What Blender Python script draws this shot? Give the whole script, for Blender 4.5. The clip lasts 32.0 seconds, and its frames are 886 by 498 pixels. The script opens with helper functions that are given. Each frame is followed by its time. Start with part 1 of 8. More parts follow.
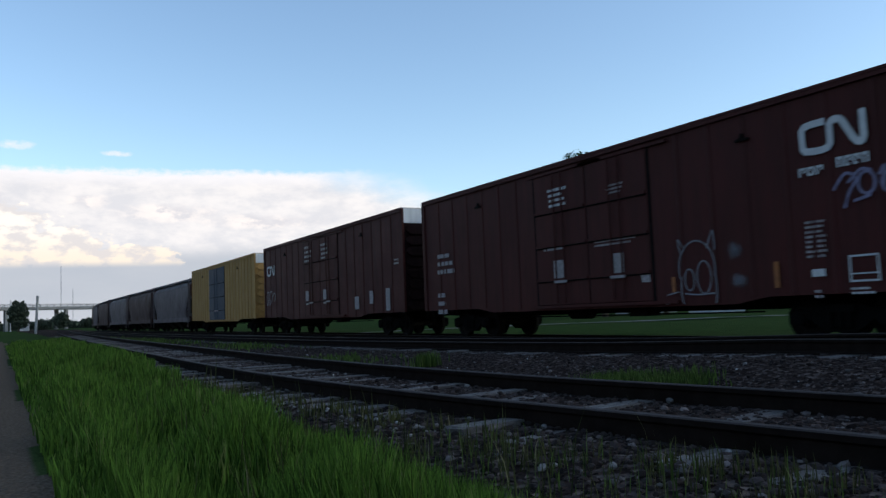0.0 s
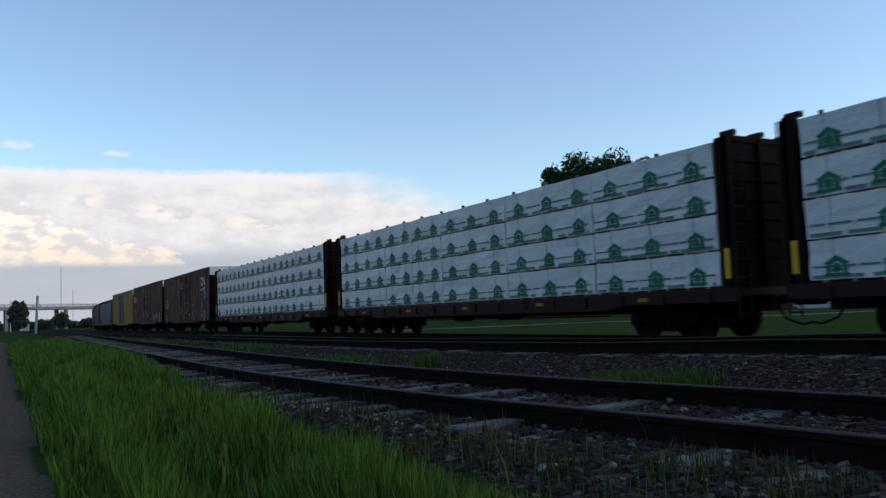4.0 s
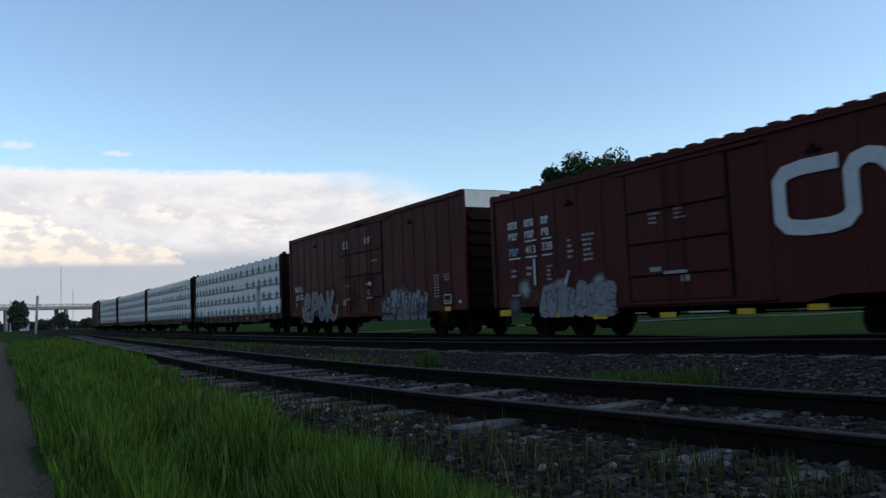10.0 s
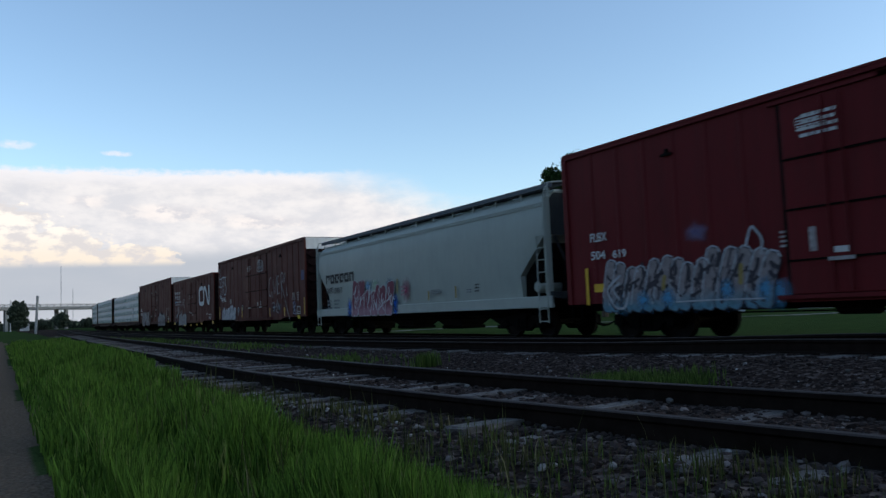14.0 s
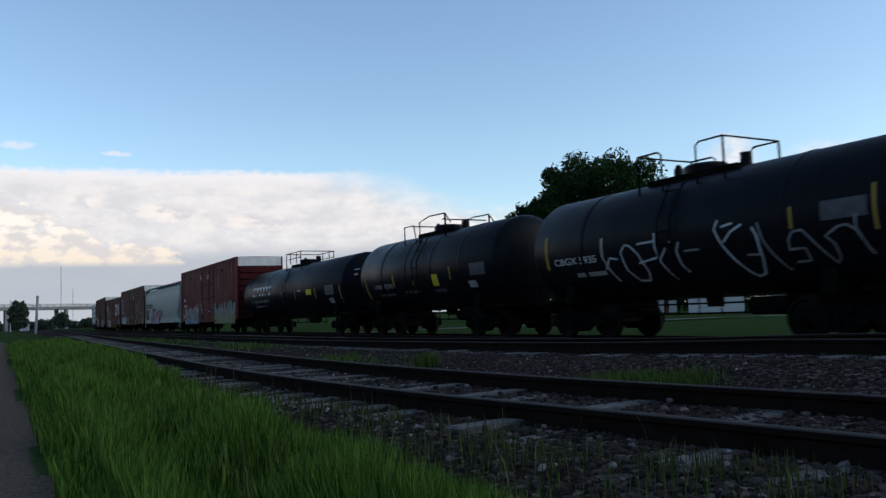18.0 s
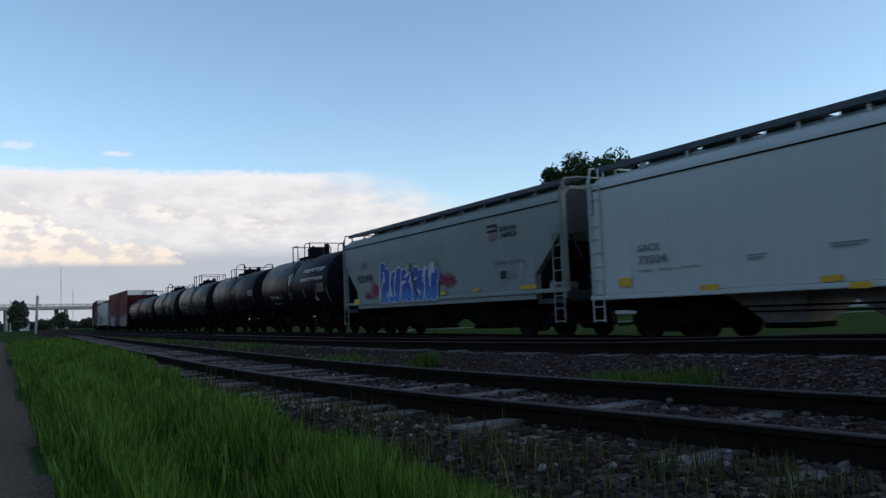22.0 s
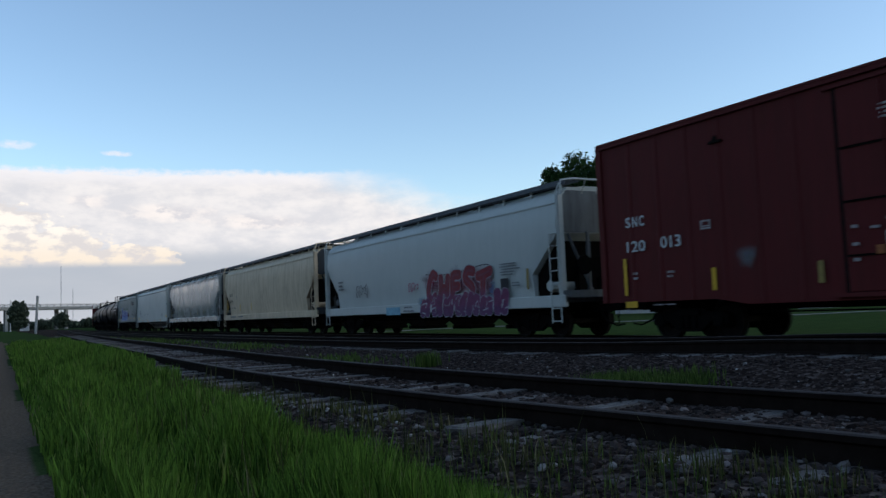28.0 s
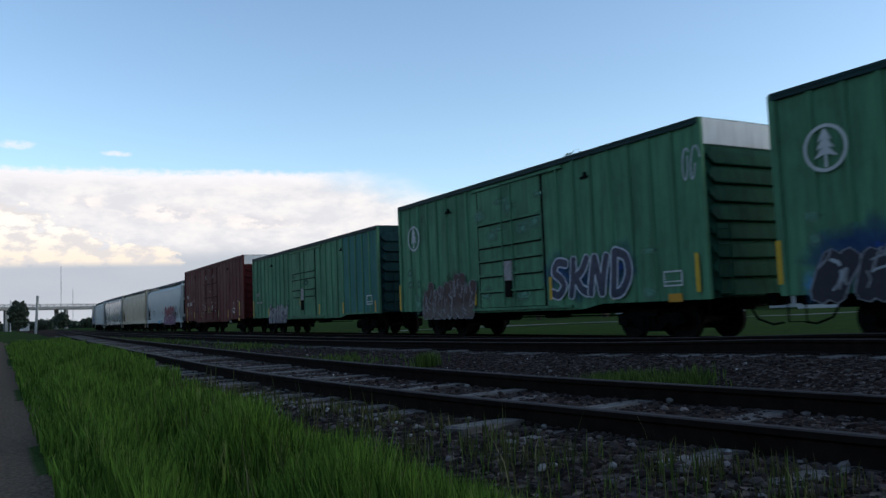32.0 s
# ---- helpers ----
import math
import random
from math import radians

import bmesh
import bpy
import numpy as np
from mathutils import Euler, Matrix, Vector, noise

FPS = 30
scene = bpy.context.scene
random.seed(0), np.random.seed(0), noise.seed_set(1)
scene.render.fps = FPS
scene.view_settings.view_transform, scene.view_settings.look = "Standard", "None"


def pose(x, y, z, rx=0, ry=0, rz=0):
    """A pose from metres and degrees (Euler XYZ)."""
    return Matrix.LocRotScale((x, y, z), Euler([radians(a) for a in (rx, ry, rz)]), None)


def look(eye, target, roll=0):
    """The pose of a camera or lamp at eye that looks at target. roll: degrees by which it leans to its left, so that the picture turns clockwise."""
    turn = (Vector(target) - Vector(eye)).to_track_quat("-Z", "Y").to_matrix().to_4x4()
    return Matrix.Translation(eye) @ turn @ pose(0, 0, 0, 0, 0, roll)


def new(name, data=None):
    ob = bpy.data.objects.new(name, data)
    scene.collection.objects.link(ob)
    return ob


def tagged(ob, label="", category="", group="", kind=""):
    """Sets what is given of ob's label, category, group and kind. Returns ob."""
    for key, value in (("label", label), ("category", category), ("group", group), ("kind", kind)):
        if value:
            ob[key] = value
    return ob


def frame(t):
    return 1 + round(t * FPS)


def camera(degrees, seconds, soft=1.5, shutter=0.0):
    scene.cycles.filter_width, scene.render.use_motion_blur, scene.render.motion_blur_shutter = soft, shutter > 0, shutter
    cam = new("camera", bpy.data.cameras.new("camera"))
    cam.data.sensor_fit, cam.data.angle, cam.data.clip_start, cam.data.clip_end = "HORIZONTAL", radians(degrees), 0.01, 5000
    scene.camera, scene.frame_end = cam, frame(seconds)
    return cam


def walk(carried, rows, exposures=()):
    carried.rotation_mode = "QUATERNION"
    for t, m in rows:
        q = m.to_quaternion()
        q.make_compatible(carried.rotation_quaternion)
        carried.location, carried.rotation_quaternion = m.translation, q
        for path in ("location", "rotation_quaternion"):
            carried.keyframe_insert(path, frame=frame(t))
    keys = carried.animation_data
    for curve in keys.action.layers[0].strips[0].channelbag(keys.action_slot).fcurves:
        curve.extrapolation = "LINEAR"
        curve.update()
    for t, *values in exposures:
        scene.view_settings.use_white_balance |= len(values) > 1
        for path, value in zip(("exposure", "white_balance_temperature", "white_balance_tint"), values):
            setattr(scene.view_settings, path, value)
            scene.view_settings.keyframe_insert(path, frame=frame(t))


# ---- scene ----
# The camera stands still beside the yard tracks.
TH = radians(29.438)
EYE = Vector((0.0, 0.0, 1.0))
cam = camera(58.685, 32.0, soft=1.4, shutter=0.2)
AIM = EYE + Vector((math.sin(TH), math.cos(TH), math.tan(radians(4.517))))
walk(cam, [(0.0, look(EYE, AIM, -2.32)), (32.0, look(EYE, AIM, -2.32))], exposures=[(0.0, 0.12), (2.0, 0.02), (8.0, 0.0), (11.0, 0.05), (14.0, 0.04), (18.0, -0.02), (25.0, -0.02), (29.0, 0.04), (32.0, 0.1)])

# ---- light ----
SUN_AZ, SUN_EL = radians(129), radians(29)
world = bpy.data.worlds.new("evening_sky")
scene.world = world
world.use_nodes = True
wn = world.node_tree.nodes
sky = wn.new("ShaderNodeTexSky")
sky.sky_type = "NISHITA"
sky.sun_disc = False
sky.sun_elevation, sky.sun_rotation = SUN_EL, SUN_AZ
sky.air_density, sky.dust_density, sky.ozone_density = 1.0, 0.7, 1.8
wn["Background"].inputs[1].default_value = 0.203
haze = wn.new("ShaderNodeMix")
haze.data_type, haze.blend_type = "RGBA", "MULTIPLY"
haze.inputs[0].default_value, haze.inputs[7].default_value = 1.0, (0.955, 1.0, 0.985, 1)
world.node_tree.links.new(sky.outputs[0], haze.inputs[6])
world.node_tree.links.new(haze.outputs[2], wn["Background"].inputs[0])
sun = new("sun", bpy.data.lights.new("sun", "SUN"))
sun.data.energy, sun.data.angle, sun.data.color = 0.08, radians(20), (1.0, 0.88, 0.74)
sun.matrix_world = look((0, 0, 0), (-math.sin(SUN_AZ) * math.cos(SUN_EL), -math.cos(SUN_AZ) * math.cos(SUN_EL), -math.sin(SUN_EL)))


# ---- materials ----
def nodes_of(name):
    m = bpy.data.materials.new(name)
    m.use_nodes = True
    nt = m.node_tree
    return m, nt, nt.nodes["Principled BSDF"]


def link(nt, a, b):
    nt.links.new(a, b)


def node(nt, kind, **kw):
    n = nt.nodes.new(kind)
    for k, v in kw.items():
        n.inputs[k].default_value = v
    return n


def ramp(nt, fac, stops):
    r = nt.nodes.new("ShaderNodeValToRGB")
    e = r.color_ramp.elements
    while len(e) < len(stops):
        e.new(0.5)
    for el, (p, c) in zip(e, stops):
        el.position, el.color = p, (*c, 1) if len(c) == 3 else c
    link(nt, fac, r.inputs[0])
    return r


def mix(nt, fac, a, b, mode="MIX"):
    m = nt.nodes.new("ShaderNodeMix")
    m.data_type, m.blend_type = "RGBA", mode
    for sock, v in ((m.inputs[0], fac), (m.inputs[6], a), (m.inputs[7], b)):
        if isinstance(v, bpy.types.NodeSocket):
            link(nt, v, sock)
        elif isinstance(v, tuple):
            sock.default_value = (*v, 1)
        else:
            sock.default_value = v
    return m.outputs[2]


def coords(nt, scale=(1, 1, 1), spread=40.0):
    """Object coordinates in metres, shifted by a random amount from thing to thing."""
    tc = nt.nodes.new("ShaderNodeTexCoord")
    inf = nt.nodes.new("ShaderNodeObjectInfo")
    mul = nt.nodes.new("ShaderNodeMath")
    mul.operation = "MULTIPLY"
    mul.inputs[1].default_value = spread
    link(nt, inf.outputs["Random"], mul.inputs[0])
    add = nt.nodes.new("ShaderNodeVectorMath")
    link(nt, tc.outputs["Object"], add.inputs[0])
    link(nt, mul.outputs[0], add.inputs[1])
    mp = nt.nodes.new("ShaderNodeMapping")
    mp.inputs["Scale"].default_value = scale
    link(nt, add.outputs[0], mp.inputs[0])
    return mp.outputs[0]


def bumped(nt, bsdf, height, strength, distance=0.01):
    b = node(nt, "ShaderNodeBump", Strength=strength, Distance=distance)
    link(nt, height, b.inputs["Height"])
    link(nt, b.outputs[0], bsdf.inputs["Normal"])


def paint(name, colour, rough=0.55, dirt=(0.019, 0.013, 0.010), amount=0.35, rust=0.0, metal=0.0, streak=1.0, shine=0.06):
    """Weathered paint: vertical grime streaks, blotches, specks of rust."""
    m, nt, b = nodes_of(name)
    v1 = coords(nt, (2.2, 2.2, 0.25))
    n1 = node(nt, "ShaderNodeTexNoise", Scale=2.0, Detail=6.0, Roughness=0.65)
    link(nt, v1, n1.inputs[0])
    n2 = node(nt, "ShaderNodeTexNoise", Scale=0.7, Detail=8.0, Roughness=0.7)
    link(nt, coords(nt), n2.inputs[0])
    n3 = node(nt, "ShaderNodeTexNoise", Scale=35.0, Detail=3.0)
    link(nt, coords(nt), n3.inputs[0])
    r1 = ramp(nt, n1.outputs[0], [(0.42, (0, 0, 0)), (0.75, (amount * streak,) * 3)])
    r2 = ramp(nt, n2.outputs[0], [(0.4, (0, 0, 0)), (0.8, (amount,) * 3)])
    pale = tuple(min(1.0, c * 1.25 + 0.012) for c in colour)
    c = mix(nt, n2.outputs[0], colour, pale)
    c = mix(nt, r1.outputs[0], c, dirt)
    c = mix(nt, r2.outputs[0], c, dirt)
    if rust:
        r3 = ramp(nt, n2.outputs[0], [(0.58 - 0.1 * rust, (0, 0, 0)), (0.72, (rust,) * 3)])
        c = mix(nt, r3.outputs[0], c, (0.075, 0.026, 0.012))
    link(nt, c, b.inputs["Base Color"])
    rr = ramp(nt, n2.outputs[0], [(0.3, (rough - 0.1,) * 3), (0.7, (min(1, rough + 0.15),) * 3)])
    link(nt, rr.outputs[0], b.inputs["Roughness"])
    b.inputs["Metallic"].default_value = metal
    b.inputs["Specular IOR Level"].default_value = shine
    bumped(nt, b, n3.outputs[0], 0.12, 0.004)
    return m


def plain(name, colour, rough=0.7, metal=0.0, vary=0.25, scale=6.0, bump=0.2, shine=0.12):
    m, nt, b = nodes_of(name)
    n = node(nt, "ShaderNodeTexNoise", Scale=scale, Detail=5.0, Roughness=0.65)
    link(nt, coords(nt), n.inputs[0])
    dark = tuple(c * (1 - vary) for c in colour)
    lite = tuple(min(1, c * (1 + vary)) for c in colour)
    r = ramp(nt, n.outputs[0], [(0.3, dark), (0.7, lite)])
    link(nt, r.outputs[0], b.inputs["Base Color"])
    b.inputs["Roughness"].default_value, b.inputs["Metallic"].default_value = rough, metal
    b.inputs["Specular IOR Level"].default_value = shine
    n4 = node(nt, "ShaderNodeTexNoise", Scale=scale * 8, Detail=3.0)
    link(nt, coords(nt), n4.inputs[0])
    bumped(nt, b, n4.outputs[0], bump, 0.01)
    return m


def leafy(name, dark, lite, through_light=0.25, pale=None, gloss=0.05):
    m, nt, b = nodes_of(name)
    g = nt.nodes.new("ShaderNodeNewGeometry")
    r = ramp(nt, g.outputs["Random Per Island"], [(0.0, dark), (0.7, lite), (0.93, tuple(c * 1.3 for c in lite)), (1.0, pale or tuple(c * 1.5 for c in lite))])
    link(nt, r.outputs[0], b.inputs["Base Color"])
    b.inputs["Roughness"].default_value = 0.75
    b.inputs["Specular IOR Level"].default_value = gloss
    t = nt.nodes.new("ShaderNodeBsdfTranslucent")
    link(nt, r.outputs[0], t.inputs[0])
    ms = nt.nodes.new("ShaderNodeMixShader")
    ms.inputs[0].default_value = through_light
    link(nt, b.outputs[0], ms.inputs[1])
    link(nt, t.outputs[0], ms.inputs[2])
    link(nt, ms.outputs[0], nt.nodes["Material Output"].inputs[0])
    return m


BROWN = paint("boxcar_brown", (0.066, 0.0115, 0.0090), amount=0.4, rust=0.25)
BROWN_OLD = paint("boxcar_brown_faded", (0.056, 0.0120, 0.0098), amount=0.45, rust=0.15)
RED = paint("boxcar_red", (0.100, 0.0072, 0.0090), amount=0.25, rust=0.05)
MAROON = paint("boxcar_maroon", (0.080, 0.0102, 0.010), amount=0.25, rust=0.1)
GREEN = paint("boxcar_green", (0.080, 0.215, 0.113), dirt=(0.026, 0.028, 0.022), amount=0.55, rust=0.08)
TEAL = paint("boxcar_blue_green", (0.032, 0.150, 0.125), amount=0.35, rust=0.1)
YELLOW = paint("boxcar_yellow", (0.37, 0.215, 0.07), amount=0.3, rust=0.1)
DOORBLUE = paint("door_slate_blue", (0.045, 0.065, 0.085), amount=0.3)
# box car end paints: grime, plus the shade on end faces as darker colour
END_BROWN = paint("shaded_grimy_end_brown", (0.011, 0.0036, 0.0034), amount=0.6, dirt=(0.004, 0.003, 0.003), shine=0.01)
END_RED = paint("shaded_grimy_end_red", (0.048, 0.006, 0.007), amount=0.55, dirt=(0.007, 0.004, 0.004), shine=0.02)
END_GREEN = paint("shaded_grimy_end_green", (0.011, 0.062, 0.036), amount=0.55, dirt=(0.006, 0.006, 0.005), shine=0.02)
END_TEAL = paint("shaded_grimy_end_blue_green", (0.010, 0.042, 0.044), amount=0.55, dirt=(0.006, 0.006, 0.006), shine=0.02)
# pale and grey hopper ends: side paint darkened for shade, under the dirt
END_PALE = paint("shaded_dusty_end_pale_grey", (0.11, 0.125, 0.135), rough=0.6, amount=0.6, dirt=(0.04, 0.035, 0.03), shine=0.05)
END_GREY = paint("shaded_grimy_hopper_end_grey", (0.038, 0.047, 0.054), rough=0.6, amount=0.6, dirt=(0.02, 0.018, 0.016), shine=0.05)
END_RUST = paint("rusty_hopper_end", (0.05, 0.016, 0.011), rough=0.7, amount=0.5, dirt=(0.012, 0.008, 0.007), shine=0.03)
ROOF_DARK = paint("dark_roof_rim", (0.012, 0.040, 0.038), amount=0.5)
GRATING = plain("roof_walk_grey", (0.075, 0.088, 0.10), rough=0.6, vary=0.3)
# near-black for grimy small parts and for painted shade about the doors
NEAR_BLACK = plain("black_grime_and_shade", (0.010, 0.009, 0.008), rough=0.95, vary=0.5, scale=9, shine=0.03)
WHITE = paint("white_end_paint", (0.62, 0.62, 0.60), amount=0.25)
GREY = paint("hopper_light_grey", (0.285, 0.31, 0.275), rough=0.45, amount=0.2, streak=0.3)
UPGREY = paint("hopper_dull_grey", (0.205, 0.225, 0.205), rough=0.5, amount=0.25, streak=0.4)
PALE = paint("hopper_white", (0.40, 0.42, 0.39), rough=0.42, amount=0.17, streak=0.3)
STEELGREY = paint("hopper_gloss_grey", (0.165, 0.19, 0.185), rough=0.24, amount=0.12, shine=0.5)
BEIGE = paint("hopper_beige", (0.52, 0.415, 0.285), rough=0.5, amount=0.3, rust=0.12)
OLDGREY = paint("hopper_worn_grey", (0.27, 0.28, 0.28), rough=0.5, amount=0.4, rust=0.1)
TANK = paint("tank_black", (0.0018, 0.0028, 0.0062), rough=0.34, amount=0.3, dirt=(0.002, 0.0022, 0.003), shine=0.025)
TANK_OLD = paint("tank_black_worn", (0.0024, 0.0031, 0.0058), rough=0.34, amount=0.5, dirt=(0.0035, 0.0032, 0.0032), shine=0.05)
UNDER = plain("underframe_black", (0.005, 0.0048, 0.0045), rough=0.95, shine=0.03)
DECKBROWN = paint("flatcar_brown", (0.022, 0.0085, 0.008), amount=0.4, rust=0.3)
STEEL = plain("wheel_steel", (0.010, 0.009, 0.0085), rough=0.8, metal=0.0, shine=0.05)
REFLECT = plain("yellow_reflector", (0.55, 0.33, 0.03), rough=0.4, vary=0.12)
STENCIL = plain("white_stencil_paint", (0.52, 0.52, 0.50), rough=0.7, vary=0.12)
STENCIL_DIM = plain("worn_white_stencil_paint", (0.30, 0.27, 0.26), rough=0.8, vary=0.35, scale=14)
STENCIL_BLACK = plain("black_stencil_paint", (0.03, 0.03, 0.032), rough=0.7)
OLDDARK = paint("hopper_grimy_brown", (0.062, 0.040, 0.038), rough=0.6, amount=0.5, rust=0.3, shine=0.04)
OLDMID = paint("hopper_brownish_grey", (0.125, 0.105, 0.105), rough=0.6, amount=0.45, rust=0.25, shine=0.04)
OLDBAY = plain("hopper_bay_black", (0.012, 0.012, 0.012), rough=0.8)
RAIL = plain("rail_rusty_steel", (0.012, 0.0085, 0.007), rough=0.95, metal=0.0, vary=0.4, shine=0.03)
RAILHEAD = plain("rail_head_steel", (0.044, 0.036, 0.033), rough=0.75, metal=0.0, shine=0.1)


# ---- geometry helpers ----
def box(bm, x0, x1, y0, y1, z0, z1):
    v = [bm.verts.new(p) for p in ((x0, y0, z0), (x1, y0, z0), (x1, y1, z0), (x0, y1, z0), (x0, y0, z1), (x1, y0, z1), (x1, y1, z1), (x0, y1, z1))]
    for f in ((0, 3, 2, 1), (4, 5, 6, 7), (0, 1, 5, 4), (1, 2, 6, 5), (2, 3, 7, 6), (3, 0, 4, 7)):
        bm.faces.new([v[i] for i in f])
    return v


def slab(bm, outline, axis, lo, hi):
    """A closed outline of (p, q) pairs thickened along an axis: 'x' takes (y, z), 'y' takes (x, z), 'z' takes (x, y)."""
    put = {"x": lambda p, q, w: (w, p, q), "y": lambda p, q, w: (p, w, q), "z": lambda p, q, w: (p, q, w)}[axis]
    a = [bm.verts.new(put(p, q, lo)) for p, q in outline]
    b = [bm.verts.new(put(p, q, hi)) for p, q in outline]
    n = len(a)
    bm.faces.new(a), bm.faces.new(b[::-1])
    for i in range(n):
        bm.faces.new((a[i], b[i], b[(i + 1) % n], a[(i + 1) % n]))


def loft(bm, rings, caps=True):
    rows = [[bm.verts.new(p) for p in r] for r in rings]
    n = len(rows[0])
    for r, s in zip(rows, rows[1:]):
        for i in range(n):
            bm.faces.new((r[i], r[(i + 1) % n], s[(i + 1) % n], s[i]))
    if caps:
        bm.faces.new(rows[0][::-1]), bm.faces.new(rows[-1])


def pipe(bm, pts, r=0.02, n=6):
    pts = [Vector(p) for p in pts]
    rings = []
    for i, p in enumerate(pts):
        d = (pts[min(i + 1, len(pts) - 1)] - pts[max(i - 1, 0)]).normalized()
        side = d.orthogonal().normalized() if i == 0 else (side - d * side.dot(d)).normalized()
        up = d.cross(side)
        rings.append([p + (side * math.cos(2 * math.pi * k / n) + up * math.sin(2 * math.pi * k / n)) * r for k in range(n)])
    loft(bm, rings)


def turned(bm, profile, axis="y", n=20, at=(0, 0, 0)):
    """A body of revolution about an axis through at; the profile is (along, radius)."""
    rings = []
    for w, r in profile:
        ring = []
        for k in range(n):
            c, s = r * math.cos(2 * math.pi * k / n), r * math.sin(2 * math.pi * k / n)
            p = {"y": (c, w, s), "x": (w, c, s), "z": (c, s, w)}[axis]
            ring.append(Vector(p) + Vector(at))
        rings.append(ring)
    loft(bm, rings)


def mesh_of(name, bm, material, smooth=False):
    bmesh.ops.recalc_face_normals(bm, faces=bm.faces[:])
    me = bpy.data.meshes.new(name)
    bm.to_mesh(me)
    bm.free()
    for m in material if isinstance(material, (list, tuple)) else (material,):
        me.materials.append(m)
    if smooth:
        me.shade_smooth()
        me.set_sharp_from_angle(angle=radians(35))
    return me


def part(name, bm, material, parent, label="", smooth=False):
    ob = new(name, mesh_of(name, bm, material, smooth) if isinstance(bm, bmesh.types.BMesh) else bm)
    ob.parent = parent
    return tagged(ob, label)


def placed(name, mesh, parent, m, label=""):
    ob = new(name, mesh)
    ob.parent = parent
    ob.matrix_basis = m
    return tagged(ob, label)


def bulk(name, verts, faces, material):
    me = bpy.data.meshes.new(name)
    me.from_pydata(verts, [], faces)
    me.materials.append(material)
    return me


# ---- the lie of the land ----
def smooth_path(knots):
    """A smooth curve through (a, value) knots."""
    xs, ys = [k[0] for k in knots], [k[1] for k in knots]
    ms = []
    for i in range(len(xs)):
        lo, hi = max(i - 1, 0), min(i + 1, len(xs) - 1)
        ms.append((ys[hi] - ys[lo]) / (xs[hi] - xs[lo]))

    def at(a):
        if a <= xs[0]:
            return ys[0] + ms[0] * (a - xs[0])
        if a >= xs[-1]:
            return ys[-1] + ms[-1] * (a - xs[-1])
        i = max(k for k in range(len(xs) - 1) if xs[k] <= a)
        h = xs[i + 1] - xs[i]
        u = (a - xs[i]) / h
        return ((1 + 2 * u) * (1 - u) ** 2 * ys[i] + u * (1 - u) ** 2 * h * ms[i] + u * u * (3 - 2 * u) * ys[i + 1] + u * u * (u - 1) * h * ms[i + 1])
    return at


MAIN_B, BEND_A, BEND_R = 15.05, 118.0, 560.0
MAIN_Z = 0.10


def main_at(s):
    """Place and heading of the main track s metres along it: straight, then a wide bend."""
    if s <= BEND_A:
        return MAIN_B, s, 0.0
    w = (s - BEND_A) / BEND_R
    return MAIN_B + BEND_R * (1 - math.cos(w)), BEND_A + BEND_R * math.sin(w), w


near_b = smooth_path([(-200, 6.2), (-12, 6.0), (-5, 5.35), (0, 4.62), (2.5, 4.25), (4.2, 4.0), (6, 3.74), (10, 3.50), (17, 3.56), (25, 3.74), (40, 4.1), (71, 5.2), (110, 7.0), (160, 10.6), (220, 17.5)])
NEAR_Z = 0.35
MID_B = 9.6
mid_z = smooth_path([(-200, 0.5), (2, 0.5), (6.6, 0.47), (8.3, 0.425), (10.8, 0.365), (16.7, 0.30), (25, 0.24), (50, 0.18), (120, 0.12), (300, 0.1)])


def mid_b(a):
    return MID_B if a < 90 else MID_B + (a - 90) ** 2 / 1500.0


def hump(d, half, slope):
    """1 on the bed, falling off to 0 over the shoulder."""
    u = max(0.0, min(1.0, 1 - (abs(d) - half) / slope))
    return u * u * (3 - 2 * u)


def ground_z(b, a):
    z = 0.0
    z += 0.06 * noise.noise(Vector((b * 0.25, a * 0.25, 0))) * (1 if b < 2.3 or b > 19 else 0.3)
    if -60 < a < 260:
        z = z + (NEAR_Z - 0.155 - z) * hump(b - near_b(a), 1.25, 1.3)
        z = z + (mid_z(a) - 0.20 - z) * hump(b - mid_b(a), 1.4, 1.6)
    m = MAIN_B if a < BEND_A else MAIN_B + (a - BEND_A) ** 2 / (2 * BEND_R)
    z = z + (MAIN_Z - 0.20 - z) * hump(b - m, 1.6, 1.8)
    return z


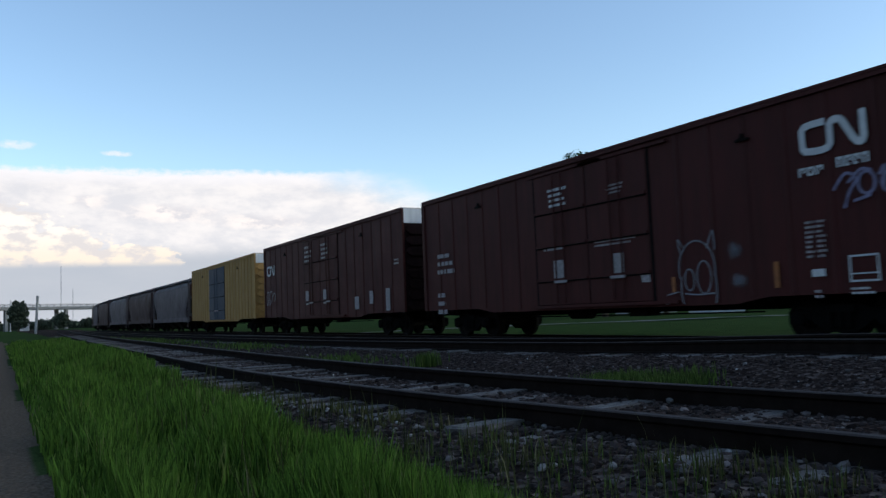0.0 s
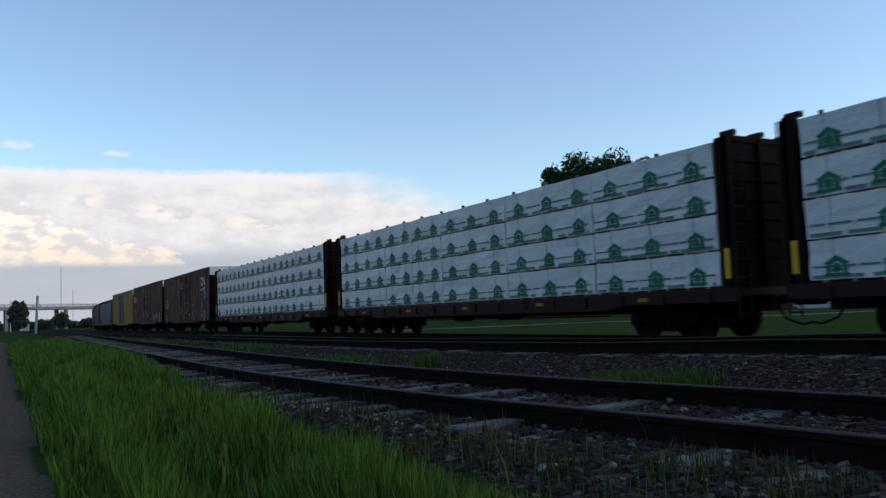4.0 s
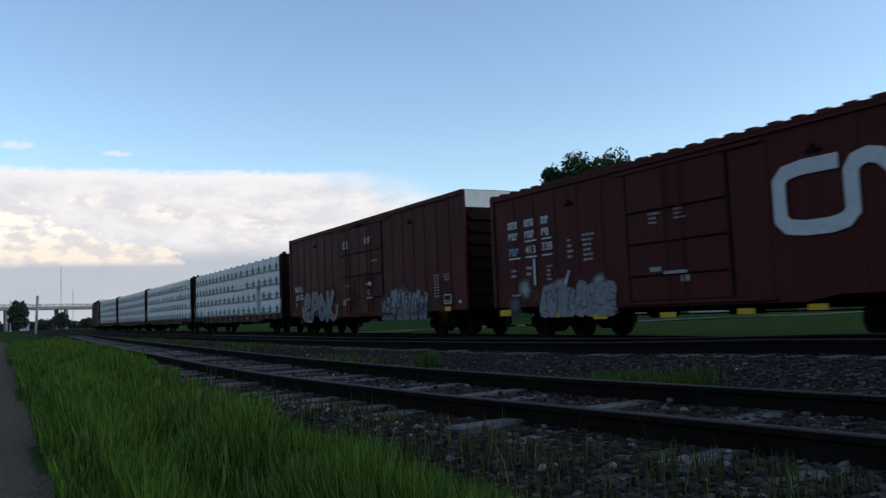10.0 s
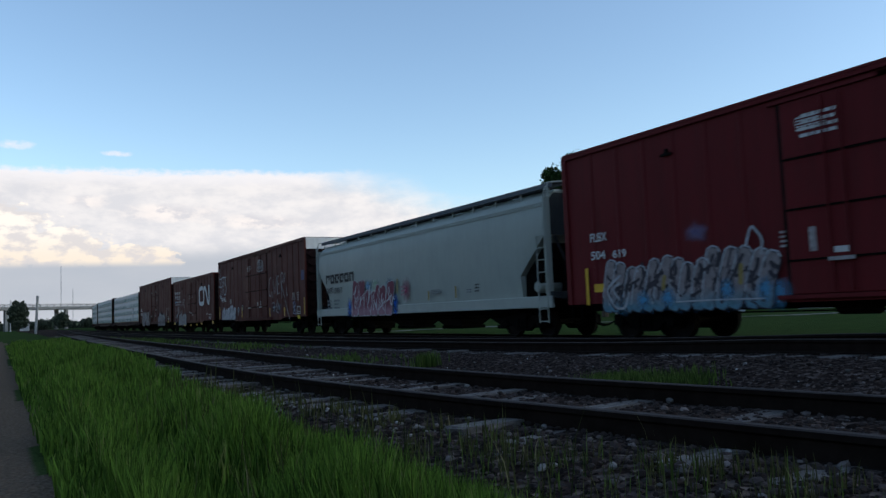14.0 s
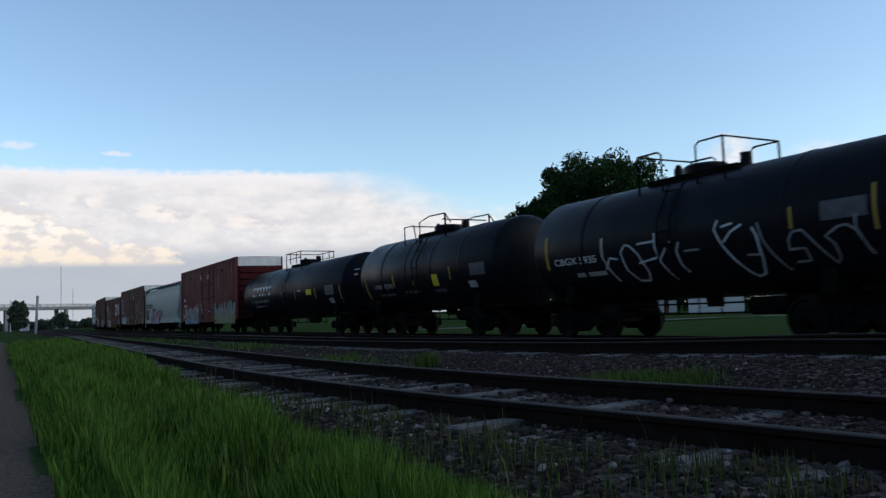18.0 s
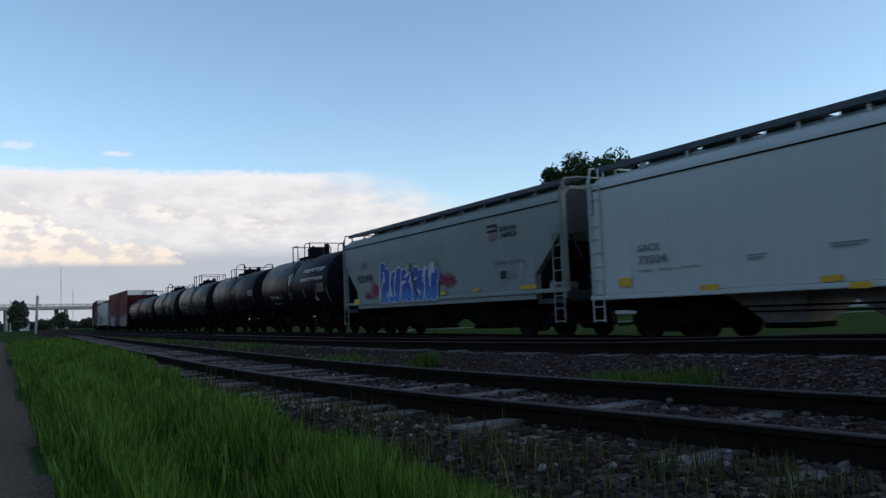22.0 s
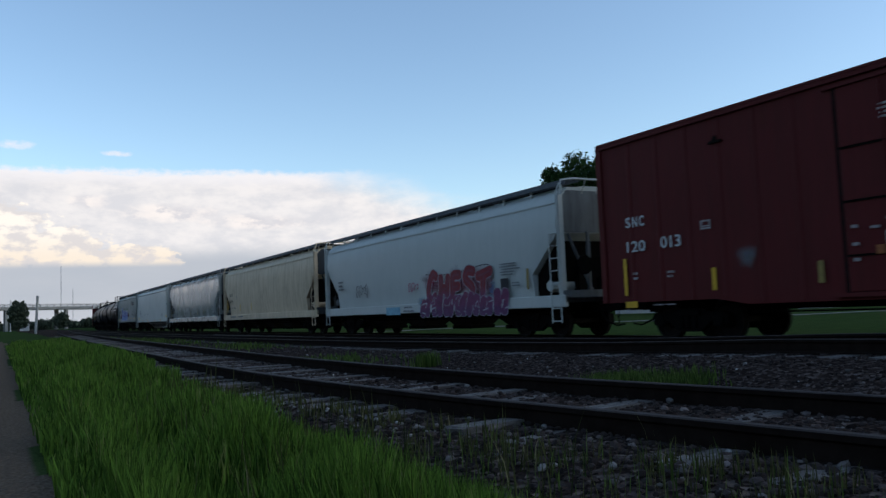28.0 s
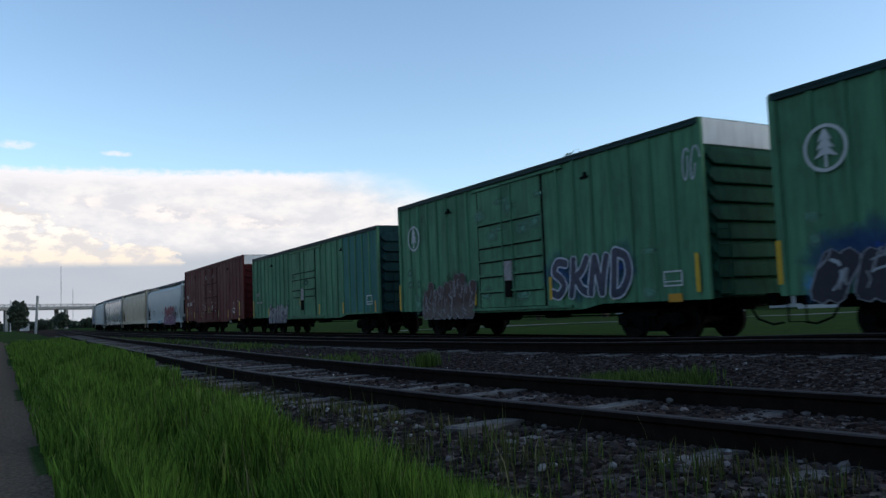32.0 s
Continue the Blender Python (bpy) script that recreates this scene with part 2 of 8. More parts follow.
def ground_material():
    m, nt, b = nodes_of("yard_ground")
    tc = nt.nodes.new("ShaderNodeTexCoord")
    at = nt.nodes.new("ShaderNodeVertexColor")
    at.layer_name = "cover"
    n1 = node(nt, "ShaderNodeTexNoise", Scale=1.3, Detail=8.0, Roughness=0.7)
    n2 = node(nt, "ShaderNodeTexVoronoi", Scale=24.0)
    n3 = node(nt, "ShaderNodeTexNoise", Scale=0.12, Detail=6.0)
    n4 = node(nt, "ShaderNodeTexNoise", Scale=30.0, Detail=5.0)
    for n in (n1, n2, n3, n4):
        link(nt, tc.outputs["Object"], n.inputs["Vector"])
    gravel = ramp(nt, n2.outputs["Color"], [(0.1, (0.0115, 0.0083, 0.0075)), (0.6, (0.0360, 0.0272, 0.0240)), (0.97, (0.125, 0.102, 0.092))])
    grass = ramp(nt, n1.outputs[0], [(0.3, (0.018, 0.040, 0.011)), (0.7, (0.042, 0.080, 0.022))])
    wide = mix(nt, n3.outputs[0], grass.outputs[0], (0.044, 0.062, 0.025))
    dirt = ramp(nt, n4.outputs[0], [(0.3, (0.085, 0.064, 0.046)), (0.7, (0.15, 0.118, 0.088))])
    sep = nt.nodes.new("ShaderNodeSeparateColor")
    link(nt, at.outputs[0], sep.inputs[0])
    add = nt.nodes.new("ShaderNodeMath")
    add.operation = "ADD"
    mul = nt.nodes.new("ShaderNodeMath")
    mul.operation, mul.inputs[1].default_value = "MULTIPLY_ADD", 0.6
    mul.inputs[2].default_value = -0.3
    link(nt, n1.outputs[0], mul.inputs[0])
    link(nt, sep.outputs[0], add.inputs[0])
    link(nt, mul.outputs[0], add.inputs[1])
    edge = ramp(nt, add.outputs[0], [(0.4, (0, 0, 0)), (0.6, (1, 1, 1))])
    c = mix(nt, edge.outputs[0], gravel.outputs[0], wide)
    worn = nt.nodes.new("ShaderNodeMath")
    worn.operation = "ADD"
    link(nt, sep.outputs[1], worn.inputs[0])
    link(nt, mul.outputs[0], worn.inputs[1])
    bare = ramp(nt, worn.outputs[0], [(0.38, (0, 0, 0)), (0.62, (1, 1, 1))])
    c = mix(nt, bare.outputs[0], c, dirt.outputs[0])
    link(nt, c, b.inputs["Base Color"])
    b.inputs["Roughness"].default_value = 0.95
    b.inputs["Specular IOR Level"].default_value = 0.0
    bumped(nt, b, n2.outputs[0], 0.8, 0.05)
    return m


grass_edge = smooth_path([(-60, 1.8), (2, 1.75), (6, 1.7), (10, 1.82), (18, 2.25), (47, 2.9), (120, 4.8), (300, 8)])


def cover(b, a):
    """Share of grass and of bare trodden earth at a place."""
    wob = 0.25 * noise.noise(Vector((a * 0.4, 3.1, 0)))
    g = 1.0 if b < grass_edge(a) + wob * 0.6 else 0.0
    if b > 19.5 + wob:
        g = 1.0
    if 4.8 < b < 9 and a > 3:
        g = 0.55 * max(0.0, noise.noise(Vector((b * 0.35, a * 0.16, 7.7)))) * min(1.0, a / 40)
    if b > 17 and 0 < a < 400 and b <= 19.5:
        g = 0.75
    d = 1.0 if -3.2 < b < 0.30 + 0.2 * wob and a < 70 else 0.0
    return g * (1 - d), d


def ground():
    bs = [-4000, -1500, -500, -200, -80, -40, -20, -10, -6, -4.2, -3.4, -3.0, -2.4, -1.6, -0.8, -0.4, -0.1, 0.1, 0.3, 0.6]
    bs += [0.6 + 0.2 * i for i in range(1, 48)] + [10.2 + 0.4 * i for i in range(1, 30)] + [23, 26, 30, 36, 45, 60, 80, 110, 160, 240, 400, 800, 1600, 4000]
    aa = [-4000, -1200, -400, -200, -100, -60, -40, -25, -15, -8, -4, -2] + [0.25 * i for i in range(0, 81)] + [20 + 0.6 * i for i in range(1, 60)] + [57 + 2.5 * i for i in range(1, 62)] + [225, 250, 300, 360, 450, 600, 900, 1500, 4000]
    vs = [(b, a, ground_z(b, a)) for a in aa for b in bs]
    n = len(bs)
    fs = [(j * n + i, j * n + i + 1, j * n + n + i + 1, j * n + n + i) for j in range(len(aa) - 1) for i in range(n - 1)]
    me = bulk("ground", vs, fs, ground_material())
    col = me.color_attributes.new("cover", "FLOAT_COLOR", "POINT")
    for k, (b, a, z) in enumerate(vs):
        g, d = cover(b, a)
        col.data[k].color = (g, d, 0, 1)
    me.shade_smooth()
    tagged(new("ground", me), "flat yard ground of dark ballast, green grass and bare earth", "ground", kind="structure")


ground()


# ---- tracks ----
RAIL_SECTION = [(-0.07, 0.0), (0.07, 0.0), (0.07, 0.012), (0.012, 0.03), (0.012, 0.125), (0.036, 0.14), (0.036, 0.172), (0.028, 0.18), (-0.028, 0.18), (-0.036, 0.172), (-0.036, 0.14), (-0.012, 0.125), (-0.012, 0.03), (-0.07, 0.012)]


def rail_mesh(name, line):
    """A flat-bottomed rail swept along points (b, a, z of the rail's top)."""
    bm = bmesh.new()
    rings = []
    for i, p in enumerate(line):
        q, r = line[max(i - 1, 0)], line[min(i + 1, len(line) - 1)]
        d = Vector((r[0] - q[0], r[1] - q[1])).normalized()
        rings.append([(p[0] + u * d.y, p[1] - u * d.x, p[2] - 0.18 + h) for u, h in RAIL_SECTION])
    loft(bm, rings)
    for f in bm.faces:
        if f.calc_center_median().z > min(v.co.z for v in f.verts) - 1 and f.normal.z > 0.9:
            f.material_index = 0
    bm.faces.ensure_lookup_table()
    n = len(RAIL_SECTION)
    me = mesh_of(name, bm, (RAIL, RAILHEAD))
    for p in me.polygons:
        idx = sorted(v % n for v in p.vertices)
        if len(p.vertices) == 4 and idx in ([7, 7, 8, 8], [6, 6, 7, 7], [8, 8, 9, 9]):
            p.material_index = 1
    return me


def tie_material():
    m, nt, b = nodes_of("weathered_tie_wood")
    n1 = node(nt, "ShaderNodeTexNoise", Scale=3.0, Detail=8.0, Roughness=0.75)
    link(nt, coords(nt, (1.2, 9, 9)), n1.inputs[0])
    n2 = node(nt, "ShaderNodeTexNoise", Scale=1.6, Detail=4.0)
    link(nt, coords(nt), n2.inputs[0])
    c = ramp(nt, n1.outputs[0], [(0.3, (0.03, 0.027, 0.026)), (0.5, (0.10, 0.092, 0.086)), (0.76, (0.30, 0.285, 0.27))])
    k = mix(nt, n2.outputs[0], c.outputs[0], (0.035, 0.03, 0.028))
    link(nt, k, b.inputs["Base Color"])
    b.inputs["Roughness"].default_value = 0.9
    bumped(nt, b, n1.outputs[0], 0.6, 0.02)
    return m


TIE = tie_material()


def tie_meshes():
    made = []
    rng = random.Random(5)
    for k in range(4):
        bm = bmesh.new()
        box(bm, -1.3, 1.3, -0.11, 0.11, -0.17, 0.0)
        bmesh.ops.bevel(bm, geom=bm.edges[:], offset=0.012, segments=1, affect="EDGES")
        for v in bm.verts:
            v.co += Vector((rng.uniform(-0.03, 0.03), rng.uniform(-0.008, 0.008), rng.uniform(-0.006, 0.006)))
        made.append(mesh_of("tie", bm, TIE))
    return made


TIES = tie_meshes()


def track(name, b_at, z_at, a0, a1, tie0, tie1, label, step=2.0, sunk=0.0):
    owner = tagged(new(name), label, "railway track", kind="structure")
    aa = [a0]
    while aa[-1] < a1:
        aa.append(aa[-1] + (0.5 if -4 < aa[-1] < 30 else step))
    for side in (-0.7535, 0.7535):
        line = []
        for a in aa:
            t = (b_at(a + 0.1) - b_at(a - 0.1)) / 0.2
            h = math.hypot(1, t)
            line.append((b_at(a) + side / h, a - side * t / h, z_at(a)))
        part("rail", rail_mesh("rail", line), None, owner, "rusty steel rail with a worn bright head")
    rng = random.Random(hash(len(name)) % 97)
    a = tie0
    while a < tie1:
        t = (b_at(a + 0.1) - b_at(a - 0.1)) / 0.2
        m = Matrix.Translation((b_at(a) + rng.uniform(-0.05, 0.05), a, z_at(a) - 0.143 - sunk + rng.uniform(-0.020, 0.016))) @ Matrix.Rotation(-math.atan(t) + rng.uniform(-0.025, 0.025), 4, "Z") @ Matrix.Rotation(rng.uniform(-0.014, 0.014), 4, "Y")
        placed("tie", rng.choice(TIES), owner, m)
        a += rng.uniform(0.5, 0.6)
    return owner


track("track_near", near_b, lambda a: NEAR_Z, -40, 150, -3, 75, "weathered siding track on dark ballast, slightly curved")
track("track_middle", mid_b, mid_z, -60, 160, 2, 45, "dark middle siding track half sunk in ballast", sunk=0.045)
track("track_main", lambda a: main_at(a)[0] if a <= BEND_A else MAIN_B + (a - BEND_A) ** 2 / (2 * BEND_R), lambda a: MAIN_Z, -440, 330, 4, 60, "main line track under the moving freight train", 5.0)


# ---- running gear, shared by all cars ----
def wheelset_mesh():
    bm = bmesh.new()
    for sx in (-1, 1):
        turned(bm, [(sx * 0.69, 0.08), (sx * 0.69, 0.19), (sx * 0.705, 0.2), (sx * 0.71, 0.38), (sx * 0.66, 0.40), (sx * 0.655, 0.485), (sx * 0.69, 0.485), (sx * 0.70, 0.46), (sx * 0.80, 0.452), (sx * 0.80, 0.39), (sx * 0.745, 0.37), (sx * 0.74, 0.2), (sx * 0.80, 0.17), (sx * 0.80, 0.08)], "x", 24)
    turned(bm, [(-1.0, 0.07), (-0.8, 0.08), (0.8, 0.08), (1.0, 0.07)], "x", 10)
    for sx in (-1, 1):
        for k in range(3):
            w = 2 * math.pi * k / 3
            box(bm, min(sx * 1.0, sx * 1.03), max(sx * 1.0, sx * 1.03), math.cos(w) * 0.045 - 0.015, math.cos(w) * 0.045 + 0.015, math.sin(w) * 0.045 - 0.015, math.sin(w) * 0.045 + 0.015)
    return mesh_of("wheelset", bm, STEEL, True)


def truck_mesh():
    bm = bmesh.new()
    for sx in (-1, 1):
        side = [(-1.13, 0.36), (-1.13, 0.60), (-0.95, 0.66), (-0.6, 0.66), (-0.42, 0.74), (0.42, 0.74), (0.6, 0.66), (0.95, 0.66), (1.13, 0.60), (1.13, 0.36), (0.72, 0.36), (0.68, 0.46), (0.46, 0.30), (0.30, 0.20), (-0.30, 0.20), (-0.46, 0.30), (-0.68, 0.46), (-0.72, 0.36)]
        slab(bm, side, "x", min(sx * 0.93, sx * 1.07), max(sx * 0.93, sx * 1.07))
        for y in (-0.89, 0.89):
            turned(bm, [(sx * 1.0, 0.15), (sx * 1.12, 0.15), (sx * 1.14, 0.1)], "x", 12, (0, y, 0.455))
        for y in (-0.2, 0.0, 0.2):
            turned(bm, [(0.29, 0.07), (0.58, 0.07)], "z", 8, (sx * 1.09, y, 0))
        box(bm, min(sx * 1.04, sx * 1.15), max(sx * 1.04, sx * 1.15), -0.36, 0.36, 0.58, 0.70)
    box(bm, -1.05, 1.05, -0.2, 0.2, 0.45, 0.68)
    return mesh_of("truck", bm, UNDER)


def coupler_mesh():
    bm = bmesh.new()
    box(bm, -0.09, 0.09, -0.5, 0.35, 0.78, 0.96)
    box(bm, -0.17, 0.14, 0.35, 0.62, 0.73, 1.01)
    box(bm, -0.20, -0.06, 0.62, 0.74, 0.76, 0.98)
    box(bm, -0.3, 0.3, -0.2, -0.02, 0.72, 1.02)
    pipe(bm, [(0.3, 0.0, 0.8), (0.32, 0.25, 0.45), (0.2, 0.55, 0.32), (0.1, 0.75, 0.36)], 0.025)
    return mesh_of("coupler", bm, UNDER)


WHEELSET, TRUCK, COUPLER = wheelset_mesh(), truck_mesh(), coupler_mesh()
WHEELS = []


def running_gear(car, centre, half, name="car"):
    """Two trucks with their wheelsets, and a coupler at each end."""
    for y in (centre, -centre):
        t = placed("truck", TRUCK, car, Matrix.Translation((0, y, 0)))
        for dy in (0.89, -0.89):
            w = placed("wheelset", WHEELSET, t, Matrix.Translation((0, dy, 0.455)))
            WHEELS.append((w, car, dy))
    placed("coupler", COUPLER, car, Matrix.Translation((0, half, 0)))
    placed("coupler", COUPLER, car, Matrix.Translation((0, -half, 0)) @ Matrix.Rotation(math.pi, 4, "Z"))


# ---- lettering and markings on the side that faces the near track ----
def side_matrix(x, y, z, skew=0.0):
    """Lays a flat drawing (right, up) on the side of a car: right runs towards the car's rear."""
    return Matrix(((0, 0, -1, x), (-1, 0, 0, y), (0, 1, 0, z), (0, 0, 0, 1)))


def word_mesh(text, height, material, width=None, fat=0.0, thick=0.002):
    cu = bpy.data.curves.new("lettering", "FONT")
    cu.body, cu.size, cu.extrude, cu.offset = text, height * 1.38, thick, fat
    cu.resolution_u = 3
    ob = bpy.data.objects.new("lettering", cu)
    me = bpy.data.meshes.new_from_object(ob)
    bpy.data.objects.remove(ob)
    xs = [v.co.x for v in me.vertices]
    x0, x1 = min(xs), max(xs)
    k = 1.0 if width is None else width / (x1 - x0)
    for v in me.vertices:
        v.co.x = (v.co.x - x0) * k
    me.materials.clear()
    me.materials.append(material)
    return me


class Side:
    """Where things go on a car's near side: u metres from its front end, z above the rail."""

    def __init__(self, car, half, face):
        self.car, self.half, self.face = car, half, face

    def put(self, name, mesh, u, z, proud=0.006, label=""):
        return placed(name, mesh, self.car, side_matrix(-self.face - proud, self.half - u, z), label)

    def word(self, text, u, z, h, w=None, material=None, fat=0.0, proud=0.006):
        return self.put("lettering", word_mesh(text, h, material or STENCIL, w, fat), u, z, proud)

    def plate(self, u, z, w, h, material, name="panel_mark", proud=0.006, label=""):
        bm = bmesh.new()
        box(bm, 0, w, 0, h, -0.003, 0.003)
        return self.put(name, mesh_of(name, bm, material), u, z, proud, label)

    def bars(self, u, z, w, h, rows, material=None, seed=1, columns=1, name="small_print"):
        """Lines of lettering too small to read."""
        rng = random.Random(seed)
        bm = bmesh.new()
        pitch = h / rows
        for r in range(rows):
            x = 0.0
            for c in range(columns):
                cw = w / columns
                x = c * cw + rng.uniform(0, 0.08) * cw
                end = c * cw + cw * rng.uniform(0.6, 0.92)
                while x < end:
                    l = rng.uniform(0.4, 1.6) * pitch
                    box(bm, x, min(x + l, end), h - (r + 0.75) * pitch, h - (r + 0.25) * pitch, -0.002, 0.002)
                    x += l + pitch * 0.3
        return self.put(name, mesh_of(name, bm, material or STENCIL_DIM), u, z)

    def blocks(self, u, z, w, h, n, material=None, seed=1):
        """A bold name shown as a row of plain blocky shapes."""
        rng = random.Random(seed)
        bm = bmesh.new()
        for i in range(n):
            x0, x1 = w * i / n, w * (i + 0.8) / n
            e = min(h * 0.26, (x1 - x0) * 0.34)
            q = [(x0, x0 + e, 0, h), (x1 - e, x1, h * rng.choice((0, 0.42)), h), (x0 + e, x1 - e, h - e, h)]
            if rng.random() < 0.6:
                q.append((x0 + e, x1 - e, 0, e))
            for r in q:
                box(bm, *r, -0.002, 0.002)
        return self.put("lettering_bar", mesh_of("lettering_bar", bm, material or STENCIL), u, z)

    def reflector(self, u, z, h, w=0.1):
        return self.plate(u, z, min(0.115, max(0.07, w * 0.7)), h, REFLECT, "reflector", 0.008)

    def frame_box(self, u, z, w, h, material=None):
        bm = bmesh.new()
        e = 0.035
        for q in ((0, w, 0, e), (0, w, h - e, h), (0, e, e, h - e), (w - e, w, e, h - e), (e, w - e, h * 0.28, h * 0.28 + e * 0.7)):
            box(bm, *q, -0.003, 0.003)
        return self.put("stencil_frame", mesh_of("stencil_frame", bm, material or STENCIL), u, z)

    def ribbon(self, pts, width, material, name="emblem", label=""):
        """A flat band of one width along a line of (u, z) points."""
        bm = bmesh.new()
        p = [Vector((u, z)) for u, z in pts]
        left, right = [], []
        for i, q in enumerate(p):
            d0 = (q - p[i - 1]).normalized() if i else (p[1] - q).normalized()
            d1 = (p[i + 1] - q).normalized() if i < len(p) - 1 else d0
            d = (d0 + d1).normalized()
            nrm = Vector((-d.y, d.x))
            k = width / 2 / max(0.5, nrm.dot(Vector((-d0.y, d0.x))))
            left.append(q + nrm * k), right.append(q - nrm * k)
        rows = [[bm.verts.new((*q, h)) for q, h in ((a, -0.003), (b, -0.003), (b, 0.003), (a, 0.003))] for a, b in zip(left, right)]
        for r, s in zip(rows, rows[1:]):
            for i in range(4):
                bm.faces.new((r[i], r[(i + 1) % 4], s[(i + 1) % 4], s[i]))
        bm.faces.new(rows[0])
        bm.faces.new(rows[-1])
        bmesh.ops.recalc_face_normals(bm, faces=bm.faces[:])
        return self.put(name, mesh_of(name, bm, material), 0, 0, 0.007, label)


def spray(name, colour, rough=0.6):
    m, nt, b = nodes_of(name)
    n = node(nt, "ShaderNodeTexNoise", Scale=5.0, Detail=5.0, Roughness=0.7)
    link(nt, coords(nt), n.inputs[0])
    r = ramp(nt, n.outputs[0], [(0.25, tuple(c * 0.55 for c in colour)), (0.6, colour), (0.8, tuple(min(1, c * 1.25 + 0.02) for c in colour))])
    link(nt, r.outputs[0], b.inputs["Base Color"])
    b.inputs["Roughness"].default_value = rough
    b.inputs["Specular IOR Level"].default_value = 0.3
    return m


SP_WHITE = spray("spray_white", (0.48, 0.50, 0.51))
SP_GREY = spray("spray_grey", (0.21, 0.21, 0.22))
SP_BLACK = spray("spray_black", (0.022, 0.02, 0.03))
SP_LBLUE = spray("spray_light_blue", (0.16, 0.36, 0.46))
SP_PINK = spray("spray_pink", (0.42, 0.10, 0.17))
SP_ORANGE = spray("spray_orange", (0.30, 0.10, 0.025))
SP_LILAC = spray("spray_lilac", (0.20, 0.18, 0.26))


def two_tone(name, upper, lower, split, soft=0.12):
    """Sprayed paint that changes colour at a height above the foot of the piece."""
    m, nt, b = nodes_of(name)
    tc = nt.nodes.new("ShaderNodeTexCoord")
    sep = nt.nodes.new("ShaderNodeSeparateXYZ")
    link(nt, tc.outputs["Object"], sep.inputs[0])
    n = node(nt, "ShaderNodeTexNoise", Scale=3.0, Detail=4.0)
    link(nt, tc.outputs["Object"], n.inputs[0])
    add = nt.nodes.new("ShaderNodeMath")
    add.operation, add.inputs[1].default_value = "MULTIPLY_ADD", 0.35
    link(nt, n.outputs[0], add.inputs[0])
    link(nt, sep.outputs[1], add.inputs[2])
    r = ramp(nt, add.outputs[0], [(max(0.0, split + 0.17 - soft), lower), (min(1.0, split + 0.17 + soft), upper)])
    n2 = node(nt, "ShaderNodeTexNoise", Scale=6.0, Detail=5.0, Roughness=0.7)
    link(nt, coords(nt), n2.inputs[0])
    worn = ramp(nt, n2.outputs[0], [(0.3, (0.55, 0.55, 0.55)), (0.6, (1, 1, 1))])
    link(nt, mix(nt, 1.0, r.outputs[0], worn.outputs[0], "MULTIPLY"), b.inputs["Base Color"])
    b.inputs["Roughness"].default_value = 0.6
    b.inputs["Specular IOR Level"].default_value = 0.2
    return m


def mist(name, colour):
    """Thin sprayed colour that fades out in specks towards its rim."""
    m, nt, b = nodes_of(name)
    at = nt.nodes.new("ShaderNodeVertexColor")
    at.layer_name = "thick"
    n = node(nt, "ShaderNodeTexNoise", Scale=7.0, Detail=6.0, Roughness=0.75)
    link(nt, coords(nt), n.inputs[0])
    add = nt.nodes.new("ShaderNodeMath")
    add.operation, add.inputs[1].default_value, add.inputs[2].default_value = "MULTIPLY_ADD", 0.9, -0.45
    link(nt, n.outputs[0], add.inputs[0])
    tot = nt.nodes.new("ShaderNodeMath")
    tot.operation = "ADD"
    link(nt, add.outputs[0], tot.inputs[0])
    link(nt, at.outputs[0], tot.inputs[1])
    r = ramp(nt, tot.outputs[0], [(0.10, (0, 0, 0)), (0.95, (0.80, 0.80, 0.80))])
    link(nt, r.outputs[0], b.inputs["Alpha"])
    b.inputs["Base Color"].default_value = (*colour, 1)
    b.inputs["Roughness"].default_value = 0.7
    b.inputs["Specular IOR Level"].default_value = 0.1
    return m


def haze_patch(side, u, z, ru, rz, material, seed=1, proud=0.004, label=""):
    """An uneven patch of sprayed mist, thick in the middle."""
    rng = random.Random(seed)
    n, vs = 22, [(0, 0, 0)]
    wob = [rng.uniform(0.75, 1.15) for _ in range(n)]
    for k in (0.55, 1.0):
        vs += [(math.cos(2 * math.pi * i / n) * ru * k * wob[i], math.sin(2 * math.pi * i / n) * rz * k * wob[i], 0) for i in range(n)]
    fs = [(0, 1 + i, 1 + (i + 1) % n) for i in range(n)] + [(1 + i, 1 + n + i, 1 + n + (i + 1) % n, 1 + (i + 1) % n) for i in range(n)]
    me = bulk("spray_cloud", vs, fs, material)
    col = me.color_attributes.new("thick", "FLOAT_COLOR", "POINT")
    for i in range(len(vs)):
        q = 1.0 if i == 0 else 0.55 if i <= n else 0.0
        col.data[i].color = (q, q, q, 1)
    return side.put("spray_cloud", me, u, z, proud, label)


def rounded(pts, n=5):
    """A smooth run of points through a few given ones."""
    p = [Vector(q) for q in pts]
    if len(p) < 3:
        return [p[0].lerp(p[-1], i / n) for i in range(n + 1)]
    out = []
    for i in range(len(p) - 1):
        a, b, c, d = p[max(i - 1, 0)], p[i], p[i + 1], p[min(i + 2, len(p) - 1)]
        for k in range(n):
            t = k / n
            out.append(0.5 * ((2 * b) + (c - a) * t + (2 * a - 5 * b + 4 * c - d) * t * t + (3 * b - a - 3 * c + d) * t ** 3))
    return out + [p[-1]]


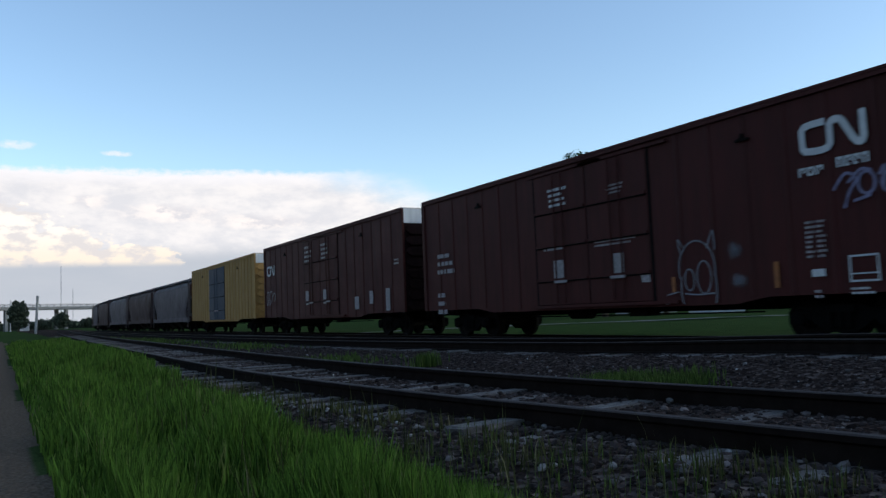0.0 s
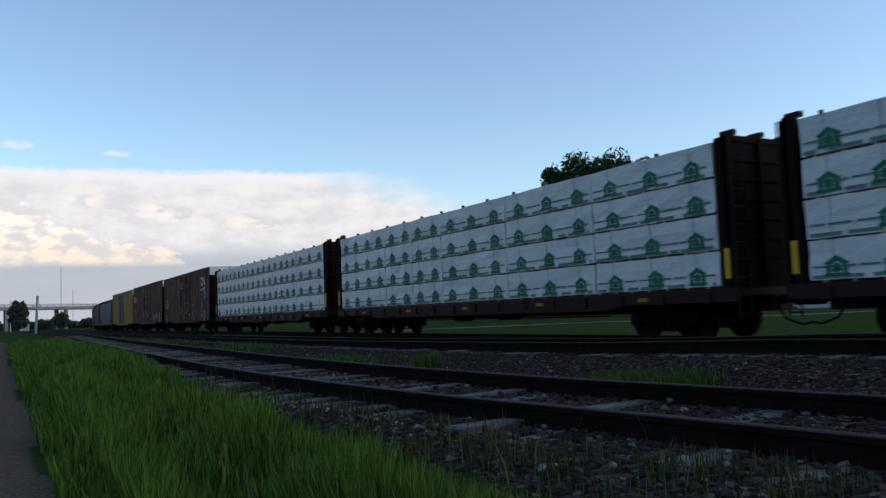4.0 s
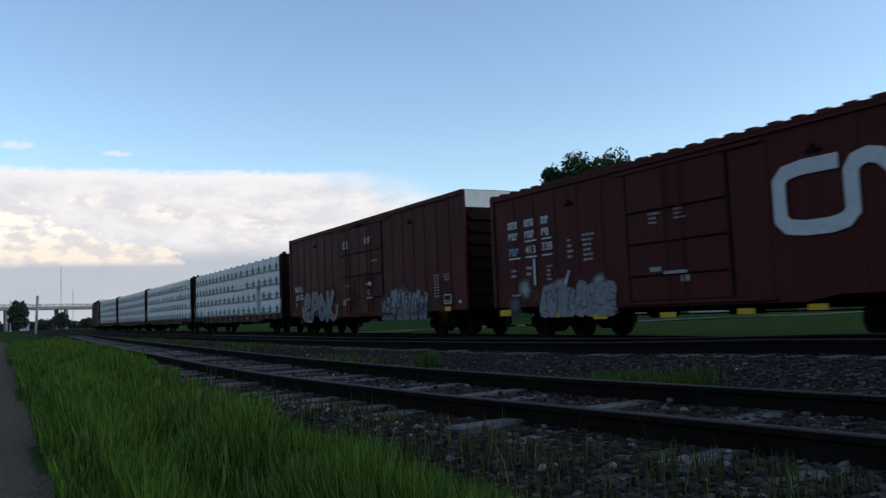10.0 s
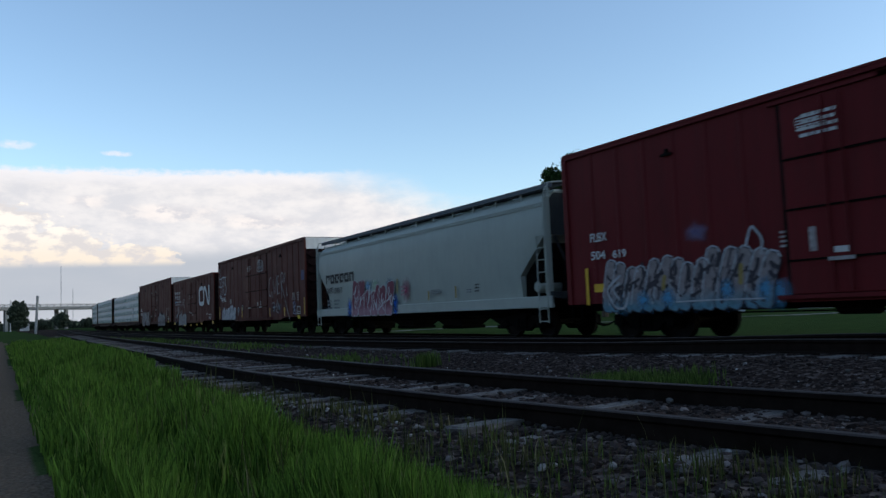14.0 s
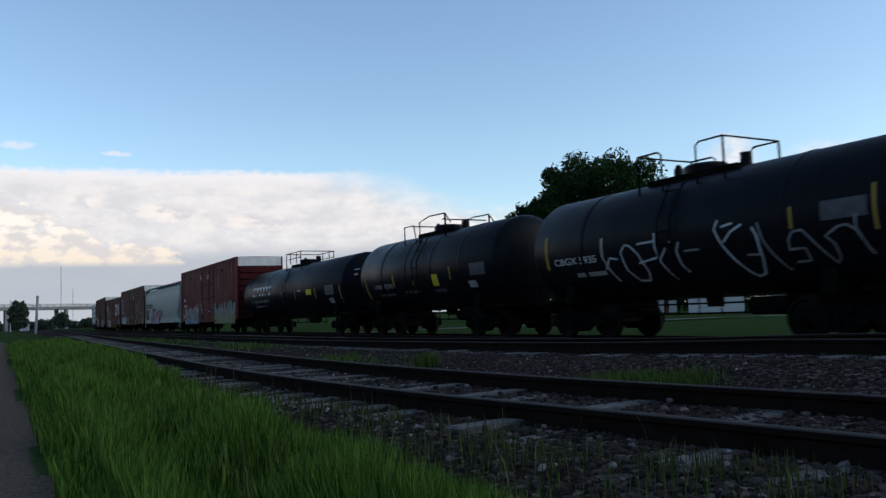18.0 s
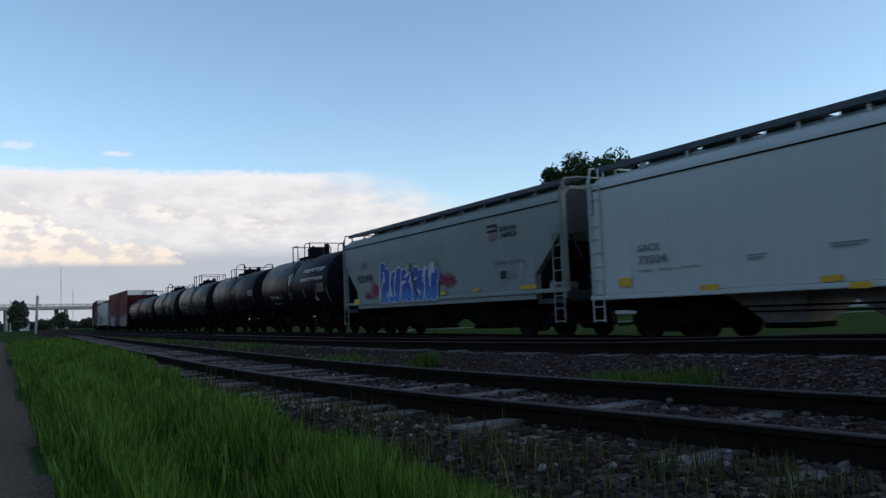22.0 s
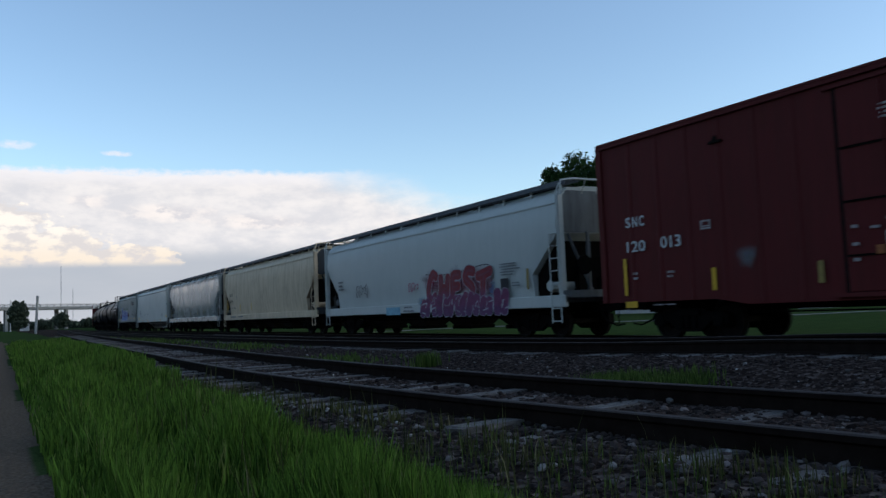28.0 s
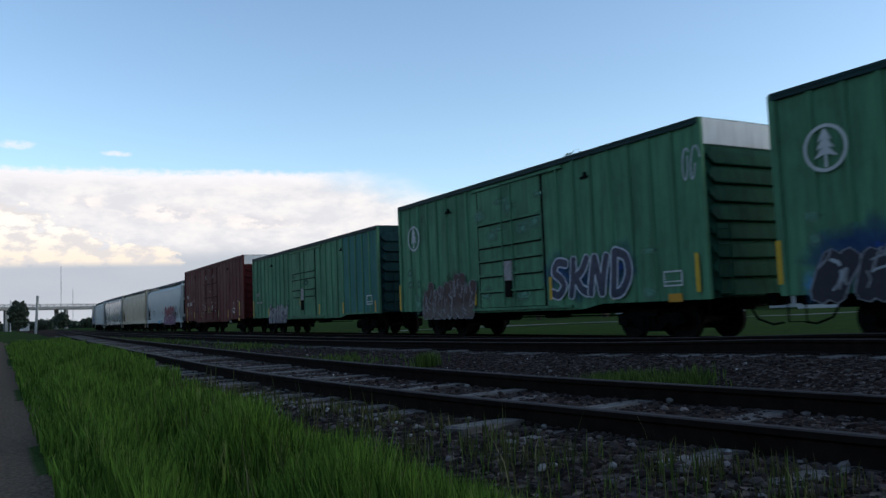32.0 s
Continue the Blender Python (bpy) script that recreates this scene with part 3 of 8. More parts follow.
def brush(vs, fs, ids, line, width, lift, slot):
    """Adds one round-ended stroke to a mesh in the making."""
    left, right = [], []
    line = [line[0] - (line[1] - line[0]).normalized() * width * 0.3] + line + [line[-1] + (line[-1] - line[-2]).normalized() * width * 0.3]
    for i, q in enumerate(line):
        d = (line[min(i + 1, len(line) - 1)] - line[max(i - 1, 0)]).normalized()
        w = width / 2 * (0.55 if i in (0, len(line) - 1) else 1.0)
        left.append((q.x - d.y * w, q.y + d.x * w, lift)), right.append((q.x + d.y * w, q.y - d.x * w, lift))
    k = len(vs)
    for a, b in zip(left, right):
        vs += [a, b]
    for i in range(len(line) - 1):
        fs.append((k + 2 * i, k + 2 * i + 1, k + 2 * i + 3, k + 2 * i + 2))
        ids.append(slot)


# hand-drawn capitals, each a few strokes in a unit cell; & is a square-cut E
STROKES = {
    "&": [[(0.85, 0.95), (0.2, 0.92), (0.16, 0.5), (0.2, 0.06), (0.9, 0.04)], [(0.2, 0.5), (0.75, 0.54)]],
    "E": [[(0.1, 0.5), (0.75, 0.62), (0.7, 0.92), (0.3, 0.9), (0.08, 0.5), (0.3, 0.08), (0.85, 0.2)]],
    "P": [[(0.2, 0.0), (0.22, 0.5), (0.18, 0.95)], [(0.18, 0.95), (0.8, 0.92), (0.8, 0.52), (0.3, 0.42)]],
    "O": [[(0.5, 0.95), (0.15, 0.75), (0.15, 0.25), (0.5, 0.04), (0.85, 0.25), (0.8, 0.6), (0.4, 0.68)]],
    "K": [[(0.15, 1.05), (0.2, 0.5), (0.15, 0.0)], [(0.95, 1.05), (0.7, 0.7), (0.3, 0.5)], [(0.35, 0.52), (0.75, 0.2), (1.15, 0.08)]],
    "C": [[(0.85, 0.85), (0.45, 0.95), (0.15, 0.6), (0.2, 0.2), (0.6, 0.05), (0.9, 0.2)]],
    "H": [[(0.15, 1.0), (0.2, 0.5), (0.15, 0.0)], [(0.85, 1.0), (0.8, 0.5), (0.85, 0.0)], [(0.2, 0.5), (0.8, 0.55)]],
    "S": [[(0.9, 0.9), (0.35, 0.95), (0.15, 0.7), (0.6, 0.5), (0.85, 0.28), (0.55, 0.05), (0.1, 0.12)]],
    "T": [[(0.0, 0.88), (0.5, 0.95), (1.1, 1.05)], [(0.55, 0.92), (0.5, 0.5), (0.55, 0.0)]],
    "N": [[(0.15, 0.0), (0.15, 0.5), (0.2, 1.0)], [(0.2, 1.0), (0.5, 0.5), (0.8, 0.0)], [(0.8, 0.0), (0.8, 0.5), (0.88, 1.0)]],
    "D": [[(0.2, 0.0), (0.2, 0.5), (0.15, 1.0)], [(0.15, 1.0), (0.75, 0.85), (0.95, 0.45), (0.65, 0.08), (0.2, 0.02)]],
}


def unread_form(rng, strokes=9, low=0.66, high=1.08):
    """Part of a piece that cannot be read: broad upright blocks, then the thin strokes drawn over them."""
    blocks, marks = [], []
    for k in range(2):
        x, hi = 0.25 + 0.5 * k + rng.uniform(-0.06, 0.06), rng.uniform(low, high)
        blocks.append([(x + rng.uniform(-0.06, 0.06), 0.0), (x, 0.4), (x + rng.uniform(-0.02, 0.14), hi)])
    for k in range(strokes):
        x, y = rng.uniform(-0.05, 1.0), rng.uniform(0.0, 0.75)
        dx, dy = rng.choice(((0.04, 0.4), (0.2, 0.34), (-0.14, 0.3), (0.4, 0.1), (0.3, -0.12)))
        marks.append([(x, y), (x + dx * 0.5 + rng.uniform(-0.1, 0.1), y + dy * 0.5), (x + dx, min(0.98, y + dy))])
    return blocks, marks


def tag_piece(side, text, u, z, w, h, fill, edge, halo=None, seed=3, lean=0.10, label="", fat=0.2, rim=0.035, core=None, slim=0.56, strokes=9, shine=None, low=0.66, high=1.08):
    """A sprayed piece: fat leaning letters, each with its outline over the one before, on a mist of colour."""
    rng = random.Random(seed)
    unread = text.startswith("#")
    count = int(text[1:]) if unread else len(text)
    lw = w / count
    if halo:
        k = max(4, round(w / 0.8))
        for i in range(k):
            haze_patch(side, u + w * (i + 0.5) / k, z + h * rng.uniform(0.35, 0.75), w / k * rng.uniform(0.8, 1.2), h * rng.uniform(0.45, 0.65), halo, seed * 31 + i, 0.003 + 0.0006 * i)
    for i in range(count):
        forms, marks = unread_form(rng, strokes, low, high) if unread else (STROKES[text[i]], [])
        tilt, tall, dy = rng.uniform(-0.08, 0.08), rng.uniform(0.86, 1.06), rng.uniform(0.0, 0.08) if not unread else 0.0

        def on_side(f, n=5):
            return rounded([(lw * (0.08 + 0.84 * x) + h * (y - 0.5) * (lean + tilt), h * (0.06 + dy + 0.86 * tall * y)) for x, y in f], n)
        vs, fs, ids = [], [], []
        wide = h * fat if not unread else lw * slim
        for j, f in enumerate(forms):
            brush(vs, fs, ids, on_side(f), wide + 2 * rim, 0.0001 * j, 0)
            brush(vs, fs, ids, on_side(f), wide, 0.0012 + 0.0001 * j, 1)
            if core and not unread:
                brush(vs, fs, ids, on_side(f)[1:-1], wide * 0.22, 0.0022 + 0.0001 * j, 2)
            if shine:
                line = on_side(f)
                up = line[1:] if j % 2 else line[len(line) // 3:]
                brush(vs, fs, ids, [q + Vector((-wide * 0.5 - rim * 0.5, 0.0)) for q in up], rim * 0.9, 0.0030 + 0.0001 * j, 3)
                brush(vs, fs, ids, [line[-1] + Vector((wide * a, wide * b)) for a, b in ((-0.55, -0.1), (-0.4, 0.3), (-0.05, 0.45), (0.35, 0.32), (0.5, 0.05))], rim, 0.0032 + 0.0001 * j, 3)
        for j, f in enumerate(marks):
            brush(vs, fs, ids, on_side(f, 3), rim * rng.uniform(1.0, 2.3), 0.0016 + 0.0002 * j, 2 if core and j % 2 else 0)
        me = bulk("sprayed_letter", vs, fs, edge)
        for m in (fill, core or fill, shine or edge):
            me.materials.append(m)
        me.polygons.foreach_set("material_index", ids)
        side.put("sprayed_letter", me, u + i * lw, z, 0.009 + 0.0030 * i, label)


def loops(side, lines, width, material, name="sprayed_line", proud=0.010):
    """Thin sprayed curves through a few points (u, z)."""
    for j, pts in enumerate(lines):
        vs, fs, ids = [], [], []
        brush(vs, fs, ids, rounded(pts, 6), width, 0.0002 * j, 0)
        side.put(name, bulk(name, vs, fs, material), 0, 0, proud)


def ring_pts(u, z, ru, rz, n=12, start=0.0, turn=2 * math.pi):
    return [(u + ru * math.cos(start + turn * i / n), z + rz * math.sin(start + turn * i / n)) for i in range(n + 1)]


def scrawl(side, u, z, w, h, material, seed, strokes=6, width=0.05):
    """Thin hand-sprayed lines."""
    rng = random.Random(seed)
    bm = bmesh.new()
    for k in range(strokes):
        x0 = w * (k + 0.2) / strokes
        pts = []
        ph, amp = rng.uniform(0, 6.28), rng.uniform(0.25, 0.5)
        for i in range(13):
            t = i / 12
            pts.append(Vector((x0 + w / strokes * (0.45 * math.sin(t * 5.2 + ph) + 0.5 * t), h * (0.5 + amp * math.cos(t * 6.0 + ph * 0.7)), 0)))
        for p, q in zip(pts, pts[1:]):
            d = (q - p).normalized()
            nn = Vector((-d.y, d.x, 0)) * width / 2
            slab(bm, [(p + nn)[:2], (q + nn)[:2], (q - nn)[:2], (p - nn)[:2]], "z", -0.001, 0.001)
    side.put("sprayed_scrawl", mesh_of("sprayed_scrawl", bm, material), u, z, 0.009)


# ---- box cars ----
def boxcar(label, length, eave, body_paint, doors, ribs=20, end_paint=None, white_end=True, door_paint=None, wavy=False, sill=0.80, group="freight train", rear_section=None, door_bars=3, rib_deep=0.022, roof_paint=None, bar_heights=(), pale_handle=True):
    """doors: list of (u0, u1) openings along the near side. Returns the car and its Side."""
    car = tagged(new("boxcar"), label, "box car", group)
    half, face = length / 2, 1.50
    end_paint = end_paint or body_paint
    bm = bmesh.new()
    for sx in (-1, 1):
        lo = [(half, sill + 0.13), (half - 3.6, sill + 0.13), (half - 4.4, sill), (-half + 4.4, sill), (-half + 3.6, sill + 0.13), (-half, sill + 0.13), (-half, eave), (half, eave)]
        slab(bm, lo, "x", min(sx * 1.44, sx * face), max(sx * 1.44, sx * face))
    box(bm, -1.44, 1.44, -half, half, 1.0, 1.1)
    part("body", bm, body_paint, car)
    bm = bmesh.new()
    n = 2 if not wavy else max(2, round(length / 1.1))
    for i in range(-n, n):
        y0, y1 = half * i / n, half * (i + 1) / n
        for q0, q1, up in ((y0, y1, 0.0),) if not wavy else ((y0, y0 + (y1 - y0) * 0.5, 0.0), (y0 + (y1 - y0) * 0.5, y1, 0.05)):
            slab(bm, [(-1.56, eave - 0.02), (-1.56, eave + 0.04 + up), (0, eave + 0.05 + up), (1.56, eave + 0.04 + up), (1.56, eave - 0.02)], "y", q0, q1)
    part("roof", bm, roof_paint or body_paint, car)
    bm = bmesh.new()
    box(bm, -0.03, 0.03, -half + 0.02, half - 0.02, -0.04, 0.04)
    rail = mesh_of("eave_rail", bm, roof_paint or body_paint)
    placed("eave_rail", rail, car, Matrix.Translation((-1.535, 0, eave - 0.07)))
    placed("eave_rail", rail, car, Matrix.Translation((1.535, 0, eave - 0.07)))
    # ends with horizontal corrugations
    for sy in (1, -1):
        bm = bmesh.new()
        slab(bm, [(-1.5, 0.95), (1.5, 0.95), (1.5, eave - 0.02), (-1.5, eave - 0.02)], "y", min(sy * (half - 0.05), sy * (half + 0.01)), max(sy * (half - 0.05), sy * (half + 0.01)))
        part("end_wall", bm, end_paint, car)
        for sx in (-1, 1):
            bm = bmesh.new()
            box(bm, min(sx * 1.46, sx * 1.55), max(sx * 1.46, sx * 1.55), min(sy * (half - 0.12), sy * (half + 0.05)), max(sy * (half - 0.12), sy * (half + 0.05)), sill + 0.13, eave + 0.01)
            part("corner_post", bm, body_paint, car)
        if white_end:
            bm = bmesh.new()
            slab(bm, [(-1.46, eave - 0.56), (1.46, eave - 0.56), (1.46, eave + 0.02), (-1.46, eave + 0.02)], "y", min(sy * (half + 0.012), sy * (half + 0.03)), max(sy * (half + 0.012), sy * (half + 0.03)))
            part("end_panel", bm, WHITE, car, "white-painted band over the car end")
        top = eave - (0.62 if white_end else 0.25)
        bm = bmesh.new()
        prof = [(0.0, -0.20), (0.09, -0.19), (0.10, -0.17), (0.06, 0.10), (0.02, 0.185), (0.0, 0.20)]
        rings = [[(x, sy * p, q * (0.3 if abs(x) > 1.3 else 1)) for p, q in prof] for x in (-1.38, -1.2, 1.2, 1.38)]
        loft(bm, rings)
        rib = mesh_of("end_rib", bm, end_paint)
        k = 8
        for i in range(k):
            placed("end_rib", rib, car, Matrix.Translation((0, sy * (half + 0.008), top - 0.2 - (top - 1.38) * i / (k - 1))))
        bm = bmesh.new()
        for x in (-1.30, -0.88):
            pipe(bm, [(x, sy * (half + 0.12), 0.95), (x, sy * (half + 0.12), 2.6)], 0.018)
        for i in range(5):
            pipe(bm, [(-1.30, sy * (half + 0.12), 1.05 + 0.36 * i), (-0.88, sy * (half + 0.12), 1.05 + 0.36 * i)], 0.014)
        part("end_ladder", bm, end_paint, car)
    # side ribs between the doors and the ends, on both sides
    bm = bmesh.new()
    slab(bm, [(0, -0.075), (-rib_deep, -0.045), (-rib_deep, 0.045), (0, 0.075)], "z", 0, 1)
    rib = mesh_of("side_rib", bm, body_paint)
    spans = []
    u = 0.15
    for d0, d1 in doors:
        spans.append((u, d0))
        u = d1
    spans.append((u, length - 0.15))
    pitch = length / ribs
    for s0, s1 in spans:
        m = max(1, round((s1 - s0) / pitch))
        for i in range(1, m):
            y = half - (s0 + (s1 - s0) * i / m)
            z0 = sill + 0.15 if abs(y) > half - 4.4 else sill + 0.04
            for sx in (-1, 1):
                placed("side_rib", rib, car, Matrix.Translation((sx * face, y, z0)) @ Matrix.Diagonal((-sx if sx > 0 else 1, 1, eave - 0.1 - z0, 1)))
    # plug doors with their bars and rails
    for d0, d1 in doors:
        w = d1 - d0
        # dark seam round the door, with the shade of the gap in its colour
        bm = bmesh.new()
        box(bm, -face - 0.012, -face, half - d1 - 0.06, half - d0 + 0.06, 0.90, eave - 0.17)
        part("door_frame", bm, NEAR_BLACK, car, "dark seam and painted-in shade round the door")
        bm = bmesh.new()
        box(bm, -face - 0.035, -face, half - d1 + 0.02, half - d0 - 0.02, 0.95, eave - 0.24)
        bmesh.ops.bevel(bm, geom=bm.edges[:], offset=0.015, segments=1, affect="EDGES")
        door = part("door", bm, door_paint or body_paint, car)
        for z in bar_heights or [1.35 + (eave - 2.0) * (i + 0.3) / door_bars for i in range(door_bars)]:
            bm = bmesh.new()
            box(bm, -face - 0.085, -face - 0.035, half - d1 + 0.06, half - d0 - 0.06, z - 0.02, z + 0.045)
            part("door_bar", bm, door_paint or body_paint, door)
            # black strip that paints the bar's shadow beneath it
            bm = bmesh.new()
            box(bm, -face - 0.060, -face - 0.034, half - d1 + 0.05, half - d0 - 0.05, z - 0.06, z - 0.02)
            part("bar_guide", bm, NEAR_BLACK, door, "black strip for the shade under the bar")
        for k in (0.42, 0.58):
            bm = bmesh.new()
            y = half - d0 - w * k
            pipe(bm, [(-face - 0.09, y, 1.0), (-face - 0.09, y, eave - 0.3)], 0.022)
            part("lock_rod", bm, door_paint or body_paint, door)
        if not bar_heights:
            bm = bmesh.new()
            box(bm, -face - 0.13, -face - 0.09, half - d0 - w * 0.62, half - d0 - w * 0.40, 1.55, 1.62)
            part("door_handle", bm, STENCIL_DIM if pale_handle else NEAR_BLACK, door, "worn door handle")
        if bar_heights:
            bm = bmesh.new()
            box(bm, -face - 0.10, -face - 0.03, half - d0 - w * 0.55, half - d0 - w * 0.43, 1.75, 2.35)
            bmesh.ops.bevel(bm, geom=bm.edges[:], offset=0.02, segments=1, affect="EDGES")
            part("lock_panel", bm, STENCIL_DIM, door, "worn pale lock panel")
            bm = bmesh.new()
            box(bm, -face - 0.12, -face - 0.03, half - d0 - w * 0.53, half - d0 - w * 0.45, 1.25, 1.75)
            part("lock_arm", bm, NEAR_BLACK, door, "black lock arm")
        bm = bmesh.new()
        box(bm, -face - 0.10, -face, half - d1 - w * 0.35, half - d0 + w * 0.12, 0.86, 0.94)
        part("door_rail", bm, body_paint, car)
        bm = bmesh.new()
        box(bm, -face - 0.08, -face, half - d1 - w * 0.3, half - d0 + w * 0.1, eave - 0.24, eave - 0.17)
        part("door_rail", bm, body_paint, car)
    # lifting brackets high on the near side
    bm = bmesh.new()
    slab(bm, [(-0.17, 0.0), (0.17, 0.0), (0.17, 0.05), (0.06, 0.06), (0.03, 0.16), (-0.03, 0.16), (-0.06, 0.06), (-0.17, 0.05)], "x", -0.05, 0.0)
    hook = mesh_of("lift_bracket", bm, NEAR_BLACK)
    for y in (half - 3.85, -half + 3.95):
        placed("lift_bracket", hook, car, Matrix.Translation((-face - 0.02, y, eave - 0.68)))
    # centre sill, crossbearers, brake gear under the floor
    bm = bmesh.new()
    box(bm, -0.3, 0.3, -half + 0.3, half - 0.3, 0.66, 0.99)
    for k in (-0.5, -0.25, 0.0, 0.25, 0.5):
        box(bm, -1.4, 1.4, k * length * 0.6 - 0.08, k * length * 0.6 + 0.08, 0.84, 0.99)
    turned(bm, [(-0.4, 0.05), (-0.4, 0.19), (0.4, 0.19), (0.4, 0.05)], "y", 12, (-0.8, 1.2, 0.72))
    box(bm, -1.15, -0.7, -1.7, -1.1, 0.58, 0.92)
    pipe(bm, [(-1.0, -half * 0.55, 0.62), (-1.0, half * 0.55, 0.62)], 0.018)
    for y in (-half * 0.5, -0.9, 1.0, half * 0.5):
        pipe(bm, [(-1.0, y, 0.6), (-1.0, y, 0.95)], 0.015)
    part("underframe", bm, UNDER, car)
    for y in (half - 0.25, -half + 0.25):
        bm = bmesh.new()
        for x in (-1.50,):
            pipe(bm, [(x, y - 0.2, 0.95), (x, y - 0.2, 0.42), (x, y + 0.2, 0.42), (x, y + 0.2, 0.95)], 0.018)
        part("stirrup", bm, UNDER, car)
    if rear_section:
        u0, mat = rear_section
        bm = bmesh.new()
        box(bm, -face - 0.012, -face - 0.002, -half + 0.05, half - u0, sill + 0.2, eave - 0.12)
        part("repainted_panel", bm, mat, car, "blue-green repainted panel")
    running_gear(car, half - 2.35, half)
    return car, Side(car, half, face + max(0.036, rib_deep) + 0.002)


# ---- covered hoppers ----
def hopper(label, length, body_paint, bays=3, round_side=True, boards=True, sill=(0.88, 1.22), group="freight train", cut=1.25, deck=4.47, pitch=3.8, end_paint=None, winged=False, bay_paint=None, ridges=1):
    car = tagged(new("covered_hopper"), label, "hopper car", group)
    half, eave = length / 2, deck - 0.46
    end_paint = end_paint or END_GREY
    # cross section: from sill up a slightly bulged side to the eave and over the roof
    sec = [(-1.42, 1.15), (-1.50, 1.8), (-1.54, 2.5), (-1.53, 3.2), (-1.48, eave - 0.18), (-1.36, eave + 0.02), (-1.1, eave + 0.22), (-0.5, eave + 0.33)]
    if not round_side:
        sec = [(-1.50, 1.15), (-1.52, 1.8), (-1.52, 2.5), (-1.52, 3.2), (-1.52, eave - 0.12), (-1.44, eave + 0.04), (-1.15, eave + 0.2), (-0.5, eave + 0.33)]
    sec = sec + [(-x, z) for x, z in reversed(sec)]
    zc, zk, back = 2.95, 1.85, 0.28

    def ring(d, low):
        """One cross section d metres in from the end sheet, cut off below."""
        return lambda sy: [(x if z >= low else math.copysign(1.5, x), sy * (half - back - d), max(z, low)) for x, z in sec]
    shape = [ring(0.0, zc), ring(cut * 0.5, (zc + zk) / 2), ring(cut, zk), ring(cut + 0.01, 1.15)]
    rings = [r(1) for r in shape]
    inner = half - back - cut - 0.01
    rings += [[(x, inner - 2 * inner * i / 8, z) for x, z in sec] for i in range(1, 8)]
    rings += [r(-1) for r in reversed(shape)]
    bm = bmesh.new()
    loft(bm, rings)
    part("body", bm, body_paint, car, smooth=True)
    # ridges where the roof sheet laps over the side
    bm = bmesh.new()
    box(bm, -0.02, 0.02, -half + back, half - back, 0.0, 0.035)
    lap = mesh_of("eave_ridge", bm, body_paint if round_side else NEAR_BLACK)
    for k in range(ridges):
        for sx in (-1, 1):
            placed("eave_ridge", lap, car, Matrix.Translation((sx * (abs(sec[4][0]) + 0.004 - 0.035 * k), 0, eave - 0.2 + 0.075 * k)))
    # side sills
    for sx in (-1, 1):
        bm = bmesh.new()
        box(bm, min(sx * 1.42, sx * 1.56), max(sx * 1.42, sx * 1.56), -half, half, sill[0], sill[1])
        bmesh.ops.bevel(bm, geom=bm.edges[:], offset=0.02, segments=1, affect="EDGES")
        part("side_sill", bm, body_paint, car)
    # ends: sheet over a dark bay with slope sheet, posts, braces, ladders, brake gear
    for sy in (1, -1):
        e = lambda y0, y1: (min(sy * (half - y0), sy * (half - y1)), max(sy * (half - y0), sy * (half - y1)))
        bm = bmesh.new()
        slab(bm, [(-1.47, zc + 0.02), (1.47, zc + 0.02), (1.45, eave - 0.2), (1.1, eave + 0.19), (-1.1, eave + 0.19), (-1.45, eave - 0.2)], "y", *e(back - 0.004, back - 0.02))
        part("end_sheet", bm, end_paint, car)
        bm = bmesh.new()
        box(bm, -1.5, 1.5, *e(0, cut + 0.2), 1.0, 1.14)
        box(bm, -1.5, 1.5, *e(0, 0.12), 1.0, 1.34)
        part("end_platform", bm, end_paint, car)
        bm = bmesh.new()
        slab(bm, [(sy * (half - 1.0), 1.14), (sy * (half - 2.2), 1.14), (sy * (half - 2.2), 1.3), (sy * (half - 0.5), zc - 0.16), (sy * (half - 0.5), 2.3)], "x", -1.3, 1.3)
        box(bm, -0.55, 0.55, *e(0.55, 1.1), 1.14, 2.7)
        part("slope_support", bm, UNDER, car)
        for sx in (-1, 1):
            bm = bmesh.new()
            box(bm, min(sx * 1.38, sx * 1.54), max(sx * 1.38, sx * 1.54), *e(0.10, 0.24), 1.14, eave + 0.02)
            part("end_post", bm, body_paint, car)
            bm = bmesh.new()
            pipe(bm, [(sx * 1.1, sy * (half - 0.3), zc), (sx * 0.3, sy * (half - 0.3), 1.3)], 0.045)
            part("brace", bm, end_paint, car)
            if winged:
                bm = bmesh.new()
                box(bm, min(sx * 1.47, sx * 1.525), max(sx * 1.47, sx * 1.525), *e(0.24, cut + back + 0.05), 1.15, zc + 0.3)
                part("side_wing", bm, body_paint, car)
        bm = bmesh.new()
        for x in (-0.5, 0.5):
            box(bm, x - 0.04, x + 0.04, *e(0.12, 0.2), 1.14, zc + 0.05)
        part("end_strut", bm, end_paint, car)
        bm = bmesh.new()
        for y in (0.14, 0.56):
            pipe(bm, [(-1.57, sy * (half - y), 0.45), (-1.57, sy * (half - y), zc if y > 0.3 and not winged else eave + 0.1), (-1.56 if y > 0.3 else -1.45, sy * (half - y), zc + 0.02 if y > 0.3 and not winged else deck - 0.1)], 0.02)
        k = 8 if not winged else 11
        for i in range(k):
            pipe(bm, [(-1.57, sy * (half - 0.14), 0.5 + 0.35 * i), (-1.57, sy * (half - 0.56), 0.5 + 0.35 * i)], 0.015)
        part("ladder", bm, body_paint, car)
        bm = bmesh.new()
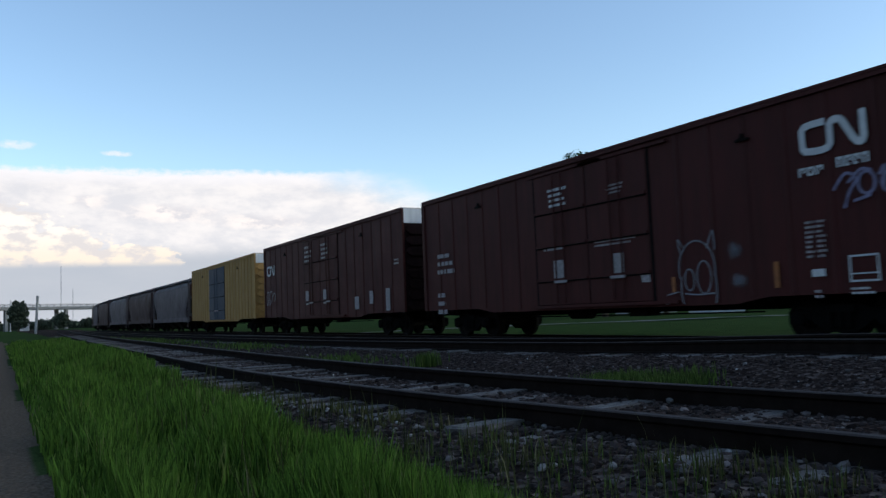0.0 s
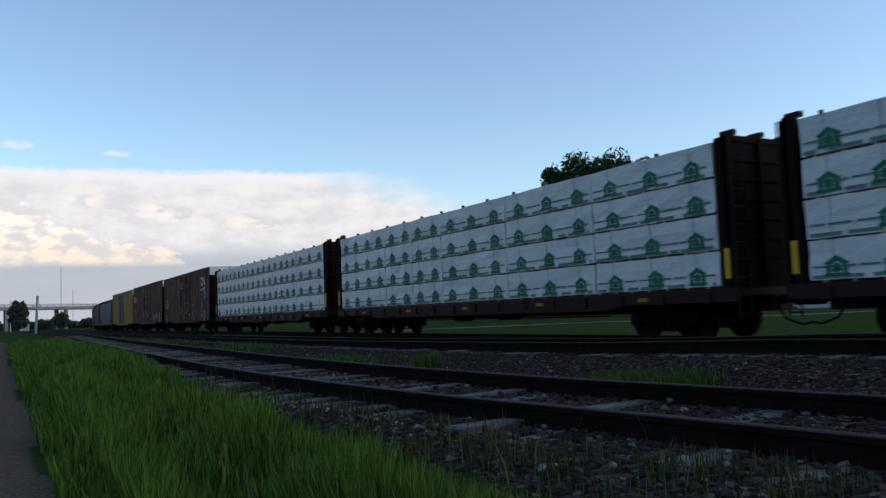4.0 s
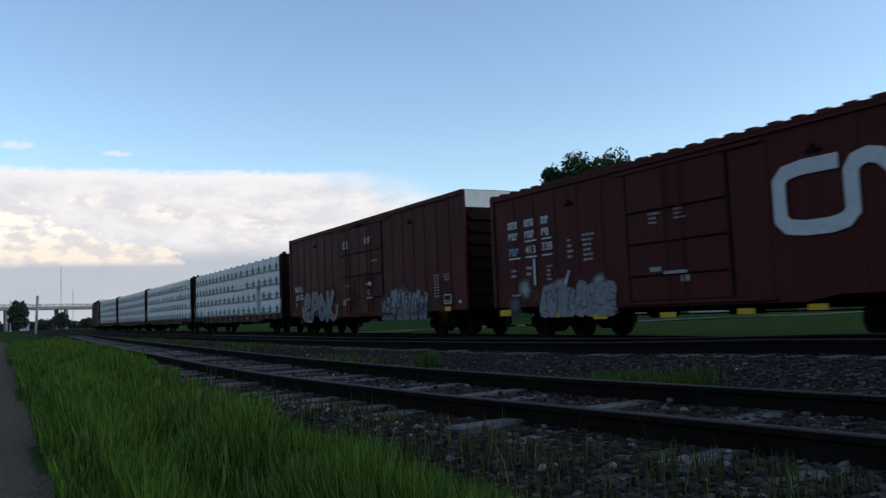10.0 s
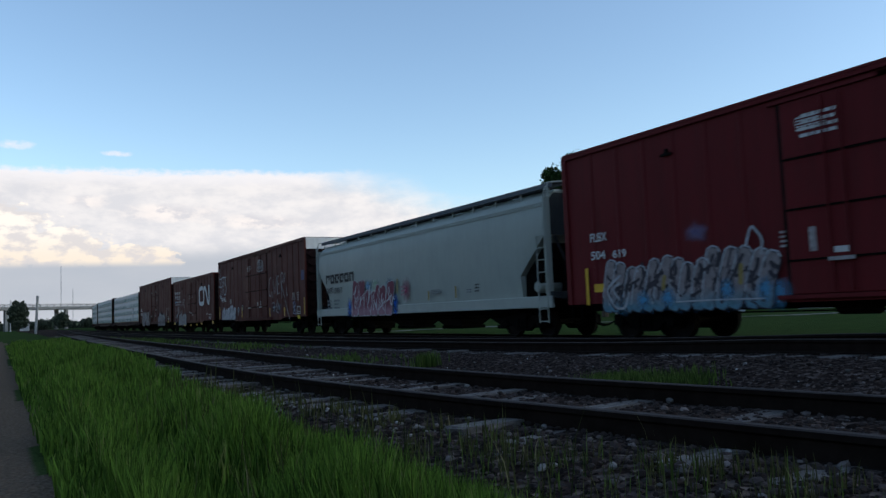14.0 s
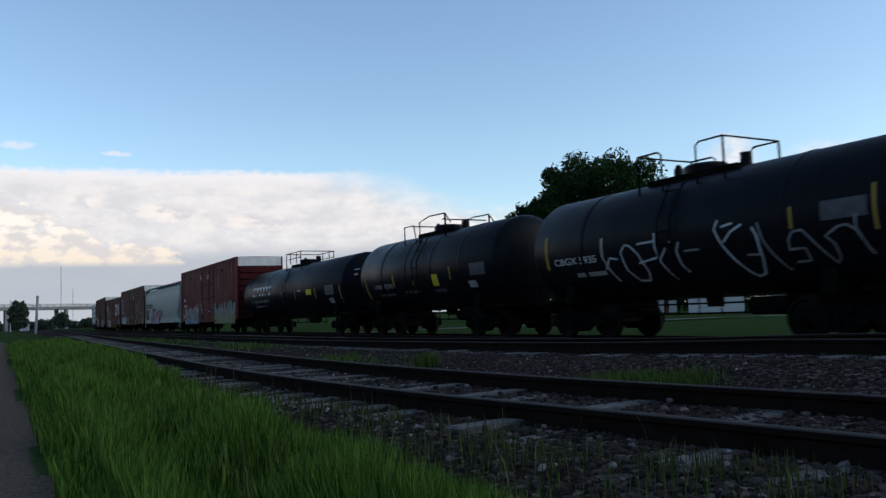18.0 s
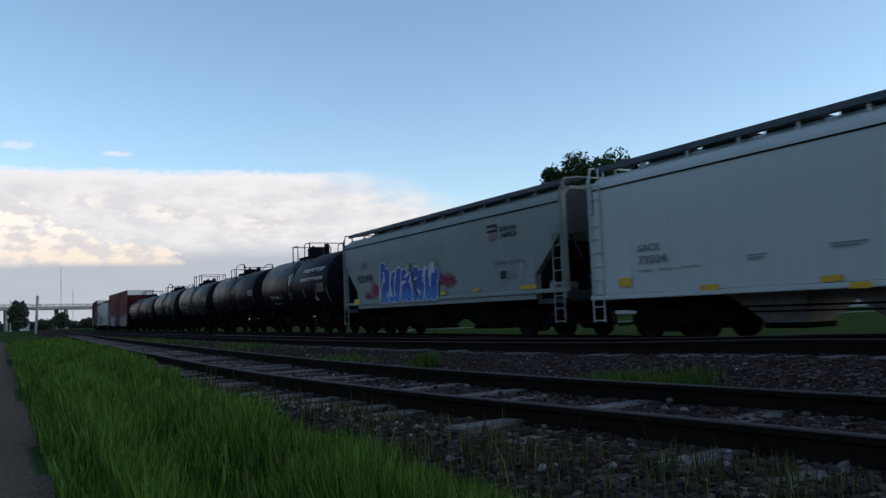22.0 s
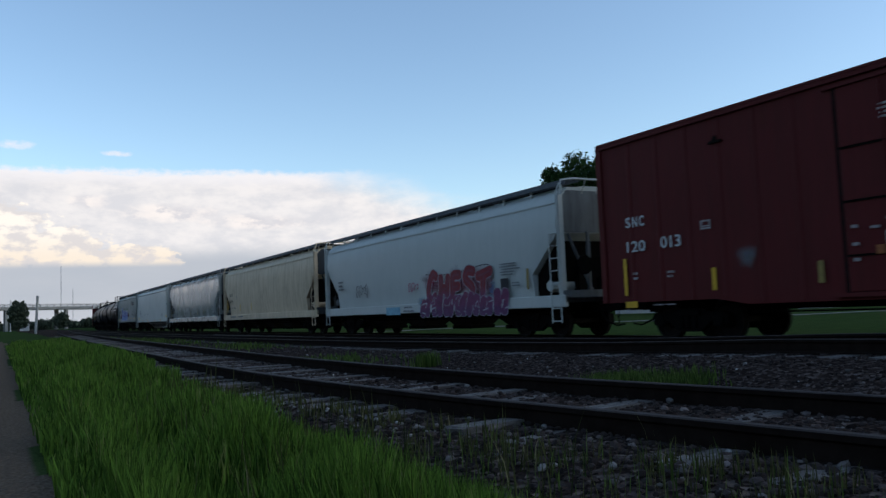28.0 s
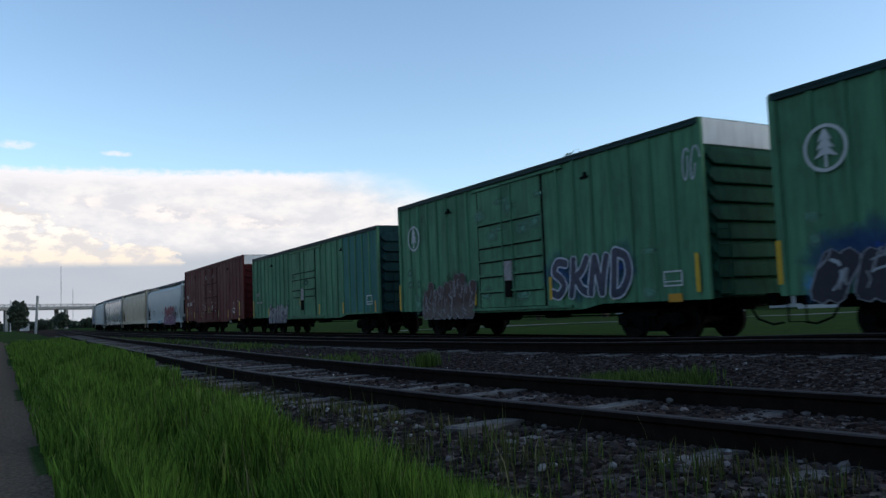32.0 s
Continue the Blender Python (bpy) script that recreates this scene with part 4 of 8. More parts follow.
        pipe(bm, [(-1.5, sy * (half - 0.12), eave), (-1.42, sy * (half - 0.08), deck - 0.02), (-1.0, sy * (half - 0.06), deck + 0.03), (1.0, sy * (half - 0.06), deck + 0.03), (1.42, sy * (half - 0.08), deck - 0.02), (1.5, sy * (half - 0.12), eave)], 0.028)
        for x in (-0.55, 0.0, 0.55):
            pipe(bm, [(x, sy * (half - 0.07), deck + 0.02), (x, sy * (half - back), eave + 0.1)], 0.018)
        part("end_rail", bm, body_paint, car)
        bm = bmesh.new()
        turned(bm, [(-0.62, 0.03), (-0.62, 0.15), (-0.55, 0.19), (0.3, 0.19), (0.37, 0.15), (0.37, 0.03)], "x", 14, (-0.7, sy * (half - 0.95), 1.5))
        part("brake_reservoir", bm, end_paint if sy > 0 else body_paint, car, smooth=True)
        bm = bmesh.new()
        box(bm, 0.1, 0.45, *e(0.5, 0.9), 1.2, 1.7)
        part("brake_valve", bm, UNDER, car)
        bm = bmesh.new()
        turned(bm, [(sy * (half - 0.02) - 0.02, 0.26), (sy * (half - 0.02) + 0.02, 0.28)], "y", 16, (-0.75, 0, 2.05))
        part("brake_wheel", bm, UNDER, car)
    # roof walk with its posts, and the hatches between the walks
    if boards:
        for sx in (-1, 1):
            bm = bmesh.new()
            box(bm, min(sx * 0.72, sx * 1.24), max(sx * 0.72, sx * 1.24), -half + 0.1, half - 0.1, deck - 0.04, deck)
            box(bm, min(sx * 1.22, sx * 1.27), max(sx * 1.22, sx * 1.27), -half + 0.1, half - 0.1, deck - 0.13, deck + 0.012)
            part("running_board", bm, GRATING, car, "grey steel roof walkway grating")
            bm = bmesh.new()
            box(bm, -0.015, 0.015, -0.035, 0.035, 0, 1)
            post = mesh_of("board_post", bm, body_paint)
            k = round(length / 1.5)
            for i in range(k + 1):
                y = -half + 0.35 + (length - 0.7) * i / k
                z0 = eave + 0.02
                placed("board_post", post, car, Matrix.Translation((sx * 1.20, y, z0)) @ Matrix.Diagonal((1, 1, deck - 0.02 - z0, 1)))
        bm = bmesh.new()
        box(bm, -0.5, 0.5, -half + 1.0, half - 1.0, eave + 0.30, eave + 0.42)
        part("hatch_trough", bm, body_paint, car)
        bm = bmesh.new()
        hw = (length - 2.4) / 9
        slab(bm, [(-hw * 0.40, 0.0), (-hw * 0.34, 0.13), (hw * 0.34, 0.13), (hw * 0.40, 0.0)], "x", -0.56, 0.56)
        lid = mesh_of("hatch_cover", bm, NEAR_BLACK)
        for i in range(9):
            placed("hatch_cover", lid, car, Matrix.Translation((0, -half + 1.2 + hw * (i + 0.5), eave + 0.42)))
    # discharge hoppers with their gates
    for i in range(bays):
        yc, bw = pitch * (i + 0.5 - bays / 2), pitch
        bm = bmesh.new()
        loft(bm, [[(-1.38, yc - bw * 0.43, 1.2), (1.38, yc - bw * 0.43, 1.2), (1.38, yc + bw * 0.43, 1.2), (-1.38, yc + bw * 0.43, 1.2)], [(-0.9, yc - bw * 0.31, 0.86), (0.9, yc - bw * 0.31, 0.86), (0.9, yc + bw * 0.31, 0.86), (-0.9, yc + bw * 0.31, 0.86)], [(-0.42, yc - bw * 0.17, 0.36), (0.42, yc - bw * 0.17, 0.36), (0.42, yc + bw * 0.17, 0.36), (-0.42, yc + bw * 0.17, 0.36)]])
        bay = part("hopper_bay", bm, bay_paint or OLDBAY, car)
        bm = bmesh.new()
        box(bm, -0.5, 0.5, yc - bw * 0.19, yc + bw * 0.19, 0.25, 0.37)
        pipe(bm, [(-0.8, yc, 0.33), (0.8, yc, 0.33)], 0.035)
        turned(bm, [(-0.84, 0.07), (-0.78, 0.07)], "x", 8, (0, yc, 0.33))
        part("outlet_gate", bm, UNDER, bay)
    edge = pitch * bays / 2
    for y0, y1 in ((-half + 0.2, -edge + 0.3), (edge - 0.3, half - 0.2)):
        bm = bmesh.new()
        box(bm, -0.25, 0.25, y0, y1, 0.7, 1.1)
        part("stub_sill", bm, UNDER, car)
    bm = bmesh.new()
    pipe(bm, [(-1.05, -half + 3.0, 0.74), (-1.05, half - 3.0, 0.74)], 0.022)
    pipe(bm, [(-0.7, -half + 2.5, 0.62), (-0.7, half - 2.5, 0.62)], 0.018)
    part("brake_pipe", bm, UNDER, car)
    running_gear(car, half - 2.15, half)
    return car, Side(car, half, 1.562)


# ---- tank cars ----
def tank_car(label, length, material, radius=1.50, axis_z=2.42, dome=0.25, rail_style=0, bands=0, group="freight train"):
    car = tagged(new("tank_car"), label, "tank car", group)
    half = length / 2
    bm = bmesh.new()
    prof = []
    for i in range(7):
        w = math.pi / 2 * i / 6
        prof.append((half - 0.5 + 0.5 * math.cos(w), max(0.02, radius * math.sin(w))))
    prof = prof + [(y * s, radius + 0.0) for y, s in ((half - 0.5, 0.33), (half - 0.5, -0.33))] + [(-y, r) for y, r in reversed(prof)]
    turned(bm, prof, "y", 40, (0, 0, axis_z))
    part("tank_shell", bm, material, car, smooth=True)
    for i in range(bands):
        bm = bmesh.new()
        y = -half * 0.55 + half * 1.1 * i / max(1, bands - 1)
        turned(bm, [(y - 0.06, radius - 0.05), (y - 0.06, radius + 0.015), (y + 0.06, radius + 0.015), (y + 0.06, radius - 0.05)], "y", 40, (0, 0, axis_z))
        part("shell_band", bm, material, car, smooth=True)
    zt = axis_z + radius
    bm = bmesh.new()
    turned(bm, [(zt - 0.2, 0.3), (zt - 0.2, 0.55), (zt + dome * 0.8, 0.55), (zt + dome, 0.48), (zt + dome, 0.05)], "z", 20)
    turned(bm, [(zt, 0.02), (zt, 0.14), (zt + dome + 0.1, 0.14), (zt + dome + 0.1, 0.02)], "z", 10, (0.1, -1.1, 0))
    turned(bm, [(zt, 0.02), (zt, 0.12), (zt + dome + 0.05, 0.12), (zt + dome + 0.18, 0.05)], "z", 10, (0.1, 1.0, 0))
    part("manway", bm, material, car, smooth=True)
    # platform and hand rails round the manway
    bm = bmesh.new()
    for sx in (-1, 1):
        box(bm, min(sx * 0.3, sx * 0.6), max(sx * 0.3, sx * 0.6), -1.4, 1.4, zt - 0.12, zt + 0.02)
    part("platform", bm, UNDER, car)
    top = zt + (0.62 if rail_style != 1 else 0.55)
    for sx in (-1, 1):
        bm = bmesh.new()
        x = sx * 0.95
        if rail_style == 1:
            pipe(bm, [(x, 1.9, zt - 0.45), (x, 1.9, zt + 0.34), (x, 1.1, zt + 0.34), (x, 0.9, zt - 0.3)], 0.025)
            pipe(bm, [(x, 0.6, zt - 0.4), (x, 0.6, zt + 0.40), (x, -0.2, top), (x, -1.4, zt + 0.52), (x, -1.8, zt + 0.15)], 0.025)
            pipe(bm, [(x, -1.4, zt - 0.4), (x, -1.4, zt + 0.52)], 0.035)
        elif rail_style == 2:
            for sy in (-1, 1):
                pipe(bm, [(x, sy * 0.55, zt - 0.35), (x, sy * 0.55, top - 0.08), (x, sy * 0.66, top), (x, sy * 1.35, top)], 0.025)
                pipe(bm, [(x, sy * 1.35, zt - 0.4), (x, sy * 1.35, top)], 0.03)
        else:
            pipe(bm, [(x, 1.2, zt - 0.4), (x, 1.2, top), (x, -1.2, top), (x, -1.2, zt - 0.4)], 0.025)
            pipe(bm, [(x, 1.2, zt + 0.3), (x, -1.2, zt + 0.3)], 0.018)
            pipe(bm, [(x, 0.5, zt), (x, 0.5, top)], 0.022)
            pipe(bm, [(x, -0.5, zt), (x, -0.5, top)], 0.022)
        part("hand_rail", bm, UNDER, car)
    for y in (-1.2, 1.2) if rail_style != 2 else (-1.35, 1.35):
        bm = bmesh.new()
        pipe(bm, [(-0.95, y, top if rail_style != 1 else zt + 0.32), (0.95, y, top if rail_style != 1 else zt + 0.32)], 0.022)
        part("hand_rail", bm, UNDER, car)
    # ladder down the near side, safety rail along the tank
    bm = bmesh.new()
    for y in (-0.22, 0.22):
        pipe(bm, [(-1.05, y, zt - 0.25), (-radius - 0.07, y, axis_z + 0.35), (-radius - 0.07, y, axis_z - 0.5), (-1.35, y, 0.75)], 0.02)
    for i in range(9):
        z = 0.95 + 0.32 * i
        x = -radius - 0.07 if axis_z - 0.5 < z < axis_z + 0.4 else (-1.38 if z < axis_z else -1.3)
        pipe(bm, [(x, -0.22, z), (x, 0.22, z)], 0.014)
    part("ladder", bm, UNDER, car)
    # sills, saddles, end rails
    for sy in (1, -1):
        bm = bmesh.new()
        box(bm, -0.3, 0.3, min(sy * (half + 0.35), sy * (half - 3.4)), max(sy * (half + 0.35), sy * (half - 3.4)), 0.68, 1.08)
        slab(bm, [(-1.35, 0.95), (1.35, 0.95), (1.25, 1.45), (-1.25, 1.45)], "y", min(sy * (half - 1.9), sy * (half - 1.55)), max(sy * (half - 1.9), sy * (half - 1.55)))
        box(bm, -1.45, 1.45, min(sy * (half + 0.3), sy * (half - 1.0)), max(sy * (half + 0.3), sy * (half - 1.0)), 0.98, 1.06)
        part("stub_sill", bm, UNDER, car)
        bm = bmesh.new()
        pipe(bm, [(-1.42, sy * (half + 0.28), 0.4), (-1.42, sy * (half + 0.28), 2.0), (1.42, sy * (half + 0.28), 2.0), (1.42, sy * (half + 0.28), 0.4)], 0.022)
        pipe(bm, [(-1.42, sy * (half + 0.28), 1.55), (1.42, sy * (half + 0.28), 1.55)], 0.018)
        pipe(bm, [(-1.42, sy * (half - 0.5), 0.98), (-1.42, sy * (half - 0.5), 1.65), (-1.42, sy * (half + 0.28), 1.65)], 0.02)
        part("end_rail", bm, UNDER, car)
    for z in (0.62, 0.84):
        bm = bmesh.new()
        pipe(bm, [(-1.25, -half + 3.0, z), (-1.25, half - 3.0, z)], 0.022)
        part("side_rod", bm, UNDER, car)
    bm = bmesh.new()
    pipe(bm, [(0, 0, 0.58), (0, 0, 1.05)], 0.02)
    hanger = mesh_of("rod_hanger", bm, UNDER)
    for i in range(9):
        placed("rod_hanger", hanger, car, Matrix.Translation((-1.25, (half - 3.1) * (i - 4) / 4, 0)))
    bm = bmesh.new()
    turned(bm, [(0.75, 0.05), (0.75, 0.2), (1.0, 0.22), (1.0, 0.05)], "z", 12)
    part("outlet_valve", bm, UNDER, car)
    bm = bmesh.new()
    turned(bm, [(-0.5, 0.05), (-0.5, 0.2), (0.5, 0.2), (0.5, 0.05)], "y", 12, (-0.5, -2.0, 0.75))
    part("brake_cylinder", bm, UNDER, car)
    running_gear(car, half - 1.75, half + 0.3)
    return car, Side(car, half, radius)


def on_shell(car, half, radius, axis_z, u, z, w, h, material, name="reflector"):
    """A plate that follows the round of the tank."""
    bm = bmesh.new()
    n = max(1, int(h / 0.12))
    ring0, ring1 = [], []
    rows = []
    for i in range(n + 1):
        zz = z + h * i / n - axis_z
        zz = max(-radius * 0.98, min(radius * 0.98, zz))
        c = math.sqrt(radius * radius - zz * zz) / radius
        rows.append([(-c * (radius + 0.006), half - u, axis_z + zz * 1.004), (-c * (radius + 0.006), half - u - w, axis_z + zz * 1.004)])
    vs = [[bm.verts.new(p) for p in r] for r in rows]
    for r, s in zip(vs, vs[1:]):
        bm.faces.new((r[0], r[1], s[1], s[0]))
    return part(name, bm, material, car)


def shell_word(car, half, radius, axis_z, text, u, z, h, w=None, material=None, fat=0.0):
    me = word_mesh(text, h, material or STENCIL, w, fat, 0.0)
    for v in me.vertices:
        zz = max(-radius * 0.99, min(radius * 0.99, z + v.co.y - axis_z))
        c = math.sqrt(radius * radius - zz * zz) / radius
        y = half - u - v.co.x
        v.co = (-c * (radius + 0.008), y, axis_z + zz)
    return part("lettering", me, None, car)


# ---- centre-beam flat cars with wrapped lumber ----
def wrap_material():
    m, nt, b = nodes_of("white_lumber_wrap")
    n = node(nt, "ShaderNodeTexNoise", Scale=3.5, Detail=6.0, Roughness=0.6)
    link(nt, coords(nt, (1, 1, 2.2)), n.inputs[0])
    n2 = node(nt, "ShaderNodeTexNoise", Scale=0.8, Detail=3.0)
    link(nt, coords(nt), n2.inputs[0])
    r = ramp(nt, n.outputs[0], [(0.3, (0.51, 0.53, 0.51)), (0.7, (0.67, 0.69, 0.67))])
    c = mix(nt, n2.outputs[0], r.outputs[0], (0.57, 0.60, 0.59))
    link(nt, c, b.inputs["Base Color"])
    b.inputs["Roughness"].default_value = 0.42
    bumped(nt, b, n.outputs[0], 0.55, 0.05)
    return m


WRAP = wrap_material()
PRINT = plain("green_print", (0.015, 0.135, 0.085), rough=0.5, vary=0.2)
PRINT_DIM = plain("grey_green_print", (0.10, 0.21, 0.185), rough=0.5, vary=0.2)
STRAP = plain("dark_strap", (0.05, 0.05, 0.055), rough=0.6)
STRAP_PALE = plain("pale_strap", (0.36, 0.39, 0.40), rough=0.5)
BOARD = plain("raw_lumber", (0.42, 0.33, 0.2), rough=0.8, vary=0.3)


REFLECT_OLD = plain("grimy_orange_reflector", (0.30, 0.16, 0.03), rough=0.6, vary=0.3)


def print_mesh():
    """A small green house emblem."""
    bm = bmesh.new()
    for o in ([(-0.19, 0.02), (-0.19, 0.22), (-0.25, 0.22), (0.0, 0.40), (0.25, 0.22), (0.19, 0.22), (0.19, 0.02), (0.12, 0.02), (0.12, 0.19), (0.0, 0.28), (-0.12, 0.19), (-0.12, 0.02)], [(-0.09, 0.05), (-0.10, 0.11), (-0.045, 0.13), (-0.10, 0.16), (0.0, 0.25), (0.10, 0.16), (0.045, 0.13), (0.10, 0.11), (0.09, 0.05), (0.03, 0.07), (0.03, 0.03), (-0.03, 0.03), (-0.03, 0.07)], [(-0.23, -0.05), (0.23, -0.05), (0.23, 0.025), (-0.23, 0.025)]):
        slab(bm, o, "z", -0.002, 0.002)
    for v in bm.verts:
        v.co.x, v.co.y = v.co.x * 1.12, v.co.y * 0.9
    return mesh_of("green_emblem", bm, PRINT)


EMBLEM = print_mesh()


def bundle_mesh(w, h, seed):
    rng = random.Random(seed)
    bm = bmesh.new()
    box(bm, -1.46, -0.12, -w / 2, w / 2, 0.0, h)
    bmesh.ops.subdivide_edges(bm, edges=[e for e in bm.edges if abs((e.verts[0].co - e.verts[1].co).y) > 0.5], cuts=5)
    bmesh.ops.subdivide_edges(bm, edges=[e for e in bm.edges if abs((e.verts[0].co - e.verts[1].co).z) > 0.5], cuts=2)
    for v in bm.verts:
        v.co += Vector((rng.uniform(-0.02, 0.015), rng.uniform(-0.015, 0.015), rng.uniform(-0.012, 0.012)))
    return mesh_of("wrapped_package", bm, WRAP)


def line_print(w, seed):
    """Two broken lines of small print along the foot of a bundle."""
    rng = random.Random(seed)
    bm = bmesh.new()
    x = 0.04
    while x < w - 0.1:
        l = min(rng.uniform(0.25, 0.75), w - 0.04 - x)
        slab(bm, [(x, 0.0), (x + l, 0.0), (x + l, 0.07), (x, 0.07)], "z", -0.001, 0.001)
        x += l + rng.uniform(0.04, 0.3)
    x = 0.04
    while x < w - 0.1:
        l = min(rng.uniform(0.3, 0.9), w - 0.04 - x)
        slab(bm, [(x, 0.205), (x + l, 0.205), (x + l, 0.245), (x, 0.245)], "z", -0.001, 0.001)
        x += l + rng.uniform(0.03, 0.12)
    return mesh_of("printed_line", bm, PRINT_DIM)


def block(name, x0, x1, y0, y1, z0, z1, material):
    bm = bmesh.new()
    box(bm, x0, x1, y0, y1, z0, z1)
    return mesh_of(name, bm, material)


# bulkheads share the end brown, with shade already in its colour
BULK_POST = block("bulkhead_post", 0, 0.14, -0.18, 0.18, 0, 3.26, END_BROWN)
BULK_RIB = block("bulkhead_rib", -1.45, 1.45, -0.15, 0.15, 0, 0.07, END_BROWN)
BULK_CAP = block("bulkhead_cap", 0, 0.12, -0.18, 0.18, 0, 0.11, DECKBROWN)


def centrebeam(label, load, seed, group="freight train", notch=None, columns=()):
    """load: length of the lumber load; four tiers of wrapped bundles on each side of the beam."""
    car = tagged(new("centrebeam_flatcar"), label, "flat car", group)
    rng = random.Random(seed)
    half = load / 2 + 0.42
    deck, top = 1.15, 4.41
    bm = bmesh.new()
    box(bm, -1.48, 1.48, -half, half, 0.98, deck)
    box(bm, -0.3, 0.3, -half, half, 0.62, 0.98)
    for sx in (-1, 1):
        slab(bm, [(-half, 0.86), (-half + 3.5, 0.86), (-half + 4.2, 0.74), (half - 4.2, 0.74), (half - 3.5, 0.86), (half, 0.86), (half, deck), (-half, deck)], "x", min(sx * 1.44, sx * 1.52), max(sx * 1.44, sx * 1.52))
    part("deck", bm, DECKBROWN, car)
    # winch boxes and stake pockets along the side sill
    bm = bmesh.new()
    box(bm, -1.58, -1.52, -0.12, 0.12, 0.84, 1.08)
    pocket = mesh_of("winch", bm, DECKBROWN)
    bm = bmesh.new()
    box(bm, -1.526, -1.52, -0.17, 0.17, 0.93, 1.02)
    flag = mesh_of("reflector", bm, REFLECT_OLD)
    k = 16
    for i in range(k):
        y = -half + 0.8 + (2 * half - 1.6) * i / (k - 1)
        placed("winch", pocket, car, Matrix.Translation((0, y, 0)))
        if i % 3 == 1:
            placed("reflector", flag, car, Matrix.Translation((0, y + 0.6, 0)))
    # bulkheads with cross ribs
    for sy in (1, -1):
        y0, y1 = sorted((sy * half, sy * (half - 0.36)))
        ym, pm = (y0 + y1) / 2, sy * (half - 0.12)
        bm = bmesh.new()
        box(bm, -1.50, 1.50, pm - 0.04, pm + 0.04, deck, top + 0.05)
        head = part("bulkhead", bm, END_BROWN, car)
        for x in (-1.50, -0.5, 0.42, 1.36):
            placed("bulkhead_post", BULK_POST, head, Matrix.Translation((x, ym, deck)))
        for i in range(8):
            placed("bulkhead_rib", BULK_RIB, head, Matrix.Translation((0, ym, deck + 0.2 + (top - deck - 0.3) * i / 7)))
        for x in (-1.3, -0.4, 0.5):
            placed("bulkhead_cap", BULK_CAP, head, Matrix.Translation((x, ym, top + 0.05)))
        bm = bmesh.new()
        for x in (-1.50, -1.12):
            pipe(bm, [(x, sy * (half + 0.05), 0.5), (x, sy * (half + 0.05), top)], 0.02)
        for i in range(10):
            pipe(bm, [(-1.50, sy * (half + 0.05), 0.6 + 0.38 * i), (-1.12, sy * (half + 0.05), 0.6 + 0.38 * i)], 0.014)
        part("ladder", bm, DECKBROWN, car)
        bm = bmesh.new()
        box(bm, -1.512, -1.503, y0 + 0.12, y0 + 0.26, 1.35, 2.0)
        part("reflector", bm, REFLECT, car)
    bm = bmesh.new()
    box(bm, -0.1, 0.1, -half + 0.4, half - 0.4, top - 0.1, top + 0.02)
    k = 14
    for i in range(k):
        y = -half + 0.6 + (2 * half - 1.2) * i / (k - 1)
        box(bm, -0.06, 0.06, y - 0.08, y + 0.08, deck, top)
    part("centre_beam", bm, DECKBROWN, car)
    # lumber
    tiers, th = 4, (top - deck - 0.06) / 4
    for side in (-1, 1):
        for t in range(tiers):
            lens = [q * load / sum(columns) for q in columns]
            if notch and t < 2 and side < 0:
                lens = [notch[0] * 0.5, notch[0] * 0.5, notch[1] - notch[0], load - notch[1]]
            u = 0.0
            for j, l in enumerate(lens):
                z = deck + 0.05 + th * t
                yc = load / 2 - u - l / 2
                gap = rng.choice((0.03, 0.045, 0.06))
                me = bundle_mesh(l - gap, th - 0.045, rng.random())
                b = placed("wrapped_package", me, car, Matrix.Translation((0, yc, z)) if side < 0 else Matrix.Translation((0, yc, z)) @ Matrix.Rotation(math.pi, 4, "Z"), "white-wrapped lumber bundle printed in green")
                if notch and t < 2 and side < 0 and j == 2:
                    b.location.x += 0.28
                elif side < 0:
                    n = max(1, round(l / 1.18))
                    for q in range(n):
                        if rng.random() < 0.97:
                            y = l / 2 - l * (q + 0.55) / n + rng.uniform(-0.05, 0.05)
                            placed("green_emblem", EMBLEM, b, side_matrix(-1.484, y, 0.10 + rng.uniform(-0.02, 0.02)))
                    tagged(placed("printed_line", line_print(l - gap - 0.1, rng.random()), b, side_matrix(-1.4825, l / 2 - 0.05, 0.02)), kind="stuff")
                    bm = bmesh.new()
                    for q in range(max(2, round(l / 1.2))):
                        y = -l / 2 + l * (q + 0.5) / max(2, round(l / 1.2))
                        box(bm, -1.483, -1.478, y - 0.012, y + 0.012, 0.01, th - 0.05)
                    tagged(part("strap", bm, STRAP_PALE, b), kind="stuff")
                u += l
            if side < 0:
                bm = bmesh.new()
                for q in range(int(load / 0.6)):
                    box(bm, -1.44, -0.15, load / 2 - 0.3 - q * 0.6 - 0.045, load / 2 - 0.3 - q * 0.6 + 0.045, deck + 0.003 + th * t, deck + 0.05 + th * t)
                tagged(part("dunnage", bm, BOARD, car), kind="stuff")
    bm = bmesh.new()
    for q in range(round(load / 1.5)):
        y = load / 2 - 0.5 - q * 1.5
        box(bm, -1.49, -1.40, y - 0.03, y + 0.03, top - 0.06, top + 0.015)
    tagged(part("cable_clip", bm, STRAP, car), kind="stuff")
    bm = bmesh.new()
    turned(bm, [(-0.4, 0.05), (-0.4, 0.19), (0.4, 0.19), (0.4, 0.05)], "y", 12, (-0.8, 1.2, 0.7))
    box(bm, -1.2, -0.7, -2.2, -1.6, 0.55, 0.95)
    pipe(bm, [(-1.1, -half * 0.6, 0.6), (-1.1, half * 0.6, 0.6)], 0.02)
    part("brake_gear", bm, UNDER, car)
    running_gear(car, half - 2.6, half)
    return car, Side(car, half, 1.52)


